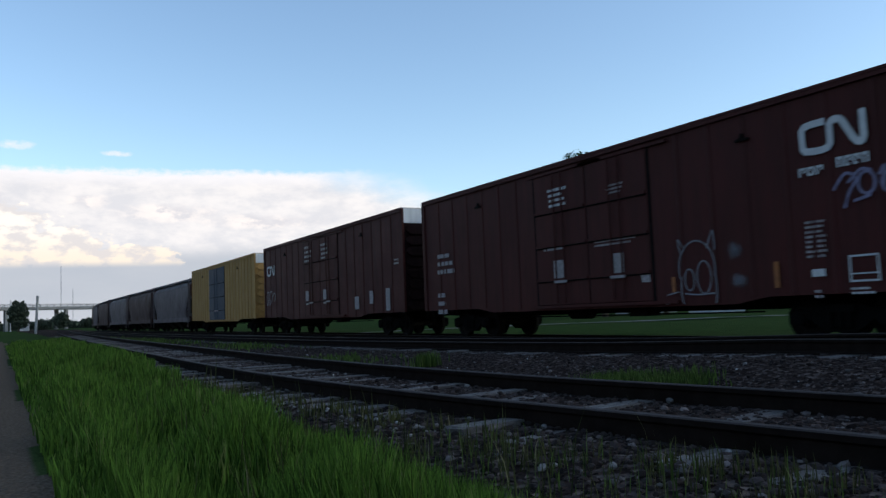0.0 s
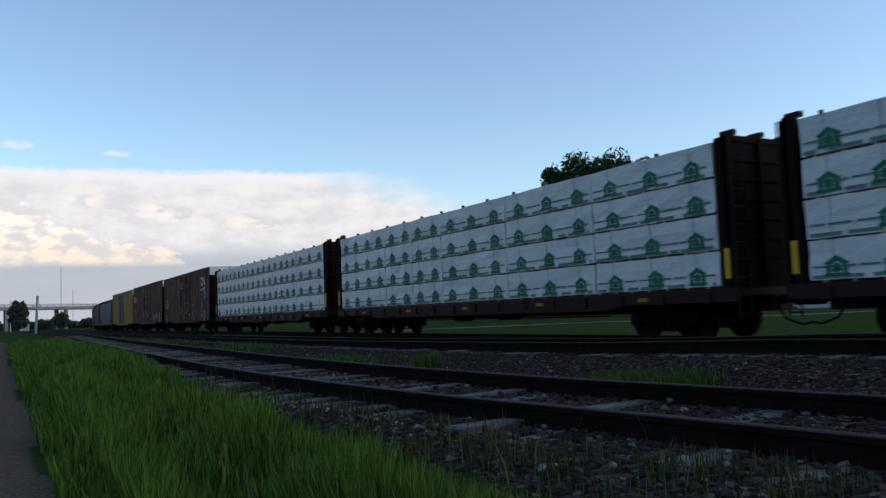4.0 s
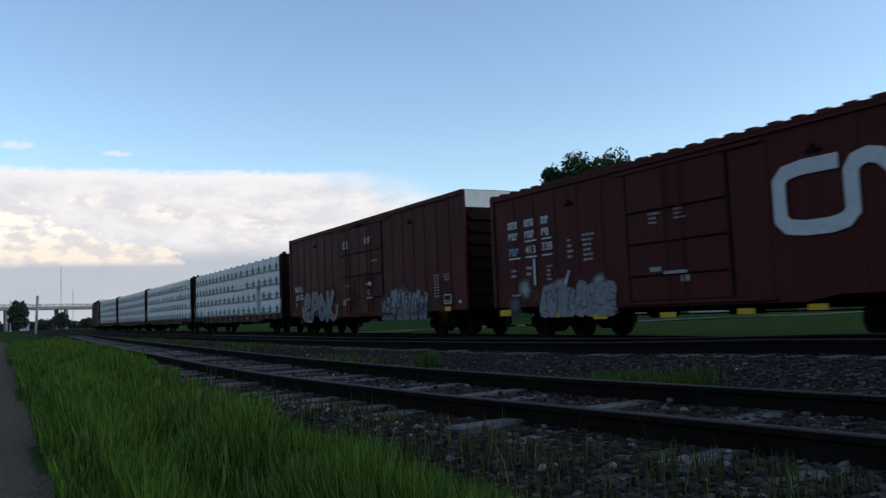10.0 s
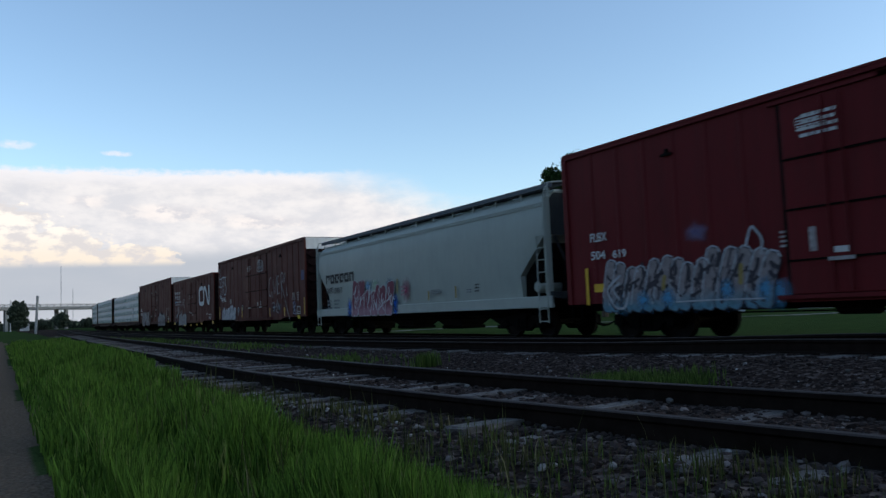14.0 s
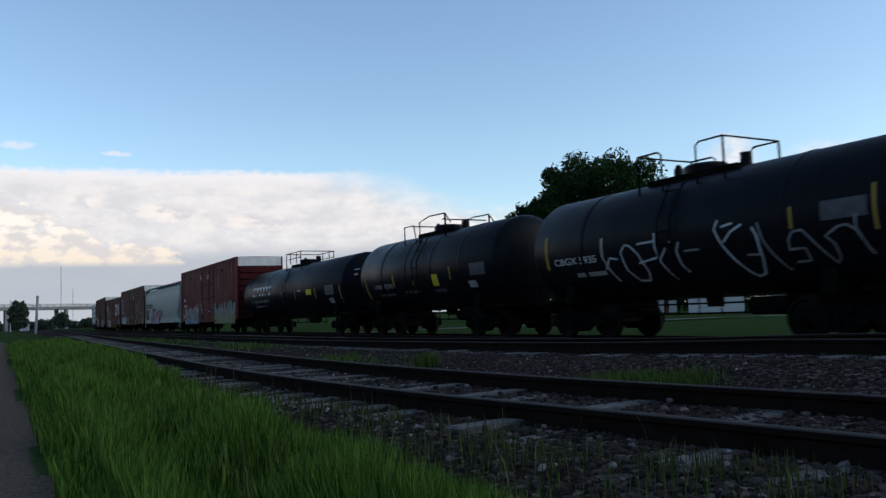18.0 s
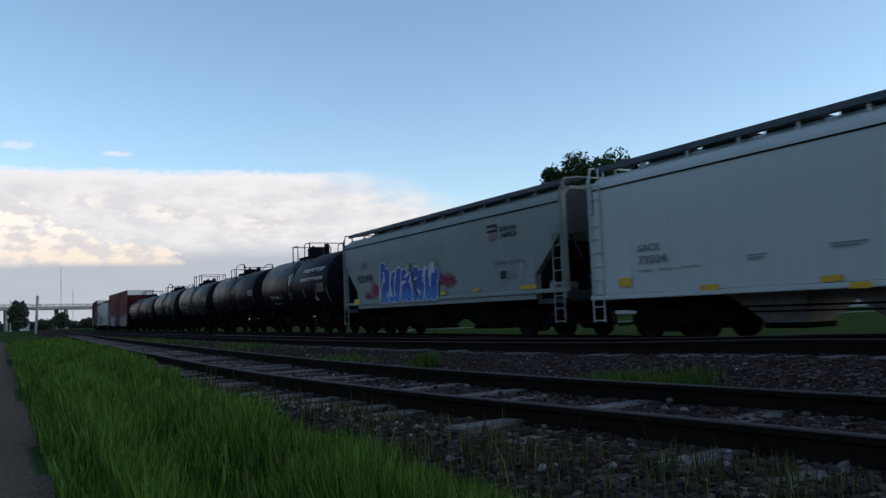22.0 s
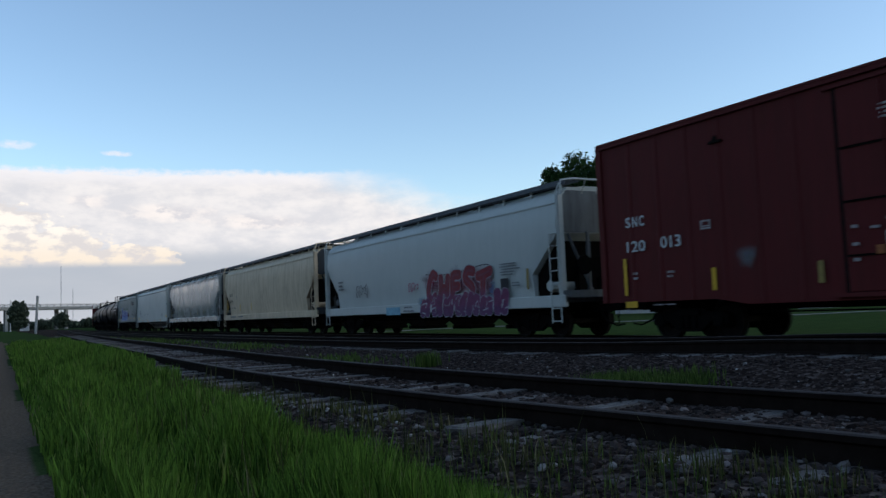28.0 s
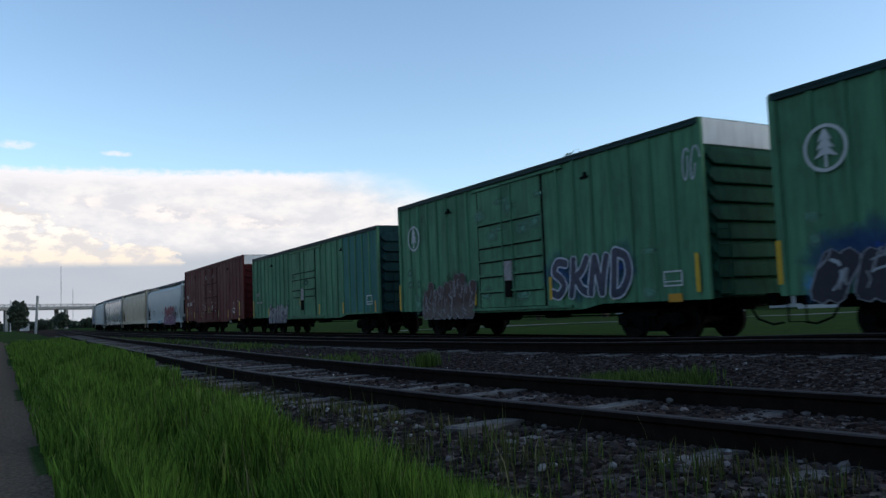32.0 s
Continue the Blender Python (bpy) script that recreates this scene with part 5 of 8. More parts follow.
# ---- the train, front to rear: stations in metres at the start ----
TRAIN = []


def couple(made, front, rear):
    car, side = made
    TRAIN.append((car, (front + rear) / 2))
    return side


for k, (mat, bays, ln) in enumerate(((OLDDARK, 3, 16.5), (OLDMID, 3, 17.5), (OLDDARK, 3, 17.5), (OLDMID, 3, 17.5), (OLDDARK, 3, 17.0), (OLDMID, 3, 17.2))):
    rear = 66.6 + (5 - k) * 18.7
    couple(hopper("grimy brownish covered hopper far ahead in the train", ln, mat, deck=4.45, end_paint=END_RUST), rear + ln, rear)
couple(boxcar("yellow ribbed box car with dark slate-blue door", 17.96, 4.87, YELLOW, [(5.9, 10.4)], ribs=24, door_paint=DOORBLUE, rib_deep=0.05), 65.05, 47.09)
s_br1 = couple(boxcar("dark brown weathered box car with double plug doors", 18.24, 4.93, BROWN_OLD, [(6.9, 9.2), (9.2, 11.5)], end_paint=END_BROWN), 45.16, 26.92)
s_br2 = couple(boxcar("dark brown box car with white emblem and sprayed figures", 18.27, 4.87, BROWN_OLD, [(6.9, 9.2), (9.2, 11.5)], end_paint=END_BROWN), 25.2, 6.93)
LOADS = ((4.25, 4.24, 4.59, 4.13, 4.0), (4.73, 2.36, 2.27, 4.1, 4.1, 4.1), (4.4, 4.3, 2.4, 2.4, 4.2, 4.0), (4.3, 4.3, 4.3, 4.1, 4.6))
for k, (f, r) in enumerate(((4.5, -16.85), (-19.0, -40.7), (-43.0, -64.7), (-67.0, -88.58))):
    couple(centrebeam("brown centre-beam flat car stacked with white-wrapped lumber", f - r, 21 + k, notch=(17.0, 17.75) if k == 3 else None, columns=LOADS[k]), f, r)
s_no = couple(boxcar("brown box car with rust stains and grey graffiti", 18.15, 4.93, BROWN, [(6.95, 9.25), (9.25, 11.6)], end_paint=END_BROWN), -90.55, -108.7)
s_cn = couple(boxcar("low brown box car with wavy roof and big white emblem", 15.25, 4.33, BROWN, [(6.1, 9.2)], white_end=False, wavy=True, ribs=15, end_paint=END_BROWN), -110.4, -125.65)
s_gr = couple(boxcar("brown box car with white sprayed tags", 18.1, 4.93, BROWN, [(6.9, 9.2), (9.2, 11.5)], end_paint=END_BROWN), -127.25, -145.35)
s_pr = couple(hopper("light grey covered hopper with bright graffiti", 18.8, GREY, bays=4, deck=4.47, ridges=2), -146.95, -165.75)
s_fl = couple(boxcar("red box car with white end and pale graffiti", 18.05, 4.98, RED, [(6.9, 9.2), (9.2, 11.5)], end_paint=END_RED), -166.5, -184.55)
s_t1 = couple(tank_car("long glossy black tank car with white lettering", 17.3, TANK, 1.5, 2.32), -185.6, -202.9)
s_t2 = couple(tank_car("black tank car with sooty worn shell", 11.3, TANK_OLD, 1.5, 2.44, rail_style=1, bands=4), -204.2, -215.5)
s_t3 = couple(tank_car("black tank car with white scrawled graffiti", 11.3, TANK_OLD, 1.5, 2.46, bands=3, rail_style=2), -216.9, -228.2)
s_t4 = couple(tank_car("plain black tank car with pale reflector strips", 11.3, TANK, 1.52, 2.5, rail_style=1), -229.6, -240.9)
s_t5 = couple(tank_car("black tank car with white emblem and tall dome", 11.5, TANK, 1.6, 2.52, dome=0.5, rail_style=2), -242.2, -253.7)
s_up = couple(hopper("light grey covered hopper with blue graffiti", 16.1, UPGREY, bays=2, round_side=False, sill=(1.30, 1.42), pitch=4.4), -255.2, -271.3)
s_ga = couple(hopper("plain pale grey covered hopper with four outlets", 18.3, PALE, bays=4, round_side=False, sill=(1.02, 1.14), deck=4.52, pitch=2.75, winged=True, bay_paint=OLDGREY), -272.2, -290.5)
s_ut = couple(hopper("glossy steel-grey covered hopper with curved sides", 19.2, STEELGREY, bays=4, pitch=3.55, deck=4.54, ridges=3), -291.65, -310.85)
s_ac = couple(hopper("beige weathered covered hopper with yellow reflectors", 18.3, BEIGE, bays=4, pitch=3.4, deck=4.51), -312.0, -330.3)
s_we = couple(hopper("white covered hopper with red graffiti", 18.25, PALE, bays=4, pitch=3.5, deck=4.45, end_paint=END_PALE), -331.5, -349.75)
s_sn = couple(boxcar("maroon red box car with white lettering", 18.15, 4.98, MAROON, [(6.68, 8.85), (8.85, 11.05)], end_paint=END_RED, pale_handle=False), -351.35, -369.5)
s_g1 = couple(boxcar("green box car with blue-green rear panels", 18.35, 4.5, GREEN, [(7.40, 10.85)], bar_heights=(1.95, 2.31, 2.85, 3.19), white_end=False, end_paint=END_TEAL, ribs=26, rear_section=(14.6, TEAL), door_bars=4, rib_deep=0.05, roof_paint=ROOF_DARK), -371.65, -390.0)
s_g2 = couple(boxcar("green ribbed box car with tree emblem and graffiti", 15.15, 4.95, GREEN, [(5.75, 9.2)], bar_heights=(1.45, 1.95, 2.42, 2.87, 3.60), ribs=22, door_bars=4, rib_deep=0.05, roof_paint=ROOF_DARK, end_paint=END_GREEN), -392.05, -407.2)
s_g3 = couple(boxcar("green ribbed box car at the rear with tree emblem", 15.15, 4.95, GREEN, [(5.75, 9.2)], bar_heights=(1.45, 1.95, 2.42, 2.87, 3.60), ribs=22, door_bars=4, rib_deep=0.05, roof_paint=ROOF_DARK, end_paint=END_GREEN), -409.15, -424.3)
SPEED = 13.1
# the slight change of pace along the line: (metres run, place on the track)
RUN = smooth_path([(-440, -426.2), (-100, -96.6), (5, 5.2), (20, 20.2), (35, 35.2), (55, 55.3), (75, 75.1), (90, 89.7), (140, 138.5), (500, 490.0)])


# ---- lettering, signs and graffiti on the near sides ----
SIGN_YELLOW = plain("yellow_sign", (0.55, 0.42, 0.03), rough=0.5, vary=0.1)
SIGN_ORANGE = plain("orange_sign", (0.50, 0.24, 0.03), rough=0.5, vary=0.1)
SP_ASH = spray("spray_pale_ash", (0.34, 0.36, 0.38))
SP_DUSK = spray("spray_dusky_lilac", (0.055, 0.05, 0.075))
SP_WINE = spray("spray_wine_red", (0.15, 0.018, 0.045))
SP_MUD = spray("spray_mud_brown", (0.07, 0.04, 0.035))
SP_FADED = spray("spray_faded_white", (0.26, 0.25, 0.25))
SP_OCHRE = spray("dull_yellow_strip", (0.26, 0.19, 0.05))
SP_DKBLUE = spray("spray_dark_blue", (0.02, 0.025, 0.11))
SP_PINKISH = spray("spray_faded_pink", (0.30, 0.17, 0.20))
MIST_ORANGE = mist("mist_burnt_orange", (0.20, 0.055, 0.010))
MIST_PINK = mist("mist_rose", (0.26, 0.045, 0.085))
MIST_BROWN = mist("mist_brown", (0.09, 0.05, 0.04))
MIST_GREY = mist("mist_grey", (0.15, 0.15, 0.16))
MIST_PALE = mist("mist_pale_worn", (0.34, 0.33, 0.33))
MIST_FADED = mist("mist_faded_green", (0.13, 0.27, 0.19))
MIST_BLUE = mist("mist_sky_blue", (0.08, 0.26, 0.42))
MIST_LIME = mist("mist_pale_green", (0.30, 0.42, 0.30))
MIST_NAVY = mist("mist_navy_blue", (0.02, 0.05, 0.17))
MIST_COBALT = mist("mist_cobalt_blue", (0.01, 0.09, 0.34))
MIST_TAN = mist("mist_tan", (0.20, 0.17, 0.11))
MIST_WHITE = mist("mist_white", (0.40, 0.42, 0.42))
MIST_RUST = mist("mist_rust", (0.085, 0.030, 0.012))
PIECE_WINE = two_tone("piece_wine_red", (0.15, 0.020, 0.045), (0.30, 0.15, 0.19), 0.30)
PIECE_FLESH = two_tone("piece_pale_pink_and_blue", (0.235, 0.20, 0.20), (0.09, 0.21, 0.27), 0.24, 0.2)
PIECE_OLIVE = two_tone("piece_olive_and_pale", (0.15, 0.17, 0.165), (0.17, 0.17, 0.065), 0.62, 0.2)
PIECE_BLUE = two_tone("piece_bright_blue", (0.012, 0.07, 0.33), (0.03, 0.17, 0.50), 0.35)
PIECE_PLUM = two_tone("piece_plum", (0.15, 0.03, 0.09), (0.10, 0.03, 0.10), 0.2)
PIECE_RED = two_tone("piece_red_and_plum", (0.20, 0.014, 0.026), (0.17, 0.045, 0.12), 0.36)
PIECE_MUD = two_tone("piece_mud_brown", (0.070, 0.040, 0.036), (0.11, 0.085, 0.075), 0.4)
PIECE_SILVER = two_tone("piece_dull_silver", (0.22, 0.235, 0.24), (0.15, 0.155, 0.17), 0.4)
PIECE_DUSK = two_tone("piece_dark_lilac", (0.065, 0.06, 0.085), (0.04, 0.05, 0.075), 0.4)
STENCIL_GREY = plain("faded_grey_stencil", (0.16, 0.17, 0.175), rough=0.7)
PANEL_GREY = plain("dull_grey_panel", (0.075, 0.075, 0.08), rough=0.5, vary=0.3)
REFLECT_DULL = plain("dull_yellow_reflector", (0.30, 0.19, 0.04), rough=0.5, vary=0.2)


def shell_mesh(me, half, radius, axis_z, u, z):
    """Wrap a flat drawing round the tank."""
    for v in me.vertices:
        zz = max(-radius * 0.99, min(radius * 0.99, z + v.co.y - axis_z))
        c = math.sqrt(radius * radius - zz * zz) / radius
        v.co = (-c * (radius + 0.010), half - u - v.co.x, axis_z + zz)
    return me


def shell_bars(car, half, radius, axis_z, u, z, w, h, material, n, seed):
    """Lettering too bold or too small to spell, as a row of upright bars."""
    rng = random.Random(seed)
    bm = bmesh.new()
    for i in range(n):
        x0, x1 = w * i / n, w * (i + 0.78) / n
        e = min(h * 0.30, (x1 - x0) * 0.36)
        q = [(x0, x0 + e, 0, h), (x1 - e, x1, h * rng.choice((0, 0.45)), h), (x0 + e, x1 - e, h - e, h)]
        if rng.random() < 0.6:
            q.append((x0 + e, x1 - e, 0, e))
        for a, b, c, d in q:
            v = [bm.verts.new(p) for p in ((a, c, 0), (b, c, 0), (b, d, 0), (a, d, 0))]
            bm.faces.new(v)
    part("lettering_bar", shell_mesh(mesh_of("lettering_bar", bm, material), half, radius, axis_z, u, z), None, car)


def shell_disc(car, half, radius, axis_z, u, z, r, material):
    bm = bmesh.new()
    for k in range(14):
        w0, w1 = -1.35 + 2.7 * k / 14, -1.35 + 2.7 * (k + 0.94) / 14
        a, b = r * math.sin(w0), r * math.sin(w1)
        c, d = r * math.cos(w0), r * math.cos(w1)
        cut = 0.5 if k in (6, 7) else 1
        for i in range(8):
            s0, s1 = i / 8, (i + 1) / 8
            y = [-c + (c * cut + c) * s0, -d + (d * cut + d) * s0, -d + (d * cut + d) * s1, -c + (c * cut + c) * s1]
            bm.faces.new([bm.verts.new(p) for p in ((a, y[0], 0), (b, y[1], 0), (b, y[2], 0), (a, y[3], 0))])
    part("emblem", shell_mesh(mesh_of("emblem", bm, material), half, radius, axis_z, u, z), None, car, "round white emblem")


def shell_line(car, half, radius, axis_z, pts, width, material):
    """One sprayed stroke on the round of the tank."""
    bm = bmesh.new()
    line = []
    for p, q in zip(pts, pts[1:]):
        p, q = Vector((*p, 0)), Vector((*q, 0))
        k = max(1, int((q - p).length / 0.15))
        line += [p.lerp(q, i / k) for i in range(k)]
    line.append(Vector((*pts[-1], 0)))
    rows = []
    for i, p in enumerate(line):
        d = (line[min(i + 1, len(line) - 1)] - line[max(i - 1, 0)]).normalized()
        s = Vector((-d.y, d.x, 0)) * width / 2
        rows.append((bm.verts.new(p + s), bm.verts.new(p - s)))
    for r, s in zip(rows, rows[1:]):
        bm.faces.new((r[0], s[0], s[1], r[1]))
    part("sprayed_line", shell_mesh(mesh_of("sprayed_line", bm, material), half, radius, axis_z, 0, 0), None, car)


def worm_emblem(side, u, z, w, h):
    """A broad white band that loops once and zigzags once."""
    k = h * 0.2
    pts = [(0.42, 0.90), (0.22, 0.90), (0.12, 0.86), (0.08, 0.75), (0.08, 0.25), (0.12, 0.14), (0.22, 0.10), (0.36, 0.10), (0.44, 0.14), (0.48, 0.25), (0.48, 0.75), (0.51, 0.86), (0.57, 0.90), (0.63, 0.86), (0.67, 0.76), (0.80, 0.24), (0.84, 0.14), (0.88, 0.11), (0.91, 0.14), (0.93, 0.25), (0.93, 1.0)]
    side.ribbon([(u + w * x, z + h * y) for x, y in pts], k, STENCIL, "emblem", "white ribbon-shaped emblem")


def tree_emblem(side, u, z, w, h):
    """A pine in a ring."""
    c, r = (u + w / 2, z + h / 2), h * 0.46
    side.ribbon([(c[0] + r * math.sin(2 * math.pi * i / 28), c[1] + r * math.cos(2 * math.pi * i / 28)) for i in range(29)], h * 0.07, STENCIL, "emblem_ring", "white ring emblem")
    bm = bmesh.new()
    for k in range(3):
        y0 = h * (0.30 + 0.17 * k)
        b = h * (0.26 - 0.05 * k)
        slab(bm, [(-b, y0), (0, y0 + h * 0.08), (b, y0), (b * 0.2, y0 + h * 0.24), (0, y0 + h * 0.27), (-b * 0.2, y0 + h * 0.24)], "z", -0.003, 0.003)
    slab(bm, [(-0.03 * h, h * 0.1), (0.03 * h, h * 0.1), (0.03 * h, h * 0.4), (-0.03 * h, h * 0.4)], "z", -0.002, 0.002)
    side.put("emblem_tree", mesh_of("emblem_tree", bm, STENCIL), c[0], z, 0.008, "white pine emblem")


s_br2.bars(0.97, 2.14, 1.31, 0.82, 3, STENCIL_DIM, 101, 1)
s_br2.bars(7.57, 3.65, 1.06, 0.58, 4, STENCIL, 102, 1)
s_br2.bars(10.05, 3.68, 0.82, 0.29, 3, STENCIL_DIM, 103, 1)
s_br2.plate(7.71, 1.66, 0.46, 0.52, STENCIL_DIM)
s_br2.plate(10.18, 1.67, 0.37, 0.51, STENCIL_DIM)
s_br2.bars(7.23, 2.42, 1.03, 0.22, 1, STENCIL_DIM, 106, 1)
s_br2.bars(9.45, 2.38, 1.97, 0.2, 2, STENCIL_DIM, 107, 1)
s_br2.bars(15.64, 1.61, 0.47, 0.75, 8, STENCIL_DIM, 112, 2)
s_br2.plate(15.73, 1.27, 0.27, 0.14, STENCIL)
s_br2.frame_box(16.49, 1.13, 0.57, 0.49)
s_br2.bars(16.46, 0.89, 0.57, 0.16, 2, STENCIL, 115, 1)
s_br2.plate(14.88, 1.1, 0.12, 0.52, SP_ORANGE)
s_br2.plate(11.14, 1.4, 0.28, 0.23, STENCIL_DIM)
s_br2.bars(0.93, 0.74, 0.81, 0.86, 3, STENCIL_DIM, 118, 1)
s_br2.bars(15.73, 0.84, 0.29, 0.2, 2, STENCIL_DIM, 119, 1)
s_br1.bars(7.02, 3.58, 1.16, 0.92, 4, STENCIL_DIM, 120, 1)
s_br1.bars(9.38, 3.57, 0.98, 0.86, 4, STENCIL_DIM, 121, 1)
scrawl(s_br1, 0.4, 1.53, 1.62, 1.01, SP_GREY, 3, 3, 0.06)
s_br1.plate(7.1, 1.5, 0.42, 0.69, STENCIL_DIM)
s_br1.plate(9.59, 1.49, 0.45, 0.68, STENCIL_DIM)
s_br1.plate(13.43, 1.14, 0.44, 0.55, STENCIL_DIM)
s_br1.plate(15.02, 1.34, 0.34, 0.53, STENCIL_DIM)
s_br1.plate(16.62, 1.02, 0.37, 0.89, STENCIL_DIM)
s_br1.bars(17.42, 2.78, 0.7, 0.28, 2, STENCIL_DIM, 128, 1)
s_no.word('NO', 0.8, 2.15, 0.34, 0.59, STENCIL, 0.004)
s_no.word('KL', 1.5, 2.18, 0.3, 0.47, STENCIL, 0.004)
s_no.word('60', 0.82, 1.75, 0.27, 0.55, STENCIL, 0.004)
s_no.word('32', 1.53, 1.77, 0.28, 0.5, STENCIL, 0.004)
s_no.bars(0.86, 1.4, 0.36, 0.24, 2, STENCIL_DIM, 134, 1)
s_no.bars(7.46, 3.84, 0.99, 0.37, 4, STENCIL, 135, 1)
s_no.bars(9.85, 3.88, 1.02, 0.28, 4, STENCIL, 136, 1)
s_no.bars(10.56, 3.06, 0.78, 0.12, 1, STENCIL_DIM, 137, 1)
s_no.bars(15.96, 1.39, 0.41, 0.84, 8, STENCIL_DIM, 138, 2)
s_no.bars(16.68, 1.95, 0.46, 0.27, 3, STENCIL_DIM, 139, 2)
s_no.frame_box(16.64, 1.16, 0.52, 0.32)
s_no.plate(16.69, 0.91, 0.4, 0.14, SIGN_YELLOW)
s_no.plate(17.67, 1.16, 0.15, 0.1, STENCIL)
s_no.plate(10.02, 2.11, 0.45, 0.14, STENCIL)
s_no.plate(10.04, 1.7, 0.25, 0.25, STENCIL_DIM)
s_no.plate(7.7, 2.14, 0.36, 0.08, STENCIL_DIM)
s_no.plate(7.36, 1.33, 0.31, 0.28, STENCIL_DIM)
s_cn.bars(3.71, 2.17, 0.29, 0.59, 4, STENCIL_DIM, 153, 1)
s_cn.bars(4.36, 2.05, 0.55, 0.79, 6, STENCIL_DIM, 154, 1)
s_cn.bars(6.82, 2.74, 0.46, 0.32, 3, STENCIL_DIM, 156, 1)
s_cn.bars(7.65, 2.78, 0.44, 0.3, 3, STENCIL_DIM, 157, 1)
s_cn.plate(6.81, 1.52, 0.37, 0.22, STENCIL_DIM)
s_cn.plate(7.78, 1.36, 0.25, 0.15, STENCIL_DIM)
s_cn.frame_box(13.69, 1.07, 0.67, 0.32)
s_cn.bars(12.81, 1.35, 0.65, 0.13, 2, STENCIL_DIM, 162, 1)
s_cn.plate(14.62, 0.69, 0.51, 0.19, REFLECT)
s_cn.plate(0.26, 0.68, 0.59, 0.18, REFLECT)
s_cn.plate(2.98, 0.61, 0.51, 0.16, REFLECT)
s_cn.plate(4.66, 0.54, 0.53, 0.17, REFLECT)
s_cn.plate(7.05, 0.55, 0.5, 0.12, REFLECT)
s_cn.plate(9.29, 0.59, 0.44, 0.12, REFLECT)
s_cn.plate(10.96, 0.64, 0.43, 0.12, REFLECT)
s_gr.word('NO', 0.82, 2.15, 0.31, 0.47, STENCIL, 0.004)
s_gr.word('KL', 1.5, 2.17, 0.28, 0.55, STENCIL, 0.004)
s_gr.frame_box(3.11, 1.95, 0.28, 0.3)
s_gr.bars(7.44, 3.83, 1.01, 0.36, 4, STENCIL, 174, 1)
s_gr.bars(9.78, 3.67, 1.1, 0.78, 6, STENCIL, 175, 1)
scrawl(s_gr, 9.65, 3.65, 1.28, 0.75, SP_WHITE, 5, 4, 0.03)
s_gr.reflector(3.26, 0.96, 0.55, 0.28)
s_gr.reflector(6.0, 1.01, 0.64, 0.32)
s_gr.reflector(11.97, 1.0, 0.47, 0.21)
s_gr.reflector(14.64, 0.97, 0.49, 0.17)
s_gr.reflector(17.89, 1.04, 0.86, 0.16)
s_gr.reflector(0.16, 1.01, 0.78, 0.17)
s_gr.frame_box(16.76, 1.07, 0.54, 0.39)
s_gr.plate(16.83, 0.83, 0.4, 0.17, SIGN_YELLOW)
s_gr.bars(16.05, 1.81, 0.48, 0.4, 5, STENCIL_DIM, 185, 2)
s_gr.bars(16.82, 1.75, 0.38, 0.49, 4, STENCIL_DIM, 186, 1)
s_gr.plate(17.52, 2.79, 0.53, 0.51, SP_DKBLUE)
s_gr.plate(7.6, 1.75, 0.16, 0.34, STENCIL_DIM)
s_gr.plate(10.0, 1.71, 0.34, 0.24, STENCIL_DIM)
s_gr.plate(9.51, 1.56, 0.19, 0.34, STENCIL_DIM)
s_pr.blocks(1.36, 2.39, 3.45, 0.41, 6, STENCIL_BLACK, 192)
s_pr.word('UNPX', 1.38, 1.94, 0.28, 0.8, STENCIL_BLACK, 0.004)
s_pr.word('124917', 2.34, 1.93, 0.25, 1.0, STENCIL_BLACK, 0.004)
s_pr.bars(1.43, 1.17, 1.74, 0.5, 3, STENCIL_GREY, 195, 2)
s_pr.plate(8.95, 1.7, 0.1, 0.54, SP_OCHRE)
s_pr.plate(11.52, 1.31, 0.09, 0.33, SP_OCHRE)
s_pr.plate(13.46, 1.34, 0.1, 0.39, SP_OCHRE)
s_pr.bars(11.76, 1.52, 0.93, 0.17, 3, STENCIL_GREY, 200, 1)
s_pr.bars(9.29, 1.54, 0.62, 0.43, 3, SP_PINKISH, 201, 1)
s_pr.bars(14.75, 1.47, 0.35, 0.3, 3, STENCIL_BLACK, 202, 1)
s_pr.bars(14.24, 1.46, 0.36, 0.16, 2, STENCIL_GREY, 203, 1)
s_fl.word('FLBX', 1.0, 2.54, 0.23, 0.64, STENCIL, 0.004)
s_fl.word('504', 1.0, 2.08, 0.22, 0.55, STENCIL, 0.004)
s_fl.word('619', 1.83, 2.07, 0.2, 0.49, STENCIL, 0.004)
s_fl.reflector(0.73, 0.9, 0.97, 0.16)
s_fl.plate(1.06, 1.23, 0.4, 0.21, REFLECT)
s_fl.bars(7.24, 4.1, 0.86, 0.29, 5, STENCIL, 209, 1)
s_fl.plate(7.39, 1.76, 0.15, 0.47, STENCIL_DIM)
s_fl.plate(7.89, 1.67, 0.29, 0.14, STENCIL)
s_fl.bars(6.74, 1.87, 0.18, 0.37, 4, STENCIL_DIM, 214, 1)
s_fl.bars(7.33, 3.94, 1.0, 0.51, 4, STENCIL, 216, 1)
s_fl.bars(9.58, 3.96, 1.09, 0.38, 4, STENCIL, 217, 1)
s_up.word('92044', 1.65, 2.26, 0.32, 1.54, STENCIL_BLACK, 0.004)
scrawl(s_up, 2.07, 2.8, 0.57, 0.33, SP_GREY, 6, 2, 0.04)
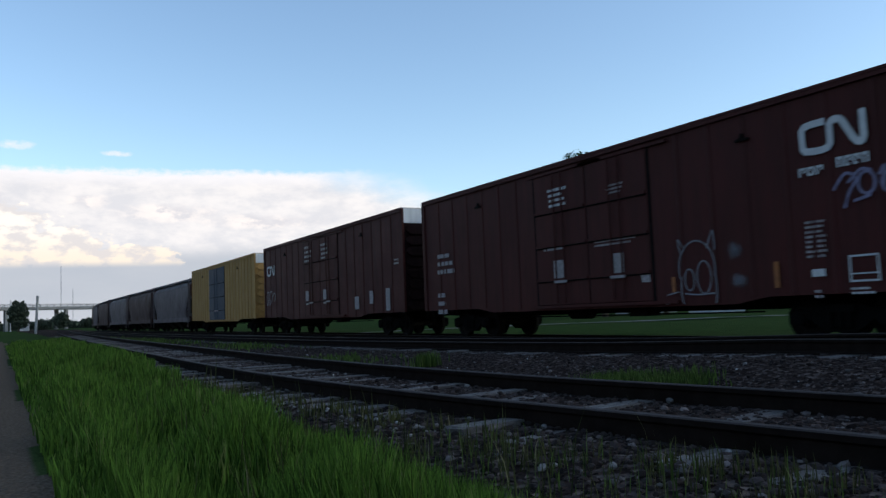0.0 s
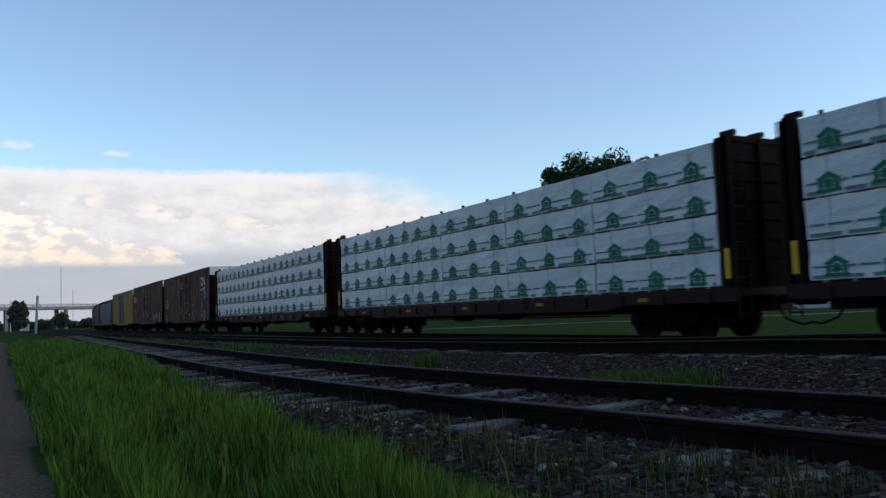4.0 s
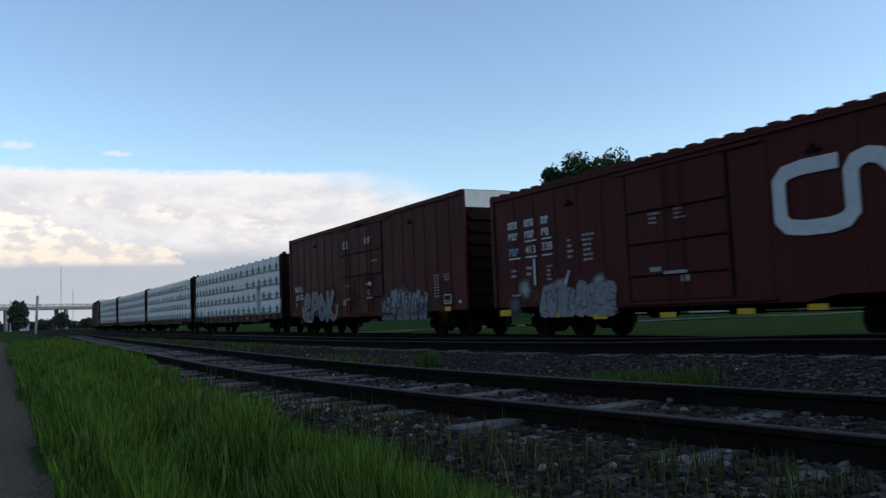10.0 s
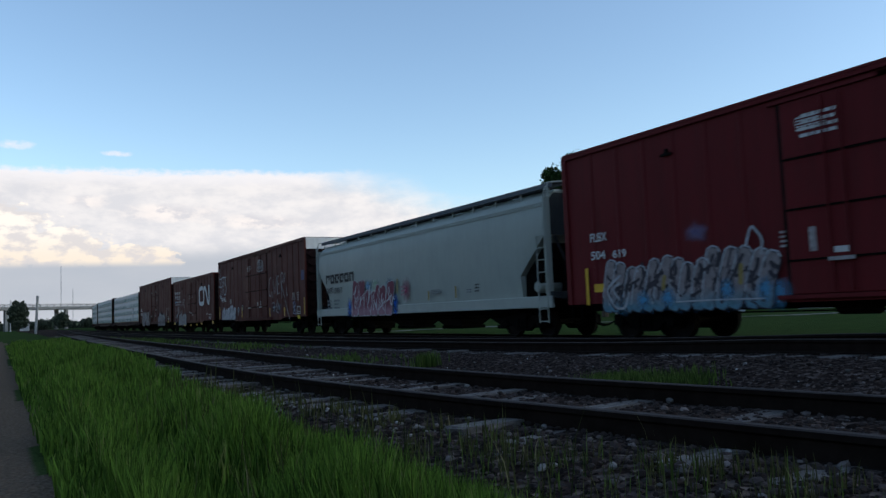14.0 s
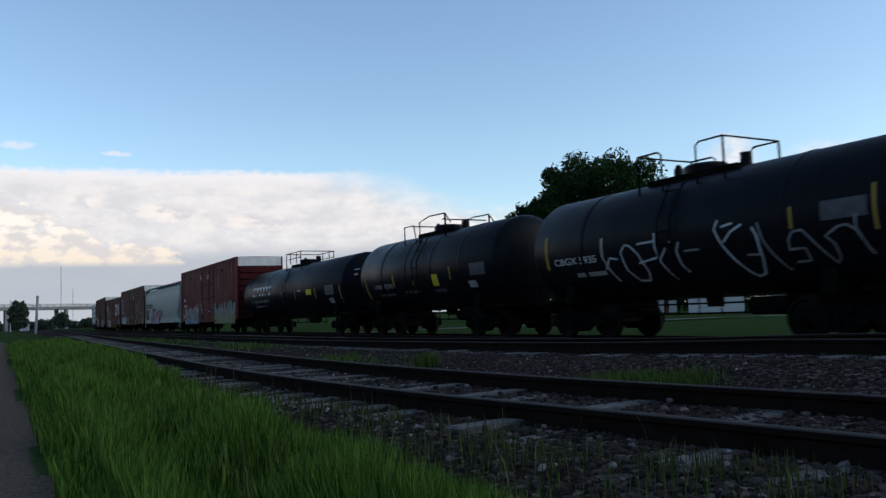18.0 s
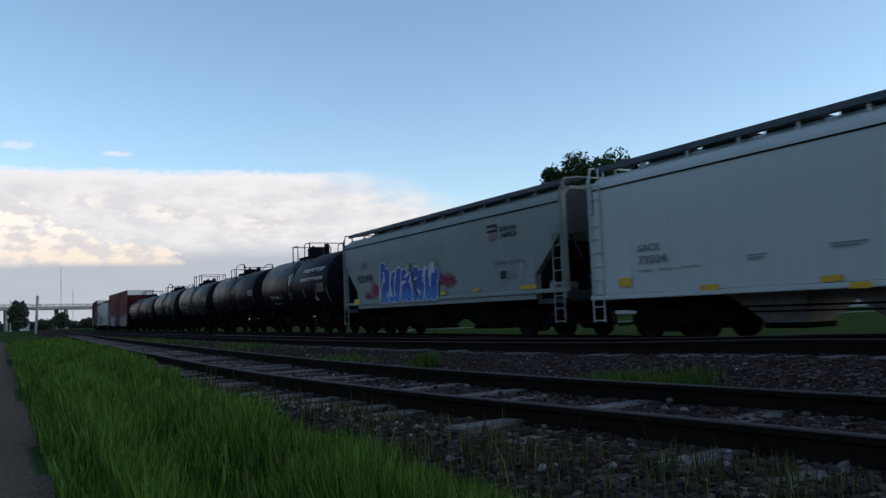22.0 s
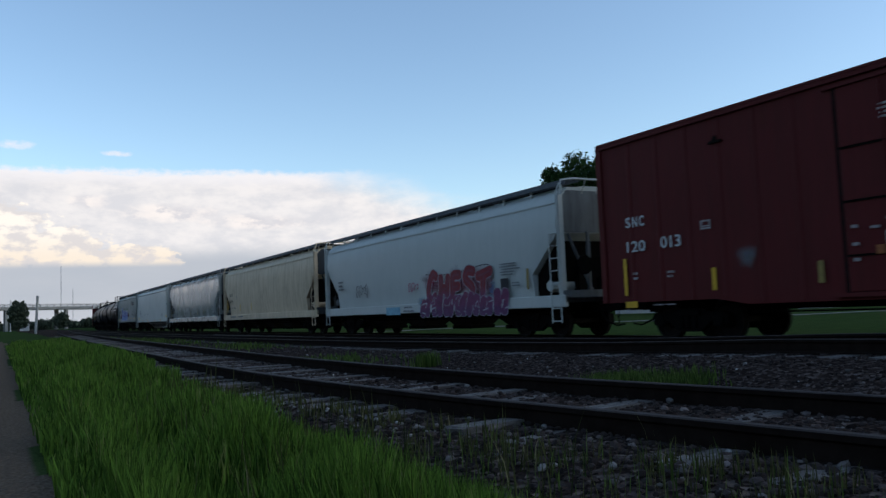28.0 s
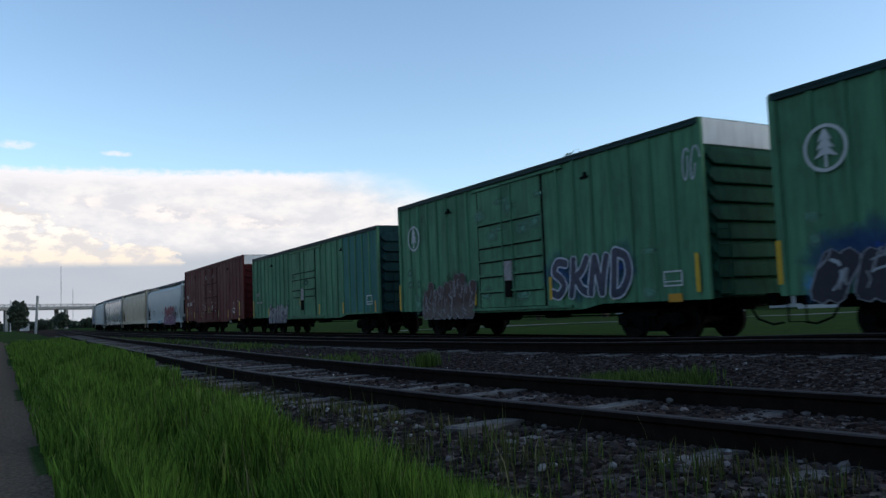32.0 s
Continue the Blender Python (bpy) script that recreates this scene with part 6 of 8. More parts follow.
# a shield with pale stripes, the slogan beside it, test panel, worn patches
s_up.plate(12.18, 3.46, 0.56, 0.09, STENCIL_BLACK)
s_up.plate(12.18, 3.31, 0.56, 0.07, STENCIL_BLACK)
s_up.plate(12.22, 3.385, 0.48, 0.07, SP_GREY)
for k in range(5):
    s_up.plate(12.22 + 0.1 * k, 3.02 + 0.012 * abs(k - 2), 0.05, 0.27, SP_PINKISH)
s_up.word("BUILDING", 12.94, 3.29, 0.14, 0.86, STENCIL_BLACK, 0.004)
s_up.word("AMERICA", 12.94, 3.09, 0.14, 0.86, STENCIL_BLACK, 0.004)
s_up.bars(12.46, 2.26, 1.7, 0.13, 2, STENCIL_GREY, 223, 2)
s_up.plate(12.81, 1.77, 0.41, 0.34, STENCIL_DIM)
s_up.plate(12.85, 1.81, 0.33, 0.26, STENCIL_BLACK, proud=0.009)
for k, (u, z, ru, rz) in enumerate(((14.0, 2.18, 0.26, 0.2), (14.5, 1.95, 0.34, 0.24), (13.9, 1.8, 0.3, 0.2))):
    haze_patch(s_up, u, z, ru, rz, MIST_PALE, 90 + k)
s_up.bars(13.42, 1.80, 0.5, 0.18, 2, STENCIL_GREY, 225, 1)
s_up.plate(1.25, 1.34, 0.6, 0.22, REFLECT)
s_up.plate(8.98, 1.47, 0.38, 0.13, REFLECT)
s_up.plate(11.24, 1.50, 0.38, 0.11, REFLECT)
s_up.plate(13.88, 1.45, 0.82, 0.12, REFLECT)
s_ga.word('GACX', 1.85, 2.15, 0.16, 0.75, STENCIL_GREY, 0.004)
s_ga.word('73504', 1.86, 1.85, 0.19, 0.93, STENCIL_GREY, 0.004)
s_ga.bars(1.84, 1.66, 2.02, 0.05, 1, STENCIL_GREY, 232, 3)
s_ga.bars(5.01, 1.71, 0.68, 0.12, 2, STENCIL_GREY, 233, 1)
s_ga.bars(6.89, 1.78, 0.92, 0.12, 2, STENCIL_GREY, 234, 1)
s_ga.plate(1.11, 1.33, 0.47, 0.21, REFLECT)
s_ga.plate(3.75, 1.12, 0.49, 0.13, REFLECT)
s_ga.plate(6.68, 1.16, 0.45, 0.12, REFLECT)
s_ga.frame_box(15.26, 1.54, 0.39, 0.23, STENCIL_BLACK)
s_ga.plate(17.36, 1.42, 0.47, 0.19, REFLECT)
s_ga.plate(14.39, 1.09, 0.44, 0.14, REFLECT)
s_ga.plate(10.89, 1.05, 0.45, 0.11, REFLECT)
s_ga.plate(7.26, 1.01, 0.42, 0.12, REFLECT)
s_ga.plate(17.7, 2.55, 0.38, 0.12, STENCIL_BLACK)
s_ut.bars(1.91, 1.27, 1.02, 0.17, 1, STENCIL_GREY, 245, 1)
s_ut.plate(9.46, 1.35, 0.09, 0.27, SP_OCHRE)
s_ut.plate(11.95, 1.37, 0.11, 0.4, SP_OCHRE)
s_ut.plate(14.2, 1.44, 0.09, 0.31, SP_OCHRE)
s_ut.frame_box(16.9, 1.47, 0.4, 0.28)
s_ac.word('ACFX', 1.73, 2.44, 0.18, 0.71, STENCIL_BLACK, 0.004)
s_ac.word('36723', 1.71, 1.99, 0.2, 0.85, STENCIL_BLACK, 0.004)
s_ac.bars(1.73, 1.59, 1.56, 0.14, 2, STENCIL_GREY, 252, 3)
s_ac.bars(1.87, 0.99, 3.66, 0.18, 1, STENCIL_GREY, 253, 2)
s_ac.bars(3.38, 2.18, 0.25, 0.28, 3, STENCIL_GREY, 254, 1)
s_ac.reflector(1.12, 1.41, 0.86, 0.22)
s_ac.reflector(4.32, 1.42, 0.44, 0.16)
s_ac.reflector(6.86, 1.47, 0.41, 0.14)
s_we.bars(1.75, 1.97, 0.76, 0.49, 3, STENCIL_GREY, 259, 1)
scrawl(s_we, 3.8, 1.57, 1.29, 0.63, SP_BLACK, 3, 4, 0.03)
scrawl(s_we, 8.8, 1.63, 0.81, 0.41, SP_PINK, 3, 3, 0.04)
s_we.bars(15.1, 1.9, 1.19, 0.41, 5, STENCIL_GREY, 262, 1)
s_we.plate(15.14, 1.5, 0.43, 0.33, STENCIL_BLACK)
s_we.bars(15.73, 1.55, 0.48, 0.16, 2, STENCIL_GREY, 264, 1)
s_we.plate(6.79, 0.83, 1.26, 0.3, SP_LBLUE)
s_we.bars(8.32, 0.89, 0.99, 0.28, 2, STENCIL_GREY, 266, 1)
s_we.plate(16.52, 1.44, 0.11, 0.61, SP_OCHRE)
for k, letter in enumerate('SNC'):
    s_sn.word(letter, 0.93 + 0.235 * k, 2.77, 0.25, 0.17, STENCIL, 0.006)
s_sn.word('120', 0.93, 2.16, 0.27, 0.64, STENCIL, 0.004)
s_sn.word('013', 2.07, 2.17, 0.28, 0.63, STENCIL, 0.004)
s_sn.reflector(0.77, 1.1, 0.91, 0.18)
s_sn.reflector(3.54, 1.12, 0.49, 0.20)
s_sn.plate(0.79, 0.8, 0.4, 0.15, REFLECT)
s_sn.bars(1.09, 1.45, 0.25, 0.23, 2, STENCIL_DIM, 274, 1)
s_sn.bars(2.22, 1.45, 0.26, 0.2, 2, STENCIL_DIM, 275, 1)
s_sn.frame_box(3.31, 2.47, 0.27, 0.2, STENCIL_DIM)
s_sn.bars(1.7, 0.82, 0.81, 0.06, 1, STENCIL_DIM, 277, 2)
s_sn.bars(7.48, 3.97, 0.62, 0.31, 4, STENCIL, 278, 1)
s_sn.bars(9.62, 3.97, 0.66, 0.27, 4, STENCIL, 279, 1)
s_sn.plate(11.42, 1.12, 0.17, 0.5, SP_OCHRE, 'reflector')
s_sn.reflector(14.16, 1.08, 0.47, 0.18)
s_sn.reflector(17.1, 1.16, 0.91, 0.15)
s_sn.plate(6.10, 1.15, 0.12, 0.42, SP_OCHRE, 'reflector')
s_sn.plate(8.52, 1.48, 0.12, 0.42, SP_OCHRE, 'reflector', proud=0.05)
s_sn.plate(9.06, 1.46, 0.13, 0.42, SP_OCHRE, 'reflector', proud=0.05)
s_sn.frame_box(15.47, 1.37, 0.48, 0.3)
s_sn.plate(16.82, 0.83, 0.38, 0.18, REFLECT)
s_sn.bars(15.59, 1.74, 0.24, 0.44, 5, STENCIL_DIM, 287, 1)
s_sn.bars(16.67, 2.03, 0.31, 0.14, 2, STENCIL_DIM, 288, 1)
s_sn.bars(14.54, 0.72, 0.74, 0.14, 2, STENCIL, 289, 1)
# placards, seals and worn marks on the two doors
for u in (7.50, 9.78):
    s_sn.plate(u, 1.76, 0.16, 0.24, STENCIL, proud=0.05)
    s_sn.plate(u + 0.06, 1.62, 0.10, 0.07, STENCIL_DIM, proud=0.05)
    s_sn.plate(u - 0.20, 1.60, 0.15, 0.16, SP_ORANGE, proud=0.05)
    for du, dz in ((0.02, 2.20), (0.30, 2.20), (0.33, 2.12)):
        s_sn.plate(u + du, dz, 0.10, 0.05, STENCIL_DIM, proud=0.05)
s_sn.plate(7.22, 2.06, 0.17, 0.05, STENCIL_DIM, proud=0.05)
s_sn.plate(9.54, 2.12, 0.15, 0.12, STENCIL_DIM, proud=0.05)
for z in (2.10, 1.78, 1.50):
    s_sn.plate(6.86, z, 0.12, 0.06, STENCIL_DIM, proud=0.05)
    s_sn.plate(10.70, z + 0.05, 0.22, 0.04 + 0.06 * (z < 1.6), STENCIL_DIM, proud=0.05)
s_sn.plate(9.10, 2.98, 0.15, 0.11, STENCIL_DIM, proud=0.05)
s_sn.bars(10.2, 2.60, 0.36, 0.13, 2, STENCIL_DIM, 281, 1)
haze_patch(s_sn, 4.5, 1.8, 0.32, 0.34, MIST_GREY, 44)
s_g1.word('VBT', 0.75, 2.2, 0.22, 0.63, STENCIL_DIM, 0.004)
s_g1.bars(0.84, 1.74, 1.17, 0.21, 1, STENCIL_DIM, 295, 2)
s_g1.reflector(0.08, 1.04, 0.94, 0.24)
s_g1.reflector(3.16, 1.02, 0.47, 0.24)
s_g1.reflector(6.33, 1.08, 0.47, 0.17)
s_g1.reflector(8.64, 1.42, 0.47, 0.18)
haze_patch(s_g1, 6.78, 1.65, 0.35, 0.25, MIST_FADED, 201, 0.006)
haze_patch(s_g1, 9.62, 2.63, 0.51, 0.22, MIST_FADED, 202, 0.006)
haze_patch(s_g1, 9.06, 2.12, 0.29, 0.26, MIST_FADED, 203, 0.006)
haze_patch(s_g1, 7.70, 3.00, 0.21, 0.14, MIST_FADED, 204, 0.006)
s_g1.reflector(11.4, 0.99, 0.49, 0.30)
s_g1.reflector(14.44, 0.98, 0.49, 0.25)
s_g1.frame_box(17.14, 1.31, 0.55, 0.39)
s_g1.reflector(17.96, 1.0, 0.45, 0.14)
s_g2.reflector(-0.11, 0.98, 0.99, 0.34)
s_g2.reflector(2.9, 0.89, 0.53, 0.25)
s_g2.reflector(5.4, 1.05, 0.52, 0.24)
s_g2.reflector(9.45, 1.1, 0.64, 0.18)
s_g2.reflector(12.04, 1.02, 0.57, 0.19)
s_g2.reflector(14.83, 1.1, 0.87, 0.18)
haze_patch(s_g2, 7.20, 4.23, 0.69, 0.16, MIST_FADED, 205, 0.006)
haze_patch(s_g2, 8.28, 3.27, 0.49, 0.28, MIST_FADED, 206, 0.006)
haze_patch(s_g2, 9.09, 4.17, 0.39, 0.15, MIST_FADED, 207, 0.006)
haze_patch(s_g2, 7.10, 3.38, 0.57, 0.12, MIST_FADED, 208, 0.006)
haze_patch(s_g2, 8.03, 1.27, 0.66, 0.26, MIST_FADED, 209, 0.006)
haze_patch(s_g2, 7.60, 1.90, 0.35, 0.58, MIST_FADED, 210, 0.006)
haze_patch(s_g2, 13.44, 2.15, 0.36, 0.10, MIST_FADED, 211, 0.006)
haze_patch(s_g2, 13.35, 1.12, 0.36, 0.24, MIST_FADED, 212, 0.006)
scrawl(s_g2, 14.63, 3.52, 0.51, 0.94, SP_WHITE, 3, 2, 0.04)
s_g2.frame_box(13.85, 1.26, 0.58, 0.36)
s_g2.plate(13.97, 0.9, 0.42, 0.19, SIGN_ORANGE)
haze_patch(s_g2, 0.84, 2.38, 0.28, 0.20, MIST_FADED, 213, 0.006)
haze_patch(s_g2, 0.86, 1.94, 0.30, 0.22, MIST_FADED, 214, 0.006)
haze_patch(s_g2, 1.55, 1.93, 0.20, 0.23, MIST_FADED, 215, 0.006)
haze_patch(s_g2, 1.43, 1.21, 0.38, 0.49, MIST_FADED, 216, 0.006)
s_g3.reflector(-0.08, 1.16, 0.87, 0.17)
haze_patch(s_g3, 0.76, 2.42, 0.27, 0.17, MIST_FADED, 217, 0.006)
haze_patch(s_g3, 0.79, 1.96, 0.25, 0.19, MIST_FADED, 218, 0.006)
shell_bars(s_t1.car, 8.65, 1.5, 2.32, 2.47, 2.24, 3.72, 0.52, STENCIL, 6, 337)
shell_word(s_t1.car, 8.65, 1.5, 2.32, 'PROX 44075', 2.57, 1.84, 0.15, 3.06, STENCIL_DIM, 0.003)
shell_word(s_t1.car, 8.65, 1.5, 2.32, '=', 2.55, 1.55, 0.14, 2.04, STENCIL_DIM, 0.003)
on_shell(s_t1.car, 8.65, 1.5, 2.32, 12.02, 2.0, 0.79, 0.28, SIGN_YELLOW, 'panel_mark')
on_shell(s_t1.car, 8.65, 1.5, 2.32, 14.68, 1.9, 1.14, 0.46, PANEL_GREY, 'panel_mark')
on_shell(s_t1.car, 8.65, 1.5, 2.32, 15.01, 1.51, 0.54, 0.24, STENCIL_DIM, 'panel_mark')
on_shell(s_t1.car, 8.65, 1.5, 2.32, 8.02, 1.79, 0.14, 0.51, REFLECT_DULL)
on_shell(s_t1.car, 8.65, 1.5, 2.32, 10.23, 1.8, 0.12, 0.48, REFLECT_DULL)
on_shell(s_t1.car, 8.65, 1.5, 2.32, 13.27, 1.79, 0.12, 0.49, REFLECT_DULL)
on_shell(s_t1.car, 8.65, 1.5, 2.32, 16.54, 1.51, 0.10, 0.76, REFLECT_DULL)
on_shell(s_t1.car, 8.65, 1.5, 2.32, 18.16, 2.88, 0.64, 0.03, STENCIL, 'panel_mark')
on_shell(s_t1.car, 8.65, 1.5, 2.32, 18.35, 2.63, 0.4, 0.08, STENCIL_DIM, 'panel_mark')
on_shell(s_t1.car, 8.65, 1.5, 2.32, 10.7, 2.22, 0.57, 0.08, STENCIL_DIM, 'panel_mark')
shell_word(s_t2.car, 5.65, 1.5, 2.44, 'VTGX 17243', 1.74, 1.9, 0.17, 1.69, STENCIL_DIM, 0.003)
on_shell(s_t2.car, 5.65, 1.5, 2.44, 3.56, 1.93, 0.11, 0.47, REFLECT_DULL)
on_shell(s_t2.car, 5.65, 1.5, 2.44, 5.23, 1.92, 0.08, 0.46, REFLECT_DULL)
on_shell(s_t2.car, 5.65, 1.5, 2.44, 8.09, 1.99, 0.08, 0.44, REFLECT_DULL)
on_shell(s_t2.car, 5.65, 1.5, 2.44, 6.8, 1.82, 0.42, 0.42, SIGN_YELLOW, 'panel_mark')
on_shell(s_t2.car, 5.65, 1.5, 2.44, 9.47, 2.05, 0.93, 0.4, PANEL_GREY, 'panel_mark')
on_shell(s_t2.car, 5.65, 1.5, 2.44, 9.22, 1.66, 0.47, 0.22, STENCIL_DIM, 'panel_mark')
on_shell(s_t2.car, 5.65, 1.5, 2.44, 0.9, 1.51, 0.12, 0.85, REFLECT_DULL)
on_shell(s_t2.car, 5.65, 1.5, 2.44, 4.33, 1.63, 1.19, 0.11, PANEL_GREY, 'panel_mark')
on_shell(s_t2.car, 5.65, 1.5, 2.44, 6.6, 1.6, 0.96, 0.11, PANEL_GREY, 'panel_mark')
on_shell(s_t2.car, 5.65, 1.5, 2.44, 2.0, 1.6, 1.41, 0.09, PANEL_GREY, 'panel_mark')
shell_word(s_t3.car, 5.65, 1.5, 2.46, 'CBGX 5935', 1.33, 2.02, 0.19, 1.76, STENCIL, 0.003)
on_shell(s_t3.car, 5.65, 1.5, 2.46, 0.95, 1.94, 0.12, 0.93, REFLECT_DULL)
on_shell(s_t3.car, 5.65, 1.5, 2.46, 3.31, 2.13, 0.10, 0.48, REFLECT_DULL)
on_shell(s_t3.car, 5.65, 1.5, 2.46, 8.94, 2.24, 0.07, 0.44, REFLECT_DULL)
on_shell(s_t3.car, 5.65, 1.5, 2.46, 10.67, 2.05, 0.07, 0.84, REFLECT_DULL)
on_shell(s_t3.car, 5.65, 1.5, 2.46, 9.63, 2.32, 0.94, 0.37, PANEL_GREY, 'panel_mark')
on_shell(s_t3.car, 5.65, 1.5, 2.46, 2.12, 1.67, 1.2, 0.11, STENCIL_DIM, 'panel_mark')
shell_bars(s_t4.car, 5.65, 1.52, 2.5, 1.16, 2.25, 1.53, 0.2, STENCIL_DIM, 4, 368)
on_shell(s_t4.car, 5.65, 1.52, 2.5, 3.14, 2.01, 0.09, 0.46, REFLECT_DULL)
on_shell(s_t4.car, 5.65, 1.52, 2.5, 4.79, 2.04, 0.09, 0.44, REFLECT_DULL)
on_shell(s_t4.car, 5.65, 1.52, 2.5, 7.12, 2.13, 0.07, 0.39, REFLECT_DULL)
on_shell(s_t4.car, 5.65, 1.52, 2.5, 8.84, 2.1, 0.07, 0.39, REFLECT_DULL)
on_shell(s_t4.car, 5.65, 1.52, 2.5, 10.77, 1.92, 0.06, 0.82, REFLECT_DULL)
on_shell(s_t4.car, 5.65, 1.52, 2.5, 9.75, 2.33, 0.98, 0.37, PANEL_GREY, 'panel_mark')
on_shell(s_t4.car, 5.65, 1.52, 2.5, 1.26, 1.87, 1.56, 0.05, PANEL_GREY, 'panel_mark')
on_shell(s_t4.car, 5.65, 1.52, 2.5, 4.12, 1.69, 1.21, 0.09, PANEL_GREY, 'panel_mark')
on_shell(s_t4.car, 5.65, 1.52, 2.5, 6.8, 1.65, 0.64, 0.15, PANEL_GREY, 'panel_mark')
on_shell(s_t4.car, 5.65, 1.52, 2.5, 9.39, 1.79, 0.44, 0.07, PANEL_GREY, 'panel_mark')
shell_word(s_t5.car, 5.75, 1.6, 2.52, 'CCLX 2166', 2.04, 1.96, 0.17, 1.48, STENCIL, 0.003)
shell_disc(s_t5.car, 5.75, 1.6, 2.52, 5.57, 2.94, 0.35, STENCIL)
shell_bars(s_t5.car, 5.75, 1.6, 2.52, 7.55, 3.12, 3.06, 0.17, STENCIL, 9, 381)
shell_bars(s_t5.car, 5.75, 1.6, 2.52, 7.37, 2.7, 3.16, 0.13, STENCIL, 12, 382)
on_shell(s_t5.car, 5.75, 1.6, 2.52, 3.83, 1.86, 0.10, 0.4, REFLECT_DULL)
on_shell(s_t5.car, 5.75, 1.6, 2.52, 7.67, 1.89, 0.10, 0.42, REFLECT_DULL)
on_shell(s_t5.car, 5.75, 1.6, 2.52, 9.4, 1.91, 0.08, 0.4, REFLECT_DULL)
on_shell(s_t5.car, 5.75, 1.6, 2.52, 10.89, 1.54, 0.07, 0.79, REFLECT_DULL)
on_shell(s_t5.car, 5.75, 1.6, 2.52, 9.61, 2.07, 0.98, 0.43, PANEL_GREY, 'panel_mark')
on_shell(s_t5.car, 5.75, 1.6, 2.52, 9.05, 1.68, 0.42, 0.2, STENCIL_DIM, 'panel_mark')
shell_bars(s_t5.car, 5.75, 1.6, 2.52, 2.22, 1.65, 1.55, 0.09, STENCIL_DIM, 3, 389)
shell_bars(s_t5.car, 5.75, 1.6, 2.52, 5.37, 1.87, 0.49, 0.34, STENCIL_DIM, 2, 390)
s_gr.ribbon([(12.36, 3.22), (12.02, 3.07), (11.91, 2.63), (11.98, 2.2), (12.19, 2.13), (12.5, 2.37)], 0.05, SP_FADED, "sprayed_line")
s_gr.ribbon([(12.61, 2.05), (12.77, 3.2), (13.04, 2.3), (13.45, 3.25), (13.45, 2.14)], 0.05, SP_FADED, "sprayed_line")
s_gr.ribbon([(13.82, 3.25), (13.61, 3.18), (13.49, 2.24), (13.89, 2.29)], 0.05, SP_FADED, "sprayed_line")
s_gr.ribbon([(13.56, 2.73), (13.85, 2.83)], 0.05, SP_FADED, "sprayed_line")
s_gr.ribbon([(14.19, 3.32), (14.24, 2.62), (14.28, 1.95)], 0.05, SP_FADED, "sprayed_line")
s_gr.ribbon([(14.16, 3.26), (14.45, 3.39), (14.63, 3.25), (14.55, 2.97), (14.25, 2.76), (14.75, 1.99)], 0.05, SP_FADED, "sprayed_line")
s_gr.ribbon([(14.91, 3.36), (14.81, 2.94), (14.65, 2.79)], 0.05, SP_FADED, "sprayed_line")
s_gr.ribbon([(14.82, 1.89), (15.19, 1.31), (15.6, 0.75)], 0.05, SP_FADED, "sprayed_line")
s_gr.ribbon([(15.14, 2.62), (15.12, 2.11), (15.34, 2.12)], 0.05, SP_FADED, "sprayed_line")
s_gr.ribbon([(13.13, 1.4), (13.49, 1.94), (13.59, 1.58), (13.2, 1.3), (13.62, 1.18)], 0.05, SP_FADED, "sprayed_line")
s_gr.ribbon([(12.5, 1.75), (12.83, 1.78), (12.98, 1.51), (12.56, 1.51)], 0.05, SP_FADED, "sprayed_line")
s_gr.ribbon([(16.12, 1.62), (16.44, 1.73), (16.54, 1.51), (16.23, 1.44), (16.46, 1.25), (16.56, 1.07), (16.14, 1.13)], 0.05, SP_LILAC, "sprayed_line")
shell_line(s_t3.car, 5.65, 1.5, 2.46, [(3.4, 2.61), (3.34, 2.15), (3.51, 1.74), (3.67, 1.47)], 0.05, SP_WHITE)
shell_line(s_t3.car, 5.65, 1.5, 2.46, [(3.37, 1.8), (3.61, 2.08), (3.89, 2.03)], 0.05, SP_WHITE)
shell_line(s_t3.car, 5.65, 1.5, 2.46, [(4.23, 2.36), (4.05, 2.19), (4.11, 1.75), (4.36, 1.46), (4.69, 1.45), (4.81, 1.66), (4.65, 2.09), (4.4, 2.32), (4.23, 2.36)], 0.05, SP_WHITE)
shell_line(s_t3.car, 5.65, 1.5, 2.46, [(4.67, 2.34), (5.24, 2.36)], 0.05, SP_WHITE)
shell_line(s_t3.car, 5.65, 1.5, 2.46, [(5.27, 2.55), (5.24, 2.22), (5.31, 1.9), (5.44, 1.62), (5.6, 1.39)], 0.05, SP_WHITE)
shell_line(s_t3.car, 5.65, 1.5, 2.46, [(4.6, 1.88), (5.28, 1.97)], 0.05, SP_WHITE)
shell_line(s_t3.car, 5.65, 1.5, 2.46, [(5.74, 2.31), (5.44, 2.02), (5.31, 1.9)], 0.05, SP_WHITE)
shell_line(s_t3.car, 5.65, 1.5, 2.46, [(6.0, 2.26), (5.9, 2.07), (5.93, 1.76), (6.06, 1.56)], 0.05, SP_WHITE)
shell_line(s_t3.car, 5.65, 1.5, 2.46, [(7.17, 2.63), (7.07, 2.43), (7.23, 2.08), (7.45, 1.74), (7.68, 1.46), (7.82, 1.37), (8.01, 1.42), (8.15, 1.72), (8.15, 2.19), (8.05, 2.38)], 0.05, SP_WHITE)
shell_line(s_t3.car, 5.65, 1.5, 2.46, [(7.26, 2.47), (7.57, 2.52)], 0.05, SP_WHITE)
shell_line(s_t3.car, 5.65, 1.5, 2.46, [(7.28, 2.14), (7.5, 2.34), (7.81, 2.47)], 0.05, SP_WHITE)
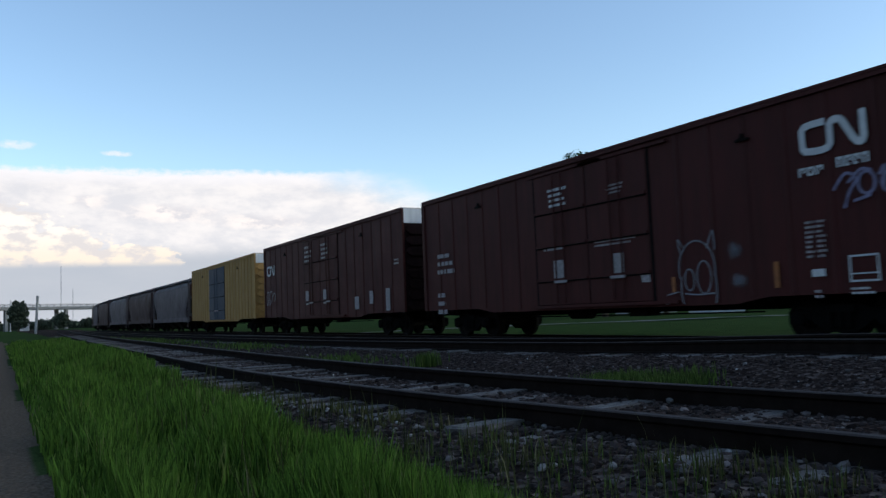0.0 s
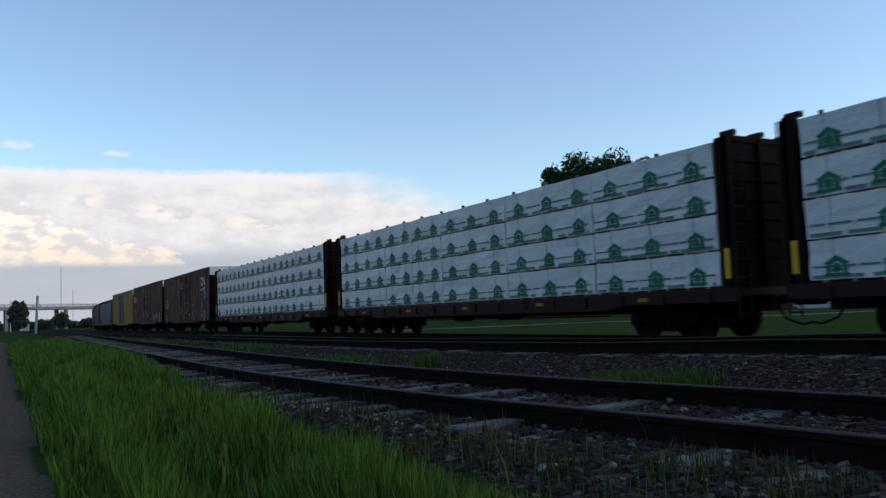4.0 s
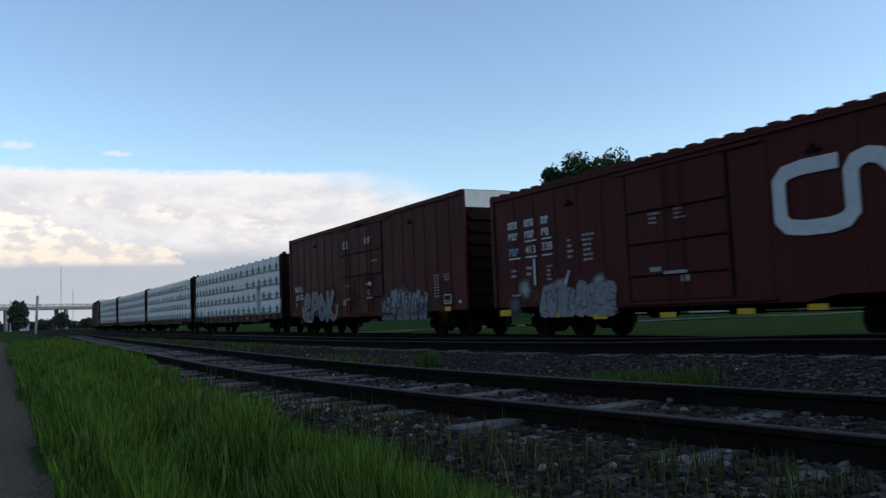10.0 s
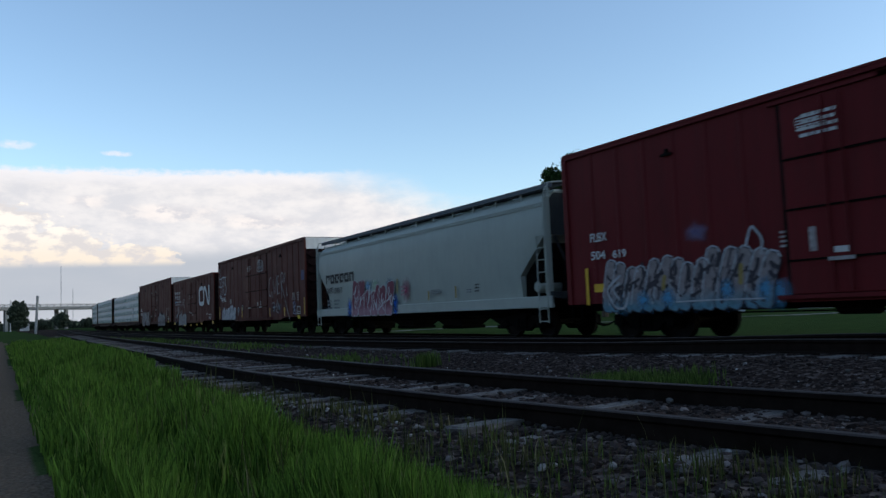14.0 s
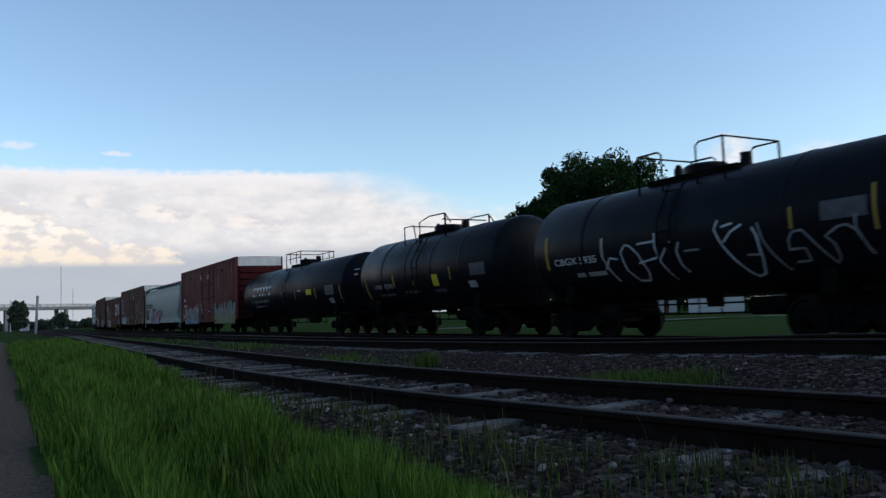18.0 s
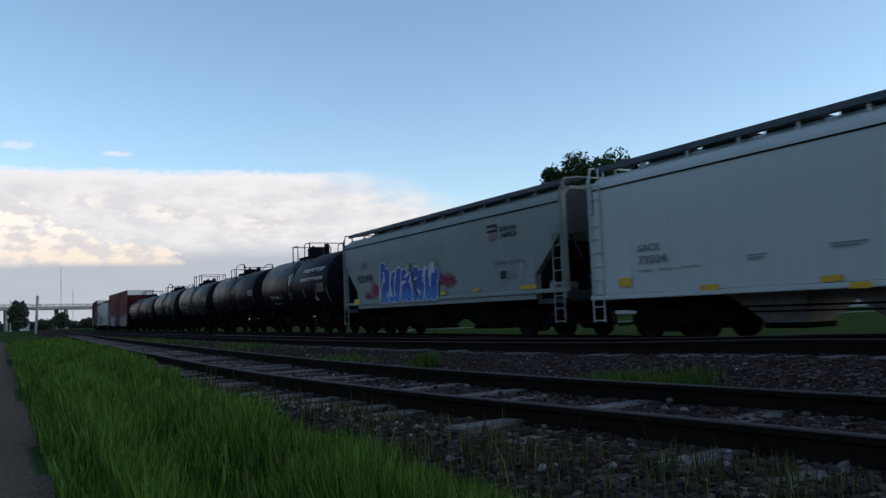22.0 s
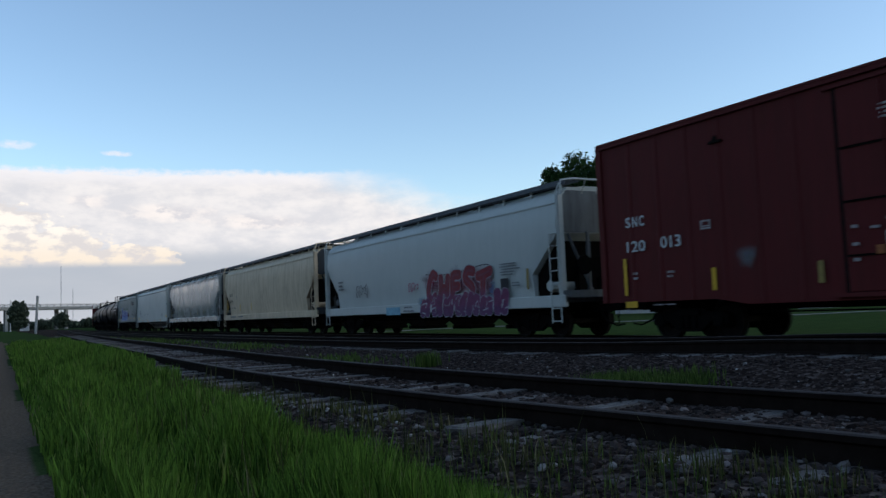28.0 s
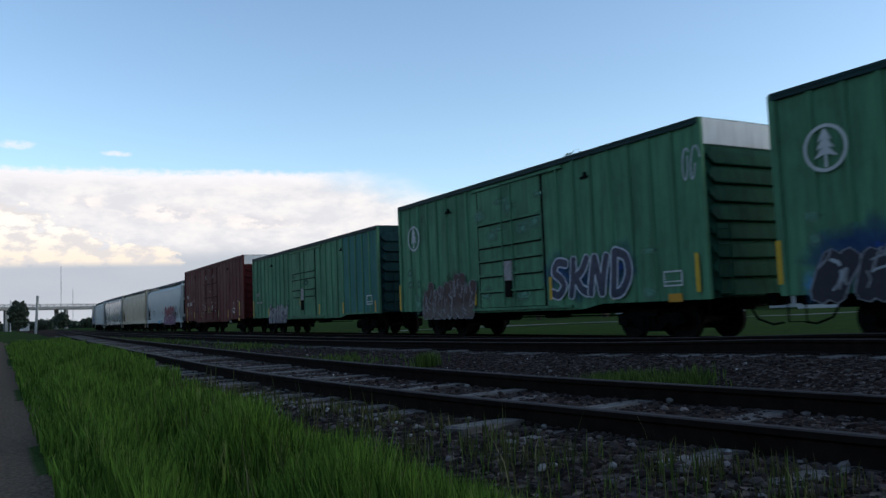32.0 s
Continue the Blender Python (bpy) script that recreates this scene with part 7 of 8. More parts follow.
shell_line(s_t3.car, 5.65, 1.5, 2.46, [(8.19, 2.46), (8.28, 2.06), (8.45, 1.74), (8.65, 1.45), (8.82, 1.58)], 0.05, SP_GREY)
shell_line(s_t3.car, 5.65, 1.5, 2.46, [(8.84, 1.86), (8.86, 2.04), (8.98, 2.18), (9.19, 2.2), (9.34, 2.03), (9.56, 1.72), (9.72, 1.51), (9.83, 1.63), (9.81, 1.88), (9.67, 2.03), (9.95, 2.18), (10.14, 2.2), (10.32, 2.07), (10.5, 1.62)], 0.05, SP_GREY)
shell_line(s_t3.car, 5.65, 1.5, 2.46, [(10.33, 2.38), (10.3, 2.07)], 0.05, SP_GREY)
shell_line(s_t3.car, 5.65, 1.5, 2.46, [(8.78, 1.84), (9.18, 1.85), (9.2, 1.6), (8.88, 1.59)], 0.05, SP_GREY)
shell_line(s_t3.car, 5.65, 1.5, 2.46, [(6.13, 2.05), (6.58, 2.05)], 0.05, SP_GREY)
shell_line(s_t3.car, 5.65, 1.5, 2.46, [(7.81, 1.82), (8.14, 1.81)], 0.05, SP_GREY)
worm_emblem(s_br2, 15.61, 3.58, 1.46, 0.66)
worm_emblem(s_cn, 10.2, 2.07, 3.83, 1.48)
worm_emblem(s_br1, 0.52, 3.29, 1.51, 0.58)
tree_emblem(s_g2, 0.67, 3.17, 1.12, 0.95)
tree_emblem(s_g3, 0.63, 3.21, 1.03, 0.92)

# sprayed pieces and doodles
SPRAY = "sprayed graffiti letters"
for k, (du, dz) in enumerate(((0.1, 0.2), (1.2, 1.25), (2.3, 1.3), (3.3, 1.35), (4.3, 1.3), (4.7, 0.7))):
    haze_patch(s_no, 1.75 + du, 0.68 + dz, 0.55, 0.42, MIST_ORANGE, 90 + k, 0.003 + 0.0006 * k)
loops(s_no, [[(1.9, 1.35), (1.95, 1.0), (2.3, 0.72), (3.2, 0.68)], [(5.6, 0.85), (6.3, 0.80), (6.6, 1.15), (6.62, 1.4)]], 0.17, PIECE_SILVER, proud=0.007)
tag_piece(s_no, "EPOK", 2.1, 0.62, 4.1, 1.36, PIECE_SILVER, SP_BLACK, None, 5, label=SPRAY, fat=0.25, rim=0.045, core=SP_DUSK)
tag_piece(s_no, "#6", 11.55, 0.64, 3.85, 1.22, PIECE_SILVER, SP_BLACK, MIST_GREY, 8, label=SPRAY, rim=0.045, slim=0.44, strokes=11, lean=0.2)
for k, u in enumerate((7.0, 8.6, 10.2, 16.6, 0.8)):
    haze_patch(s_no, u, 1.35 + 0.3 * (k % 3), 0.8, 0.9, MIST_RUST, 70 + k, 0.002)
s_no.word("8", 2.42, 1.82, 0.28, 0.25, STENCIL, 0.004)
for k in range(9):
    haze_patch(s_cn, 1.1 + 0.55 * k, 0.95 + 0.25 * ((k * 5) % 3), 0.42, 0.38, (MIST_GREY, MIST_WHITE, MIST_BROWN)[k % 3], 40 + k, 0.003 + 0.0006 * k)
tag_piece(s_cn, "#4", 2.4, 0.70, 3.2, 0.85, SP_GREY, SP_MUD, None, 9, label=SPRAY, fat=0.12, rim=0.02)
loops(s_cn, [[(3.3, 1.0), (3.55, 1.5), (3.75, 1.85)]], 0.12, SP_ASH)
for u, w in ((0.90, 0.50), (1.75, 0.48), (2.58, 0.36)):
    s_cn.blocks(u, 3.28, w, 0.21, 3 if w > 0.4 else 2, STENCIL, 149)
    s_cn.blocks(u, 2.94, w, 0.21, 3 if w > 0.4 else 2, STENCIL, 150)
    s_cn.plate(u, 2.36, w + 0.08, 0.045, STENCIL)
    if u > 1:
        s_cn.plate(u, 2.83, w + 0.1, 0.045, STENCIL)
s_cn.blocks(0.92, 2.47, 0.50, 0.22, 3, SP_LBLUE, 151)
s_cn.word("413", 1.76, 2.49, 0.23, 0.50, STENCIL, 0.004)
s_cn.word("338", 2.56, 2.52, 0.23, 0.50, STENCIL, 0.004)
s_cn.plate(2.12, 1.55, 0.09, 0.76, STENCIL)
s_cn.plate(0.95, 1.26, 0.48, 0.05, STENCIL_DIM)
s_cn.bars(0.95, 1.78, 0.4, 0.32, 2, STENCIL_DIM, 152, 1)
s_cn.bars(1.75, 1.80, 0.35, 0.35, 2, STENCIL_DIM, 158, 1)
s_cn.bars(2.75, 1.62, 0.3, 0.5, 4, STENCIL_DIM, 159, 1)
tag_piece(s_gr, "#5", 0.90, 0.98, 3.6, 0.78, SP_ASH, SP_DUSK, MIST_GREY, 4, label=SPRAY, fat=0.13, rim=0.025)
for k, u in enumerate((5.2, 6.15)):
    haze_patch(s_gr, u, 1.5 + 0.1 * k, 0.34, 0.32, MIST_GREY, 20 + k)
    haze_patch(s_gr, u + 7.6, 1.45, 0.55, 0.40, MIST_GREY, 120 + k, 0.004 + 0.001 * k)
    haze_patch(s_gr, 16.3, 1.45 - 0.2 * k, 0.34, 0.42, MIST_GREY, 130 + k, 0.004 + 0.001 * k)
    loops(s_gr, [ring_pts(u, 1.55 + 0.1 * k, 0.18, 0.14, 8), [(u - 0.1, 1.4), (u + 0.05, 1.15)]], 0.05, SP_ASH)
loops(s_gr, [[(0.42, 4.55), (0.36, 3.9), (0.40, 3.25)], [(0.10, 3.80), (0.75, 3.74)], [(0.15, 3.28), (0.7, 3.15)], [(1.35, 3.85), (0.85, 3.80), (1.02, 3.52), (1.0, 3.22), (0.72, 3.2)], [(1.2, 3.88), (1.55, 3.8), (1.35, 3.2)], [(1.62, 3.80), (2.05, 3.82), (1.80, 3.48), (2.12, 3.1), (1.9, 2.66), (1.48, 2.7), (1.36, 3.05)], [(0.62, 3.04), (0.58, 2.72)], [(1.0, 2.98), (0.96, 2.66)], [(0.3, 2.62), (0.75, 2.52)], [(0.35, 2.48), (0.75, 2.4)]], 0.075, SP_ASH)
for u, z, ru, rz in ((4.2, 1.25, 0.4, 0.55), (8.75, 1.3, 0.4, 0.5), (4.15, 0.98, 0.35, 0.16), (8.8, 0.98, 0.35, 0.16)):
    haze_patch(s_pr, u, z, ru, rz, MIST_COBALT, 3)
    haze_patch(s_pr, u, z, ru * 0.8, rz * 0.8, MIST_COBALT, 4, 0.006)
for k, u in enumerate((4.9, 6.2, 7.0, 8.3)):
    haze_patch(s_pr, u, 2.05, 0.5, 0.35, MIST_LIME if k % 2 == 0 else MIST_BLUE, 13 + k)
tag_piece(s_pr, "#6", 4.45, 0.88, 4.2, 1.36, PIECE_WINE, SP_WHITE, None, 2, label=SPRAY, fat=0.20, rim=0.028)
s_pr.bars(4.4, 1.19, 4.3, 0.04, 1, SP_WHITE, 3, 1)
haze_patch(s_pr, 9.75, 1.75, 0.42, 0.55, MIST_PINK, 5)
for k in range(6):
    haze_patch(s_fl, 2.0 + 0.9 * k, 1.0, 0.55, 0.42, MIST_BLUE, 30 + k, 0.003 + 0.0006 * k)
tag_piece(s_fl, "#7", 1.45, 0.74, 5.2, 1.40, PIECE_FLESH, SP_BLACK, None, 12, label=SPRAY, fat=0.14, rim=0.040, slim=0.50, strokes=13, shine=SP_ASH, low=0.74, high=0.98, lean=0.2)
loops(s_fl, [[(5.93, 2.0), (6.08, 2.36), (6.2, 2.3), (6.33, 2.1), (6.3, 1.8)], [(2.1, 1.6), (1.9, 1.5), (1.6, 1.28), (1.72, 1.0), (1.88, 0.82), (2.2, 0.82), (2.36, 1.17)], [(2.05, 1.42), (1.82, 1.28), (2.0, 1.02)]], 0.06, SP_ASH, proud=0.034)
loops(s_fl, [[(3.9, 0.90), (5.0, 0.91), (6.3, 0.90)]], 0.035, SP_ASH, proud=0.035)
loops(s_fl, [[(3.59, 1.5), (3.55, 1.35), (3.53, 1.2)], [(5.78, 1.62), (5.76, 1.45), (5.74, 1.24)]], 0.11, SP_OCHRE, proud=0.034)
for k, (u, z) in enumerate(((2.85, 0.98), (3.68, 1.0), (5.36, 1.12), (6.35, 1.1))):
    haze_patch(s_fl, u, z, 0.3, 0.32, MIST_BLUE, 40 + k, 0.036)
haze_patch(s_fl, 4.6, 2.42, 0.45, 0.30, mist("mist_lilac", (0.16, 0.14, 0.24)), 8)
tag_piece(s_fl, "#9", 11.7, 0.70, 5.9, 1.5, PIECE_OLIVE, SP_BLACK, MIST_TAN, 16, label=SPRAY, fat=0.19, rim=0.028, core=SP_GREY)
for k, (u, z, ru, rz) in enumerate(((3.35, 1.95, 0.5, 0.46), (2.75, 1.72, 0.55, 0.22), (8.75, 2.1, 0.6, 0.32), (9.5, 1.98, 0.7, 0.32))):
    haze_patch(s_up, u, z, ru, rz, MIST_PINK, 50 + k, 0.003 + 0.0006 * k)
    haze_patch(s_up, u + 0.2, z - 0.08, ru * 0.9, rz * 0.8, MIST_PINK, 150 + k, 0.006 + 0.0006 * k)
for k in range(5):
    haze_patch(s_up, 4.4 + k, 2.6, 0.6, 0.35, MIST_LIME, 60 + k)
tag_piece(s_up, "#5", 3.9, 1.40, 4.95, 1.36, PIECE_BLUE, SP_WHITE, None, 23, label=SPRAY, fat=0.20, rim=0.07, slim=0.48, strokes=4)
loops(s_up, [[(6.75, 2.7), (6.95, 2.1), (7.25, 1.55)]], 0.16, SP_BLACK, proud=0.030)
s_up.word("UP", 2.02, 2.80, 0.36, 0.55, STENCIL_GREY, 0.002)
s_ut.word("UTCX", 1.78, 2.14, 0.20, 0.80, STENCIL_BLACK, 0.006)
s_ut.word("632368", 1.78, 1.86, 0.20, 1.05, STENCIL_BLACK, 0.006)
s_ut.plate(1.28, 1.30, 0.09, 0.75, SP_OCHRE, "reflector")
for k, u in enumerate((9.9, 15.3, 14.6)):
    haze_patch(s_we, u, 1.2 + 0.3 * (k == 2), 0.38, 0.35, MIST_BLUE, 80 + k)
tag_piece(s_we, "#7", 9.75, 0.80, 5.8, 0.62, PIECE_PLUM, SP_ASH, None, 9, label=SPRAY, rim=0.022, slim=0.5, strokes=3)
tag_piece(s_we, "CH&ST", 10.3, 1.14, 4.25, 1.12, PIECE_RED, SP_ASH, MIST_PINK, 2, label=SPRAY, fat=0.30, rim=0.03, core=SP_WINE)
loops(s_we, [[(10.2, 2.25), (11.5, 2.16), (13.0, 2.22), (14.55, 2.30), (14.6, 1.5)]], 0.03, SP_BLACK)
tag_piece(s_g1, "#5", 3.3, 0.64, 3.3, 1.08, PIECE_SILVER, SP_BLACK, None, 3, label=SPRAY, rim=0.04, slim=0.40, strokes=10, lean=0.25, core=SP_GREY)
tag_piece(s_g2, "#5", 1.85, 0.68, 3.6, 1.38, PIECE_MUD, SP_GREY, MIST_BROWN, 4, label=SPRAY, fat=0.20, rim=0.025)
tag_piece(s_g2, "SKND", 9.5, 1.04, 3.3, 1.22, PIECE_DUSK, SP_WHITE, MIST_NAVY, 6, label=SPRAY, fat=0.17, rim=0.045)
tag_piece(s_g3, "#4", 0.75, 0.84, 3.4, 1.22, SP_BLACK, SP_GREY, MIST_NAVY, 5, label=SPRAY, rim=0.035, slim=0.46, strokes=7, core=SP_ASH, lean=0.3)
haze_patch(s_g3, 0.7, 1.1, 0.4, 0.35, MIST_BLUE, 4)
for k, u in enumerate((5.9, 6.6, 7.6, 8.9, 6.2, 8.2)):
    haze_patch(s_g2, u, (3.9, 3.2, 4.0, 3.4, 1.4, 1.3)[k], 0.5, 0.28, MIST_FADED, 33 + k, 0.006)
# a doodle of rings and horns, a bold tag and the address line under the emblem
loops(s_br2, [ring_pts(12.88, 1.62, 0.52, 0.62, 14, -0.3, 3.75), [(12.42, 1.45), (12.40, 1.1), (12.45, 0.85)], [(13.4, 1.45), (13.42, 1.1), (13.38, 0.85)], ring_pts(12.66, 1.38, 0.14, 0.24, 10), ring_pts(13.08, 1.42, 0.2, 0.36, 12), [(12.44, 1.95), (12.36, 2.3), (12.52, 2.12)], [(13.2, 2.05), (13.38, 2.42), (13.42, 2.0)], [(12.5, 1.08), (12.9, 1.04), (13.35, 1.06)], [(12.3, 1.12), (11.95, 1.06)], [(12.25, 0.9), (11.9, 0.86)]], 0.032, SP_GREY)
haze_patch(s_br2, 13.95, 1.95, 0.3, 0.22, MIST_GREY, 4)
haze_patch(s_br2, 14.0, 1.3, 0.28, 0.2, MIST_GREY, 6)
s_br2.plate(12.12, 1.12, 0.10, 0.35, SP_ORANGE)
s_br2.blocks(15.60, 3.20, 0.56, 0.17, 3, STENCIL, 110)
s_br2.blocks(16.40, 3.26, 0.66, 0.19, 4, STENCIL, 111)
loops(s_br2, [[(16.3, 2.85), (16.55, 3.12), (16.75, 3.0), (16.6, 2.75), (16.5, 2.5)], ring_pts(16.95, 2.9, 0.16, 0.2, 10), [(16.6, 2.95), (16.85, 3.15), (17.05, 3.1)], ring_pts(17.42, 2.85, 0.19, 0.19, 10), [(17.2, 3.0), (17.3, 3.15), (17.25, 2.75)], [(16.7, 2.6), (17.0, 2.66)]], 0.055, SP_LILAC)

# ---- sky and distance ----
def cloud_material():
    """A bank of evening cloud: white streaks over warm heaps over a grey base, in degrees of azimuth and height."""
    m = bpy.data.materials.new("cloud_bank")
    m.use_nodes = True
    nt = m.node_tree
    nt.nodes.remove(nt.nodes["Principled BSDF"])
    uv = nt.nodes.new("ShaderNodeUVMap")
    uv.uv_map = "sky"
    sep = nt.nodes.new("ShaderNodeSeparateXYZ")
    link(nt, uv.outputs[0], sep.inputs[0])

    def noise_at(sx, sy, detail=7.0, rough=0.6, off=0.0):
        mp = nt.nodes.new("ShaderNodeMapping")
        mp.inputs["Scale"].default_value = (sx, sy, 1)
        mp.inputs["Location"].default_value = (off, off * 0.7, 0)
        link(nt, uv.outputs[0], mp.inputs[0])
        n = node(nt, "ShaderNodeTexNoise", Scale=1.0, Detail=detail, Roughness=rough)
        link(nt, mp.outputs[0], n.inputs[0])
        return n.outputs[0]

    def math_(op, a, b, clamp=False):
        k = nt.nodes.new("ShaderNodeMath")
        k.operation, k.use_clamp = op, clamp
        for s, v in zip(k.inputs, (a, b)):
            if isinstance(v, (int, float)):
                s.default_value = v
            else:
                link(nt, v, s)
        return k.outputs[0]

    def span(v, lo, hi, t0=0.0, t1=1.0):
        k = nt.nodes.new("ShaderNodeMapRange")
        k.interpolation_type = "SMOOTHSTEP"
        link(nt, v, k.inputs[0])
        for i, q in enumerate((lo, hi, t0, t1)):
            k.inputs[i + 1].default_value = q
        return k.outputs[0]
    az, el = sep.outputs[0], sep.outputs[1]
    broad, streak, fine = noise_at(0.10, 0.30), noise_at(0.12, 0.8, off=4.0), noise_at(1.6, 2.4, 6.0, 0.55, 2.0)
    heap, lump = noise_at(0.40, 0.70, 9.0, 0.58, 9.0), noise_at(0.30, 0.75, 8.0, 0.6, 15.0)
    lit = noise_at(0.40, 0.70, 9.0, 0.58, 8.72)

    def blob(a0, e0, ra, re):
        """1 in the middle of a heap, 0 on its rim, negative beyond."""
        u = math_("POWER", math_("MULTIPLY", math_("SUBTRACT", az, a0), 1.0 / ra), 2.0)
        v = math_("POWER", math_("MULTIPLY", math_("SUBTRACT", el, e0), 1.0 / re), 2.0)
        return math_("SUBTRACT", 1.0, math_("ADD", u, v))

    def group(blobs):
        g = blob(*blobs[0])
        for q in blobs[1:]:
            g = math_("MAXIMUM", g, blob(*q))
        return math_("MAXIMUM", g, -1.5)
    rough_ = math_("ADD", math_("MULTIPLY", math_("SUBTRACT", heap, 0.5), 4.2), math_("MULTIPLY", math_("SUBTRACT", fine, 0.5), 1.2))
    # a pale sheet with a level upper edge that thins out towards the clear sky
    top = math_("ADD", span(az, -6.0, 6.0, 10.5, 9.4), math_("ADD", math_("MULTIPLY", math_("SUBTRACT", streak, 0.5), 1.0), math_("MULTIPLY", math_("SUBTRACT", fine, 0.5), 0.6)))
    depth = math_("SUBTRACT", top, el)
    thin = span(math_("SUBTRACT", math_("ADD", math_("MULTIPLY", lump, 8.0), math_("MULTIPLY", math_("SUBTRACT", 9.0, el), 2.6)), az), 3.0, 13.0)
    sheet = math_("MULTIPLY", span(depth, -0.05, 0.5), thin)
    wisp = span(math_("ADD", group([(-28.9, 11.75, 1.7, 0.35), (-22.6, 11.45, 1.1, 0.22)]), math_("MULTIPLY", rough_, 0.95)), -0.25, 1.1)
    # heaped clouds with flat bases
    near_heap = math_("ADD", group([(-30.5, 5.5, 4.8, 2.9), (-26.2, 5.0, 3.6, 1.7), (-22.0, 4.4, 4.2, 1.0)]), math_("MULTIPLY", rough_, 0.8))
    far_heap = math_("ADD", group([(-24.2, 8.1, 1.5, 0.7), (-19.5, 7.5, 4.5, 0.8), (-13.0, 6.9, 5.0, 0.7), (2.6, 6.2, 4.6, 1.5), (8.0, 6.0, 5.0, 1.2), (20.5, 10.0, 2.2, 1.4), (26.5, 9.2, 3.0, 1.2)]), math_("MULTIPLY", rough_, 0.6))
    base = span(el, 3.75, 4.35)
    puff = math_("MULTIPLY", span(near_heap, 0.0, 0.28), base)
    puff2 = math_("MULTIPLY", span(far_heap, 0.0, 1.3), math_("MULTIPLY", base, 0.75))
    relief = span(math_("SUBTRACT", heap, lit), -0.09, 0.06)
    low = span(el, 5.2, 3.4)
    low = math_("MULTIPLY", low, span(math_("ADD", az, math_("MULTIPLY", lump, 14.0)), 34.0, 6.0, 0.35, 0.96))
    alpha = math_("MAXIMUM", math_("MAXIMUM", sheet, puff), math_("MAXIMUM", math_("MAXIMUM", low, puff2), math_("MULTIPLY", wisp, 0.8)))
    white = mix(nt, span(math_("ADD", math_("MULTIPLY", lump, 0.8), math_("MULTIPLY", fine, 0.2)), 0.36, 0.64), (0.74, 0.74, 0.78), (0.91, 0.88, 0.88))
    white = mix(nt, span(depth, 1.5, 0.2), white, (0.92, 0.90, 0.93))
    grey = mix(nt, broad, (0.44, 0.49, 0.57), (0.59, 0.61, 0.66))
    c = mix(nt, span(el, 5.6, 4.0), white, grey)
    rosy = mix(nt, relief, (0.66, 0.65, 0.70), (1.02, 0.94, 0.90))
    c = mix(nt, puff2, c, rosy)
    warm = mix(nt, span(el, 4.2, 6.6), (0.98, 0.86, 0.73), (1.05, 0.98, 0.90))
    shade = mix(nt, relief, mix(nt, 0.75, warm, (0.68, 0.66, 0.69)), warm)
    c = mix(nt, puff, c, shade)
    em = nt.nodes.new("ShaderNodeEmission")
    link(nt, c, em.inputs[0])
    rear = math_("MAXIMUM", span(az, 40.0, 80.0), span(az, -45.0, -85.0))
    link(nt, math_("SUBTRACT", 1.0, math_("MULTIPLY", rear, 0.7)), em.inputs[1])
    tr = nt.nodes.new("ShaderNodeBsdfTransparent")
    ms = nt.nodes.new("ShaderNodeMixShader")
    link(nt, alpha, ms.inputs[0])
    link(nt, tr.outputs[0], ms.inputs[1])
    link(nt, em.outputs[0], ms.inputs[2])
    link(nt, ms.outputs[0], nt.nodes["Material Output"].inputs[0])
    return m


def cloud_bank():
    """A curved sheet of cloud far beyond everything, all the way round."""
    r, n = 3600.0, 96
    els = [-1.0, 1, 3, 5, 7, 9, 11, 13, 15]
    vs, uvs = [], []
    for i in range(n + 1):
        w = 2 * math.pi * i / n
        for e in els:
            vs.append((r * math.sin(w), r * math.cos(w), 1 + r * math.tan(radians(e))))
            uvs.append((math.degrees(w - TH) - (360 if math.degrees(w - TH) > 150 else 0), e))
    k = len(els)
    fs = [(i * k + j, (i + 1) * k + j, (i + 1) * k + j + 1, i * k + j + 1) for i in range(n) for j in range(k - 1)]
    me = bulk("cloud_bank", vs, fs, cloud_material())
    layer = me.uv_layers.new(name="sky")
    for p in me.polygons:
        for li in p.loop_indices:
            layer.data[li].uv = uvs[me.loops[li].vertex_index]
    tagged(new("backdrop_clouds", me), "bank of white and grey evening clouds over the horizon", "clouds", kind="structure")


cloud_bank()


def polar(az, dist, z=0.0):
    """A place dist metres off at an angle to the right of the view's middle."""
    w = TH + radians(az)
    return Vector((math.sin(w) * dist, math.cos(w) * dist, z))


BARK = plain("bark", (0.07, 0.055, 0.04), rough=0.95, vary=0.4)
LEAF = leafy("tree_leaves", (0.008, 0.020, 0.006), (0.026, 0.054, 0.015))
# distance haze mixed into the leaf colour: paler and greyer than LEAF
LEAF_FAR = leafy("hazed_far_leaves", (0.035, 0.048, 0.036), (0.065, 0.085, 0.06))


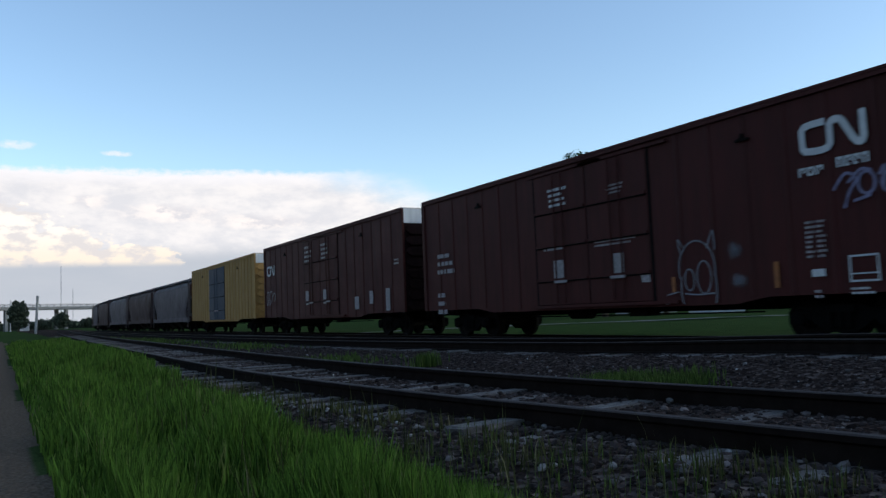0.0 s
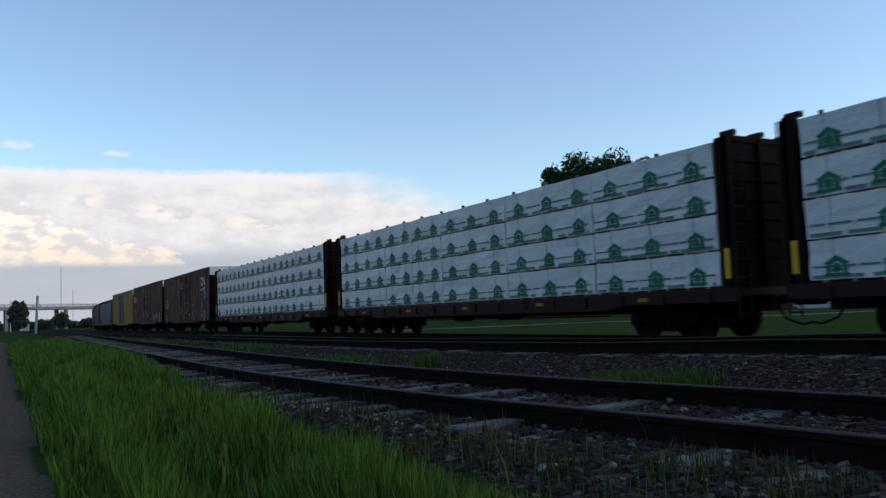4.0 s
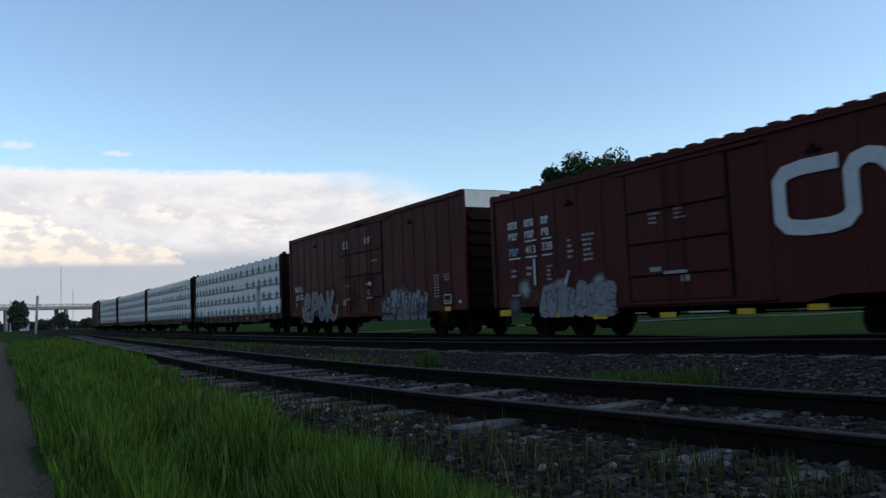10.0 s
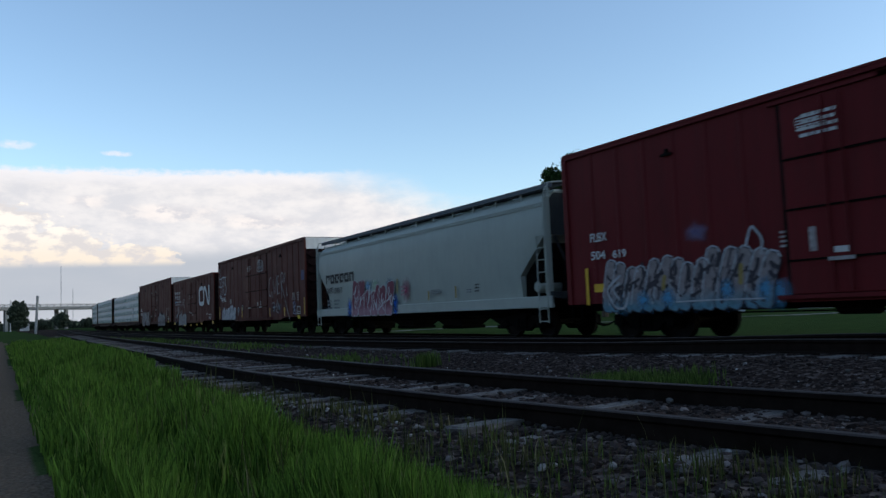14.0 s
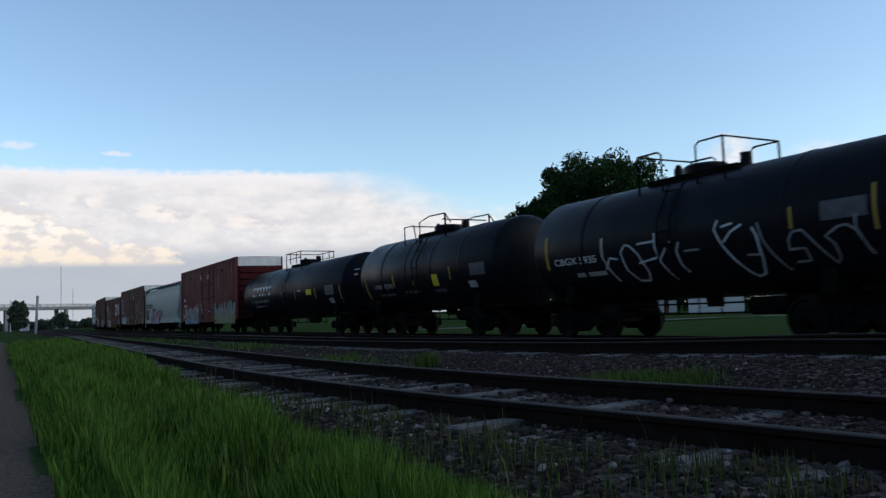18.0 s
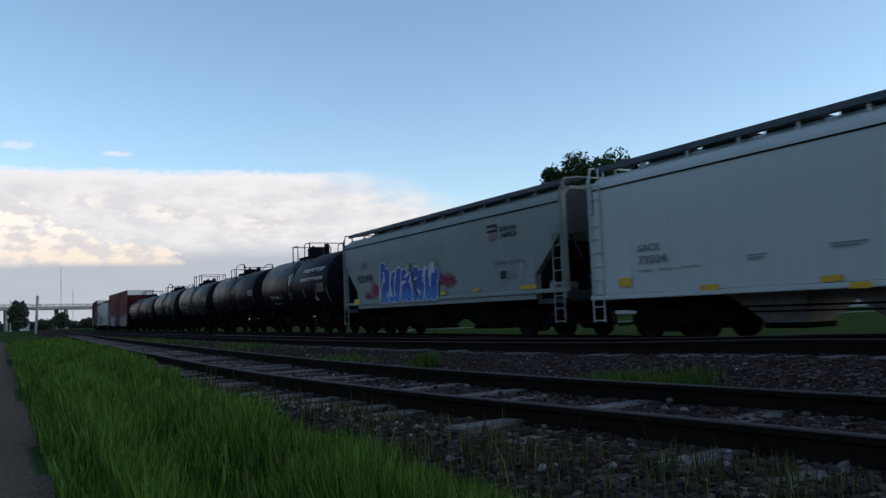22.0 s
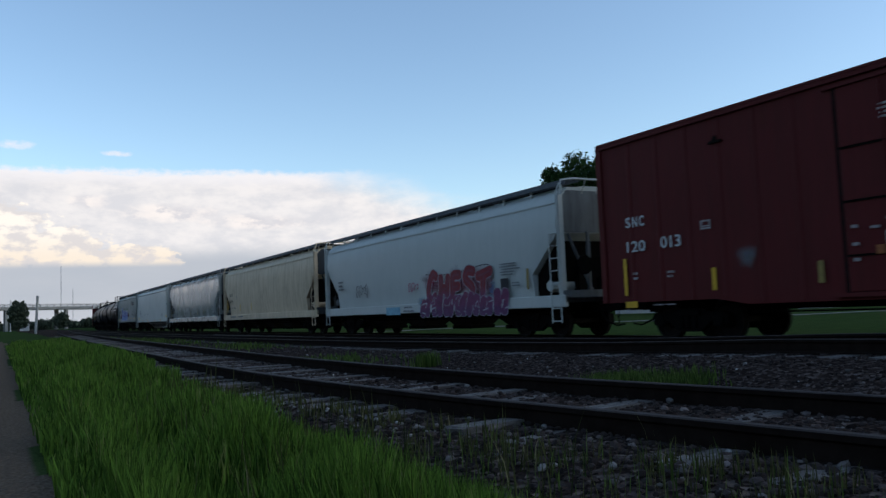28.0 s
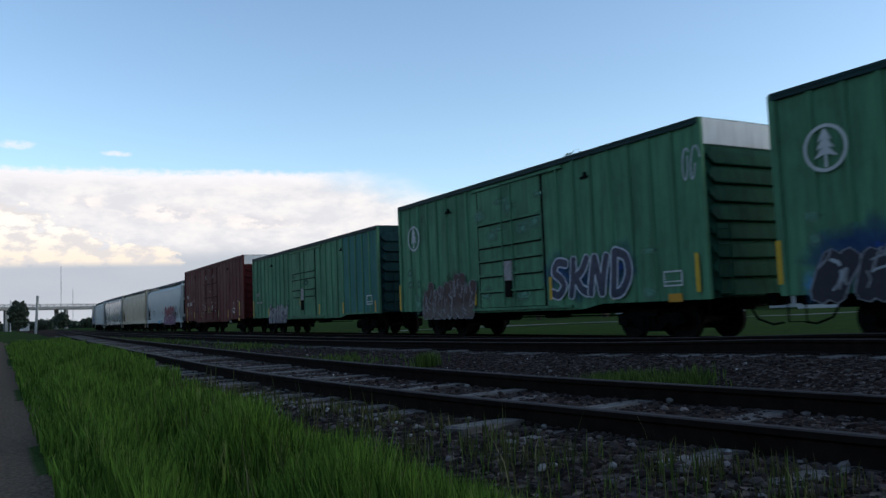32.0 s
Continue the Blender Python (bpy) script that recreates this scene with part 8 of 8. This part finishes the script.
def tree(at, height, spread, seed, leaves=5200, leaf=0.32, material=None, label="tall leafy deciduous tree with an uneven crown", low=0.24, deep=0.4):
    """A forked trunk under a crown of leaf clumps set about an uneven dome."""
    rng = random.Random(seed)
    owner = tagged(new("tree"), label, "tree")
    owner.location = at
    mid = height * (1 - deep)
    clumps = []
    for k in range(170):
        d = Vector((rng.gauss(0, 1), rng.gauss(0, 1), rng.gauss(0, 1))).normalized()
        f = rng.uniform(0.15, 1.0) ** 0.5 * 0.88
        if k < 30:
            w, up = k * 2.39996, 0.1 + 0.88 * k / 29
            d = Vector((math.cos(w) * math.sqrt(1 - up * up), math.sin(w) * math.sqrt(1 - up * up), up))
            f = rng.uniform(0.6, 0.9)
        c = Vector((d.x * spread * f, d.y * spread * f, mid + d.z * height * (deep if d.z > 0 else 1 - deep - low) * f))
        clumps.append((c, spread * rng.uniform(0.11, 0.21)))
    bm = bmesh.new()
    pipe(bm, [(0, 0, -0.3), (0.1, 0.05, height * 0.2), (0.0, 0.2, height * 0.42), (0.2, 0.1, height * 0.68)], height * 0.02, 8)
    for c, r in clumps[::12]:
        z0 = height * rng.uniform(0.22, 0.5)
        pipe(bm, [(0.05, 0.1, z0), (c.x * 0.5, c.y * 0.5, (z0 + c.z) * 0.5 + 0.3), tuple(c)], height * 0.007, 5)
    part("trunk", bm, BARK, owner)
    vs, fs = [], []
    for k in range(leaves):
        c, r = clumps[k % len(clumps)]
        d = Vector((rng.gauss(0, 1), rng.gauss(0, 1), rng.gauss(0, 0.8))).normalized()
        p = c + d * r * rng.random() ** 0.33
        p.z = max(p.z, height * low * rng.uniform(0.6, 1.0))
        a, b = Vector((rng.gauss(0, 1), rng.gauss(0, 1), rng.gauss(0, 1))).normalized(), Vector((rng.gauss(0, 1), rng.gauss(0, 1), rng.gauss(0, 1))).normalized()
        s = leaf * rng.uniform(0.6, 1.3)
        i = len(vs)
        vs += [p - a * s, p + b * s * 0.5, p + a * s, p - b * s * 0.5]
        fs.append((i, i + 1, i + 2, i + 3))
    part("crown", bulk("crown", vs, fs, material or LEAF), None, owner)
    return owner


tree(polar(11.4, 66, 0.2), 14.1, 6.6, 8, 52000, 0.17, deep=0.44)
tree(polar(15.6, 74, 0.2), 11.2, 2.8, 9, 5200, 0.26, label="smaller leafy tree beside the large one")
tree(polar(6.7, 68, 0.2), 10.6, 3.1, 12, 9000, 0.20, label="low leafy tree at the edge of the clump")


# far road bridge
CONCRETE = plain("concrete", (0.21, 0.21, 0.205), rough=0.9)


def overpass():
    owner = tagged(new("overpass"), "long low concrete road bridge on slim piers", "bridge")
    p0, p1 = polar(-36, 330), polar(-19.5, 395)
    d = (p1 - p0).normalized()
    length = (p1 - p0).length
    m = Matrix.Translation(p0) @ Matrix.Rotation(math.atan2(d.y, d.x), 4, "Z")

    def top(x):
        return 9.4 - 3.2 * ((x / length - 0.18) * 0.5) ** 2
    bm = bmesh.new()
    n = 24
    xs = [length * i / n for i in range(n + 1)]
    slab(bm, [(x, top(x) - 1.2) for x in xs] + [(x, top(x)) for x in reversed(xs)], "y", -4.5, 4.5)
    part("deck", bm, CONCRETE, owner).matrix_basis = m
    bm = bmesh.new()
    for y in (-4.4, 4.4):
        slab(bm, [(x, top(x) + 0.9) for x in xs] + [(x, top(x) + 1.05) for x in reversed(xs)], "y", y - 0.08, y + 0.08)
        slab(bm, [(x, top(x) + 0.45) for x in xs] + [(x, top(x) + 0.55) for x in reversed(xs)], "y", y - 0.06, y + 0.06)
        for k in range(int(length / 3)):
            box(bm, 3 * k - 0.08, 3 * k + 0.08, y - 0.08, y + 0.08, top(3 * k), top(3 * k) + 1.0)
    part("railing", bm, CONCRETE, owner).matrix_basis = m
    for f in (0.14, 0.36, 0.565, 0.77, 0.95):
        for y in (-3.2, 3.2):
            bm = bmesh.new()
            box(bm, length * f - 0.6, length * f + 0.6, y - 0.6, y + 0.6, -0.5, top(length * f) - 1.2)
            part("pier", bm, CONCRETE, owner).matrix_basis = m
    return owner


overpass()
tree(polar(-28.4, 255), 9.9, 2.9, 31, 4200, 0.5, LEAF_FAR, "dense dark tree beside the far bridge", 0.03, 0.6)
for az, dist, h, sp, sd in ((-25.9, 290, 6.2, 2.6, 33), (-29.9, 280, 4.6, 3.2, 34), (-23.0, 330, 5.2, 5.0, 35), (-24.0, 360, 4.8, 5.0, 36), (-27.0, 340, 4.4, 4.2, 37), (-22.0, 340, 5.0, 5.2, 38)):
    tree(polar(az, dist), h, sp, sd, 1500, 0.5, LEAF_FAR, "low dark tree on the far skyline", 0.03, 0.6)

rng = random.Random(19)
vs, fs = [], []
for k in range(9000):
    az = rng.uniform(-34, -19.5)
    top = 4.2 + 2.6 * noise.noise(Vector((az * 0.9, 0, 3))) + 1.5 * noise.noise(Vector((az * 4.0, 0, 8)))
    p = polar(az, rng.uniform(430, 450), max(0.4, top) * rng.random())
    i = len(vs)
    u = Vector((rng.gauss(0, 1), rng.gauss(0, 1), rng.gauss(0, 1))).normalized() * 0.9
    v = Vector((rng.gauss(0, 1), rng.gauss(0, 1), rng.gauss(0, 1))).normalized() * 0.6
    vs += [p - u, p + v, p + u, p - v]
    fs.append((i, i + 1, i + 2, i + 3))
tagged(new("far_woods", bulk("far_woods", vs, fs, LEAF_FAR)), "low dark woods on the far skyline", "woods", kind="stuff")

POLE = plain("pole_pale_wood", (0.30, 0.30, 0.285), rough=0.9)
MAST = plain("mast_grey_steel", (0.33, 0.35, 0.38), rough=0.6)


def mast(az, dist, height, r, label):
    bm = bmesh.new()
    turned(bm, [(0, r), (height, r * 0.7)], "z", 8)
    for k in range(int(height / 4)):
        turned(bm, [(4 * k, r * 1.5), (4 * k + 0.3, r * 1.5)], "z", 8)
    ob = tagged(new("radio_mast", mesh_of("radio_mast", bm, MAST)), label, "mast")
    ob.location = polar(az, dist)


mast(-25.95, 620, 44.0, 0.22, "tall thin grey radio mast on the skyline")
mast(-25.25, 560, 25.0, 0.18, "shorter thin grey mast on the skyline")
mast(-28.85, 300, 10.5, 0.18, "thin grey lamp pole near the far bridge")

bm = bmesh.new()
pipe(bm, [(0, 0, -0.4), (0.32, -0.05, 6.4)], 0.21, 10)
ob = tagged(new("leaning_post", mesh_of("leaning_post", bm, POLE)), "pale leaning wooden post standing in the grass", "post")
ob.matrix_world = Matrix.Translation(polar(-27.43, 150)) @ Matrix.Rotation(-TH + radians(27), 4, "Z")

SIDING = plain("white_siding", (0.45, 0.46, 0.46), rough=0.7, vary=0.08)
ROOFING = plain("dark_roofing", (0.06, 0.055, 0.055), rough=0.9)
PANE = plain("dark_window", (0.02, 0.022, 0.026), rough=0.15, vary=0.1)


def house(az, dist, w, d, h, roof, label, turn=0.0):
    owner = tagged(new("house"), label, "house")
    owner.matrix_world = Matrix.Translation(polar(az, dist, 0.0)) @ Matrix.Rotation(-TH - radians(az) + radians(turn), 4, "Z")
    bm = bmesh.new()
    box(bm, -w / 2, w / 2, 0, d, -0.3, h)
    part("wall", bm, SIDING, owner)
    bm = bmesh.new()
    slab(bm, [(-0.4, h), (d / 2, h + roof), (d + 0.4, h)], "x", -w / 2 - 0.4, w / 2 + 0.4)
    part("roof", bm, ROOFING, owner)
    k = max(1, int(w / 3.5))
    for i in range(k):
        x = -w / 2 + w * (i + 0.5) / k
        bm = bmesh.new()
        box(bm, x - 0.5, x + 0.5, -0.06, -0.004, h * 0.4, h * 0.82)
        part("window", bm, PANE, owner)


house(18.9, 66, 4.2, 6, 2.9, 1.3, "white house with a low dark roof beyond the field")
house(29.0, 74, 13, 8, 3.0, 1.2, "long white building with a dark roof beyond the field")
house(14.2, 82, 6, 6, 2.8, 1.4, "small white house beyond the field")
house(-28.05, 340, 3.2, 5, 2.6, 0.8, "small white house near the far bridge")
house(23.6, 86, 4, 6, 2.8, 1.3, "white house with a low dark roof beyond the field")

# dark trees behind the far houses, a pale block and a heap of ballast by the main line
for k in range(9):
    tree(polar(4.0 + 3.9 * k, 92 + 6 * (k % 3)), 5.0 + 1.2 * ((k * 5) % 3), 6.0, 60 + k, 1500, 0.55, LEAF, "dark leafy tree behind the far houses", 0.02, 0.55)
bm = bmesh.new()
box(bm, -0.12, 0.12, -0.3, 0.3, 0, 0.1)
bmesh.ops.bevel(bm, geom=bm.edges[:], offset=0.02, segments=1, affect="EDGES")
ob = tagged(new("concrete_block", mesh_of("concrete_block", bm, CONCRETE)), "small pale concrete block beside the main rail", "block")
ob.location = (13.55, 2.95, ground_z(13.55, 2.95))

# pale road across the far field
ROAD = plain("pale_gravel_road", (0.13, 0.13, 0.115), rough=0.95)
bm = bmesh.new()
rows = []
for k in range(40):
    y = 40 - 2 * k
    rows.append((28.2 + (33.5 - y) * 1.757, y))
va = [bm.verts.new((x, y, ground_z(x, y) + 0.04)) for x, y in rows]
vb = [bm.verts.new((x + 0.8, y + 1.4, ground_z(x + 0.8, y + 1.4) + 0.04)) for x, y in rows]
for i in range(len(rows) - 1):
    bm.faces.new((va[i], vb[i], vb[i + 1], va[i + 1]))
tagged(new("path", mesh_of("path", bm, ROAD)), "narrow pale gravel path across the green field", "path", kind="structure")

# ---- grass ----
GRASS = leafy("grass_blades", (0.016, 0.041, 0.007), (0.104, 0.190, 0.028), 0.35, (0.20, 0.21, 0.07))


def blades(name, rng, spots, label, material=None):
    """One sheet of bent, tapering blades: (b, a, z, height, width)."""
    vs, fs = [], []
    for b, a, z, h, w in spots:
        t, lean, turn = rng.uniform(0, 6.28), rng.uniform(0.02, 0.30) * h, rng.uniform(0, 6.28)
        dx, dy = math.cos(turn) * w, math.sin(turn) * w
        lx, ly = math.cos(t) * lean, math.sin(t) * lean
        i = len(vs)
        vs += [(b - dx, a - dy, z), (b + dx, a + dy, z), (b + lx * 0.35 + dx * 0.8, a + ly * 0.35 + dy * 0.8, z + h * 0.6), (b + lx * 0.35 - dx * 0.8, a + ly * 0.35 - dy * 0.8, z + h * 0.6), (b + lx, a + ly, z + h)]
        fs += [(i, i + 1, i + 2, i + 3), (i + 3, i + 2, i + 4)]
    me = bulk(name, vs, fs, material or GRASS)
    tagged(new(name, me), label, "grass", kind="stuff")


rng = random.Random(77)
spots = []
for k in range(150000):
    a = 1.6 + 44 * rng.random() ** 2.2
    edge = grass_edge(a) + 0.22 * noise.noise(Vector((a * 0.9, 3.1, 0)))
    b = rng.uniform(0.28, edge + 0.1)
    tuft = noise.noise(Vector((b * 1.6, a * 1.1, 5.0)))
    if rng.random() > 0.75 + 0.5 * tuft:
        continue
    if b < 0.5 and rng.random() > (b - 0.24) * 4:
        continue
    h = (0.19 + 0.26 * tuft + 0.18 * rng.random()) * (0.6 if b < 0.5 else 1.0) * (0.72 if b > edge - 0.3 else 1.0)
    spots.append((b, a, ground_z(b, a) - 0.01, max(0.06, h), 0.0035 + 0.0012 * a ** 0.7))
for k in range(26000):
    a = rng.uniform(-7, 1.6)
    b = rng.choice((rng.uniform(0.3, 2.0), rng.uniform(0.3, 2.0), rng.uniform(-6.5, -3.2)))
    spots.append((b, a, ground_z(b, a) - 0.01, rng.uniform(0.08, 0.36), 0.005))
blades("grass", rng, spots, "tall green grass in the strip beside the siding")
PATCHES = ((6.6, 7.4, 0.22, 0.22, 1000, 0.18), (6.85, 6.75, 0.2, 0.2, 900, 0.16), (6.8, 12.9, 0.14, 0.12, 260, 0.26), (6.7, 16.5, 0.35, 1.0, 320, 0.13), (7.6, 28.0, 0.5, 2.0, 400, 0.15), (7.5, 45, 0.8, 6, 500, 0.18))
spots = []
for k in range(330):
    a = rng.uniform(1.8, 4.6)
    b = near_b(a) - rng.uniform(1.35, 2.3)
    spots.append((b, a, ground_z(b, a) - 0.01, rng.uniform(0.07, 0.22), 0.003))
for (b0, a0, rb, ra, n, h) in PATCHES:
    for k in range(n):
        b, a = rng.gauss(b0, rb), rng.gauss(a0, ra)
        if abs(b - near_b(a)) < 1.2 or abs(b - mid_b(a)) < 1.2:
            continue
        spots.append((b, a, ground_z(b, a) - 0.01, h * rng.uniform(0.4, 1.2), 0.004 + 0.0006 * a))
WEED = leafy("weed_blades", (0.024, 0.045, 0.010), (0.075, 0.120, 0.026), 0.3, (0.13, 0.14, 0.06))
blades("weeds", rng, spots, "tufts of weeds growing between the tracks", WEED)

DRY = leafy("dry_grass_blades", (0.024, 0.028, 0.010), (0.065, 0.070, 0.026), 0.3, (0.24, 0.21, 0.12))
spots = []
for k in range(3600):
    a = 1.5 + 9.5 * rng.random() ** 1.5
    b = near_b(a) - 1.15 - abs(rng.gauss(0, 0.55))
    if b < grass_edge(a) - 0.4 or noise.noise(Vector((b * 2.2, a * 2.0, 21))) < 0.02:
        continue
    spots.append((b, a, ground_z(b, a) - 0.01, rng.uniform(0.04, 0.16), 0.0022 + 0.0006 * a))
for k in range(420):
    a = 2.2 + 7.0 * rng.random() ** 1.4
    b = grass_edge(a) + rng.gauss(-0.15, 0.32)
    if b > near_b(a) - 1.3:
        continue
    spots.append((b, a, ground_z(b, a) - 0.01, rng.uniform(0.26, 0.5), 0.0026 + 0.0004 * a))
blades("dry_grass", rng, spots, "dry grass and seed heads along the siding", DRY)

# ---- ballast ----
STONE = leafy("ballast_stones", (0.0088, 0.0068, 0.0064), (0.043, 0.0335, 0.0310), 0.0, (0.16, 0.14, 0.135))
PALE_STONE = leafy("pale_stone", (0.05, 0.047, 0.045), (0.16, 0.155, 0.15), 0.0, (0.42, 0.41, 0.40))


def stones(name, rng, spots, material, label):
    """Chipped lumps: jittered twelve-cornered stones."""
    g = (1 + 5 ** 0.5) / 2
    base = [Vector(p).normalized() for p in ((-1, g, 0), (1, g, 0), (-1, -g, 0), (1, -g, 0), (0, -1, g), (0, 1, g), (0, -1, -g), (0, 1, -g), (g, 0, -1), (g, 0, 1), (-g, 0, -1), (-g, 0, 1))]
    tri = ((0, 11, 5), (0, 5, 1), (0, 1, 7), (0, 7, 10), (0, 10, 11), (1, 5, 9), (5, 11, 4), (11, 10, 2), (10, 7, 6), (7, 1, 8), (3, 9, 4), (3, 4, 2), (3, 2, 6), (3, 6, 8), (3, 8, 9), (4, 9, 5), (2, 4, 11), (6, 2, 10), (8, 6, 7), (9, 8, 1))
    vs, fs = [], []
    for b, a, z, r in spots:
        i = len(vs)
        w = rng.uniform(0, 6.28)
        c, s = math.cos(w) * r, math.sin(w) * r
        sx, sy, sz = rng.uniform(0.8, 1.3), rng.uniform(0.6, 1.0), rng.uniform(0.5, 0.85) * r
        for p in base:
            k = rng.uniform(0.72, 1.15)
            vs.append((b + (p.x * sx * c - p.y * sy * s) * k, a + (p.x * sx * s + p.y * sy * c) * k, z + p.z * sz * k))
        fs += [(i + p, i + q, i + t) for p, q, t in tri]
    tagged(new(name, bulk(name, vs, fs, material)), label, "ballast", kind="stuff")


rng = random.Random(41)
spots = []
for k in range(56000):
    a = 1.2 + 34 * rng.random() ** 2.1
    b = rng.uniform(near_b(a) - 1.9, 12.5)
    if b > 5.6 and rng.random() > 0.55:
        continue
    r = rng.choice((0.010, 0.014, 0.019, 0.025, 0.034)) * rng.uniform(0.7, 1.25)
    spots.append((b, a, ground_z(b, a) + r * 0.1, r))
stones("ballast", rng, spots, STONE, "dark crushed stone ballast round the sidings")
spots = []
for k in range(900):
    a = 1.6 + 24 * rng.random() ** 1.6
    b = rng.uniform(near_b(a) - 1.7, near_b(a) + 4.5)
    r = rng.choice((0.007, 0.01, 0.013, 0.018, 0.028)) * rng.uniform(0.8, 1.3)
    spots.append((b, a, ground_z(b, a) + r * 0.6, r))
for k in range(150):
    a = rng.uniform(4.6, 9.5)
    b = near_b(a) - 1.35 + rng.gauss(0, 0.14)
    r = rng.choice((0.010, 0.014, 0.018, 0.024))
    spots.append((b, a, ground_z(b, a) + r * 0.7, r))
stones("pale_stones", rng, spots, PALE_STONE, "scattered pale stones on the ballast")


# ---- what moves ----
SPIN = 28.8  # radians a second


def motions():
    times = [0.5 * i for i in range(65)]
    for car, mid in TRAIN:
        rows = []
        for t in times:
            b, a, w = main_at(RUN(mid + SPEED * t))
            rows.append((t, Matrix.Translation((b, a, MAIN_Z)) @ Matrix.Rotation(-w, 4, "Z")))
        walk(car, rows)
    # the wheels roll while their car is near
    for wheel, car, dy in WHEELS:
        mid = next(m for c, m in TRAIN if c is car)
        t0, t1 = max(0.0, (-12 - mid) / SPEED), min(32.0, (70 - mid) / SPEED)
        if t1 - t0 < 0.2:
            continue
        f0, f1 = math.ceil(t0 * FPS), math.floor(t1 * FPS)
        t0, t1 = f0 / FPS, f1 / FPS
        stops = [f / FPS for f in range(f0, f1 + 1)]
        rows = [(t, Matrix.Translation((0, dy, 0.455)) @ Matrix.Rotation(-(t - t0) * SPIN, 4, "X")) for t in stops]
        if t0 > 0:
            rows.insert(0, (0.0, rows[0][1]))
        if t1 < 32.0:
            rows.append((32.0, rows[-1][1]))
        walk(wheel, rows)


motions()
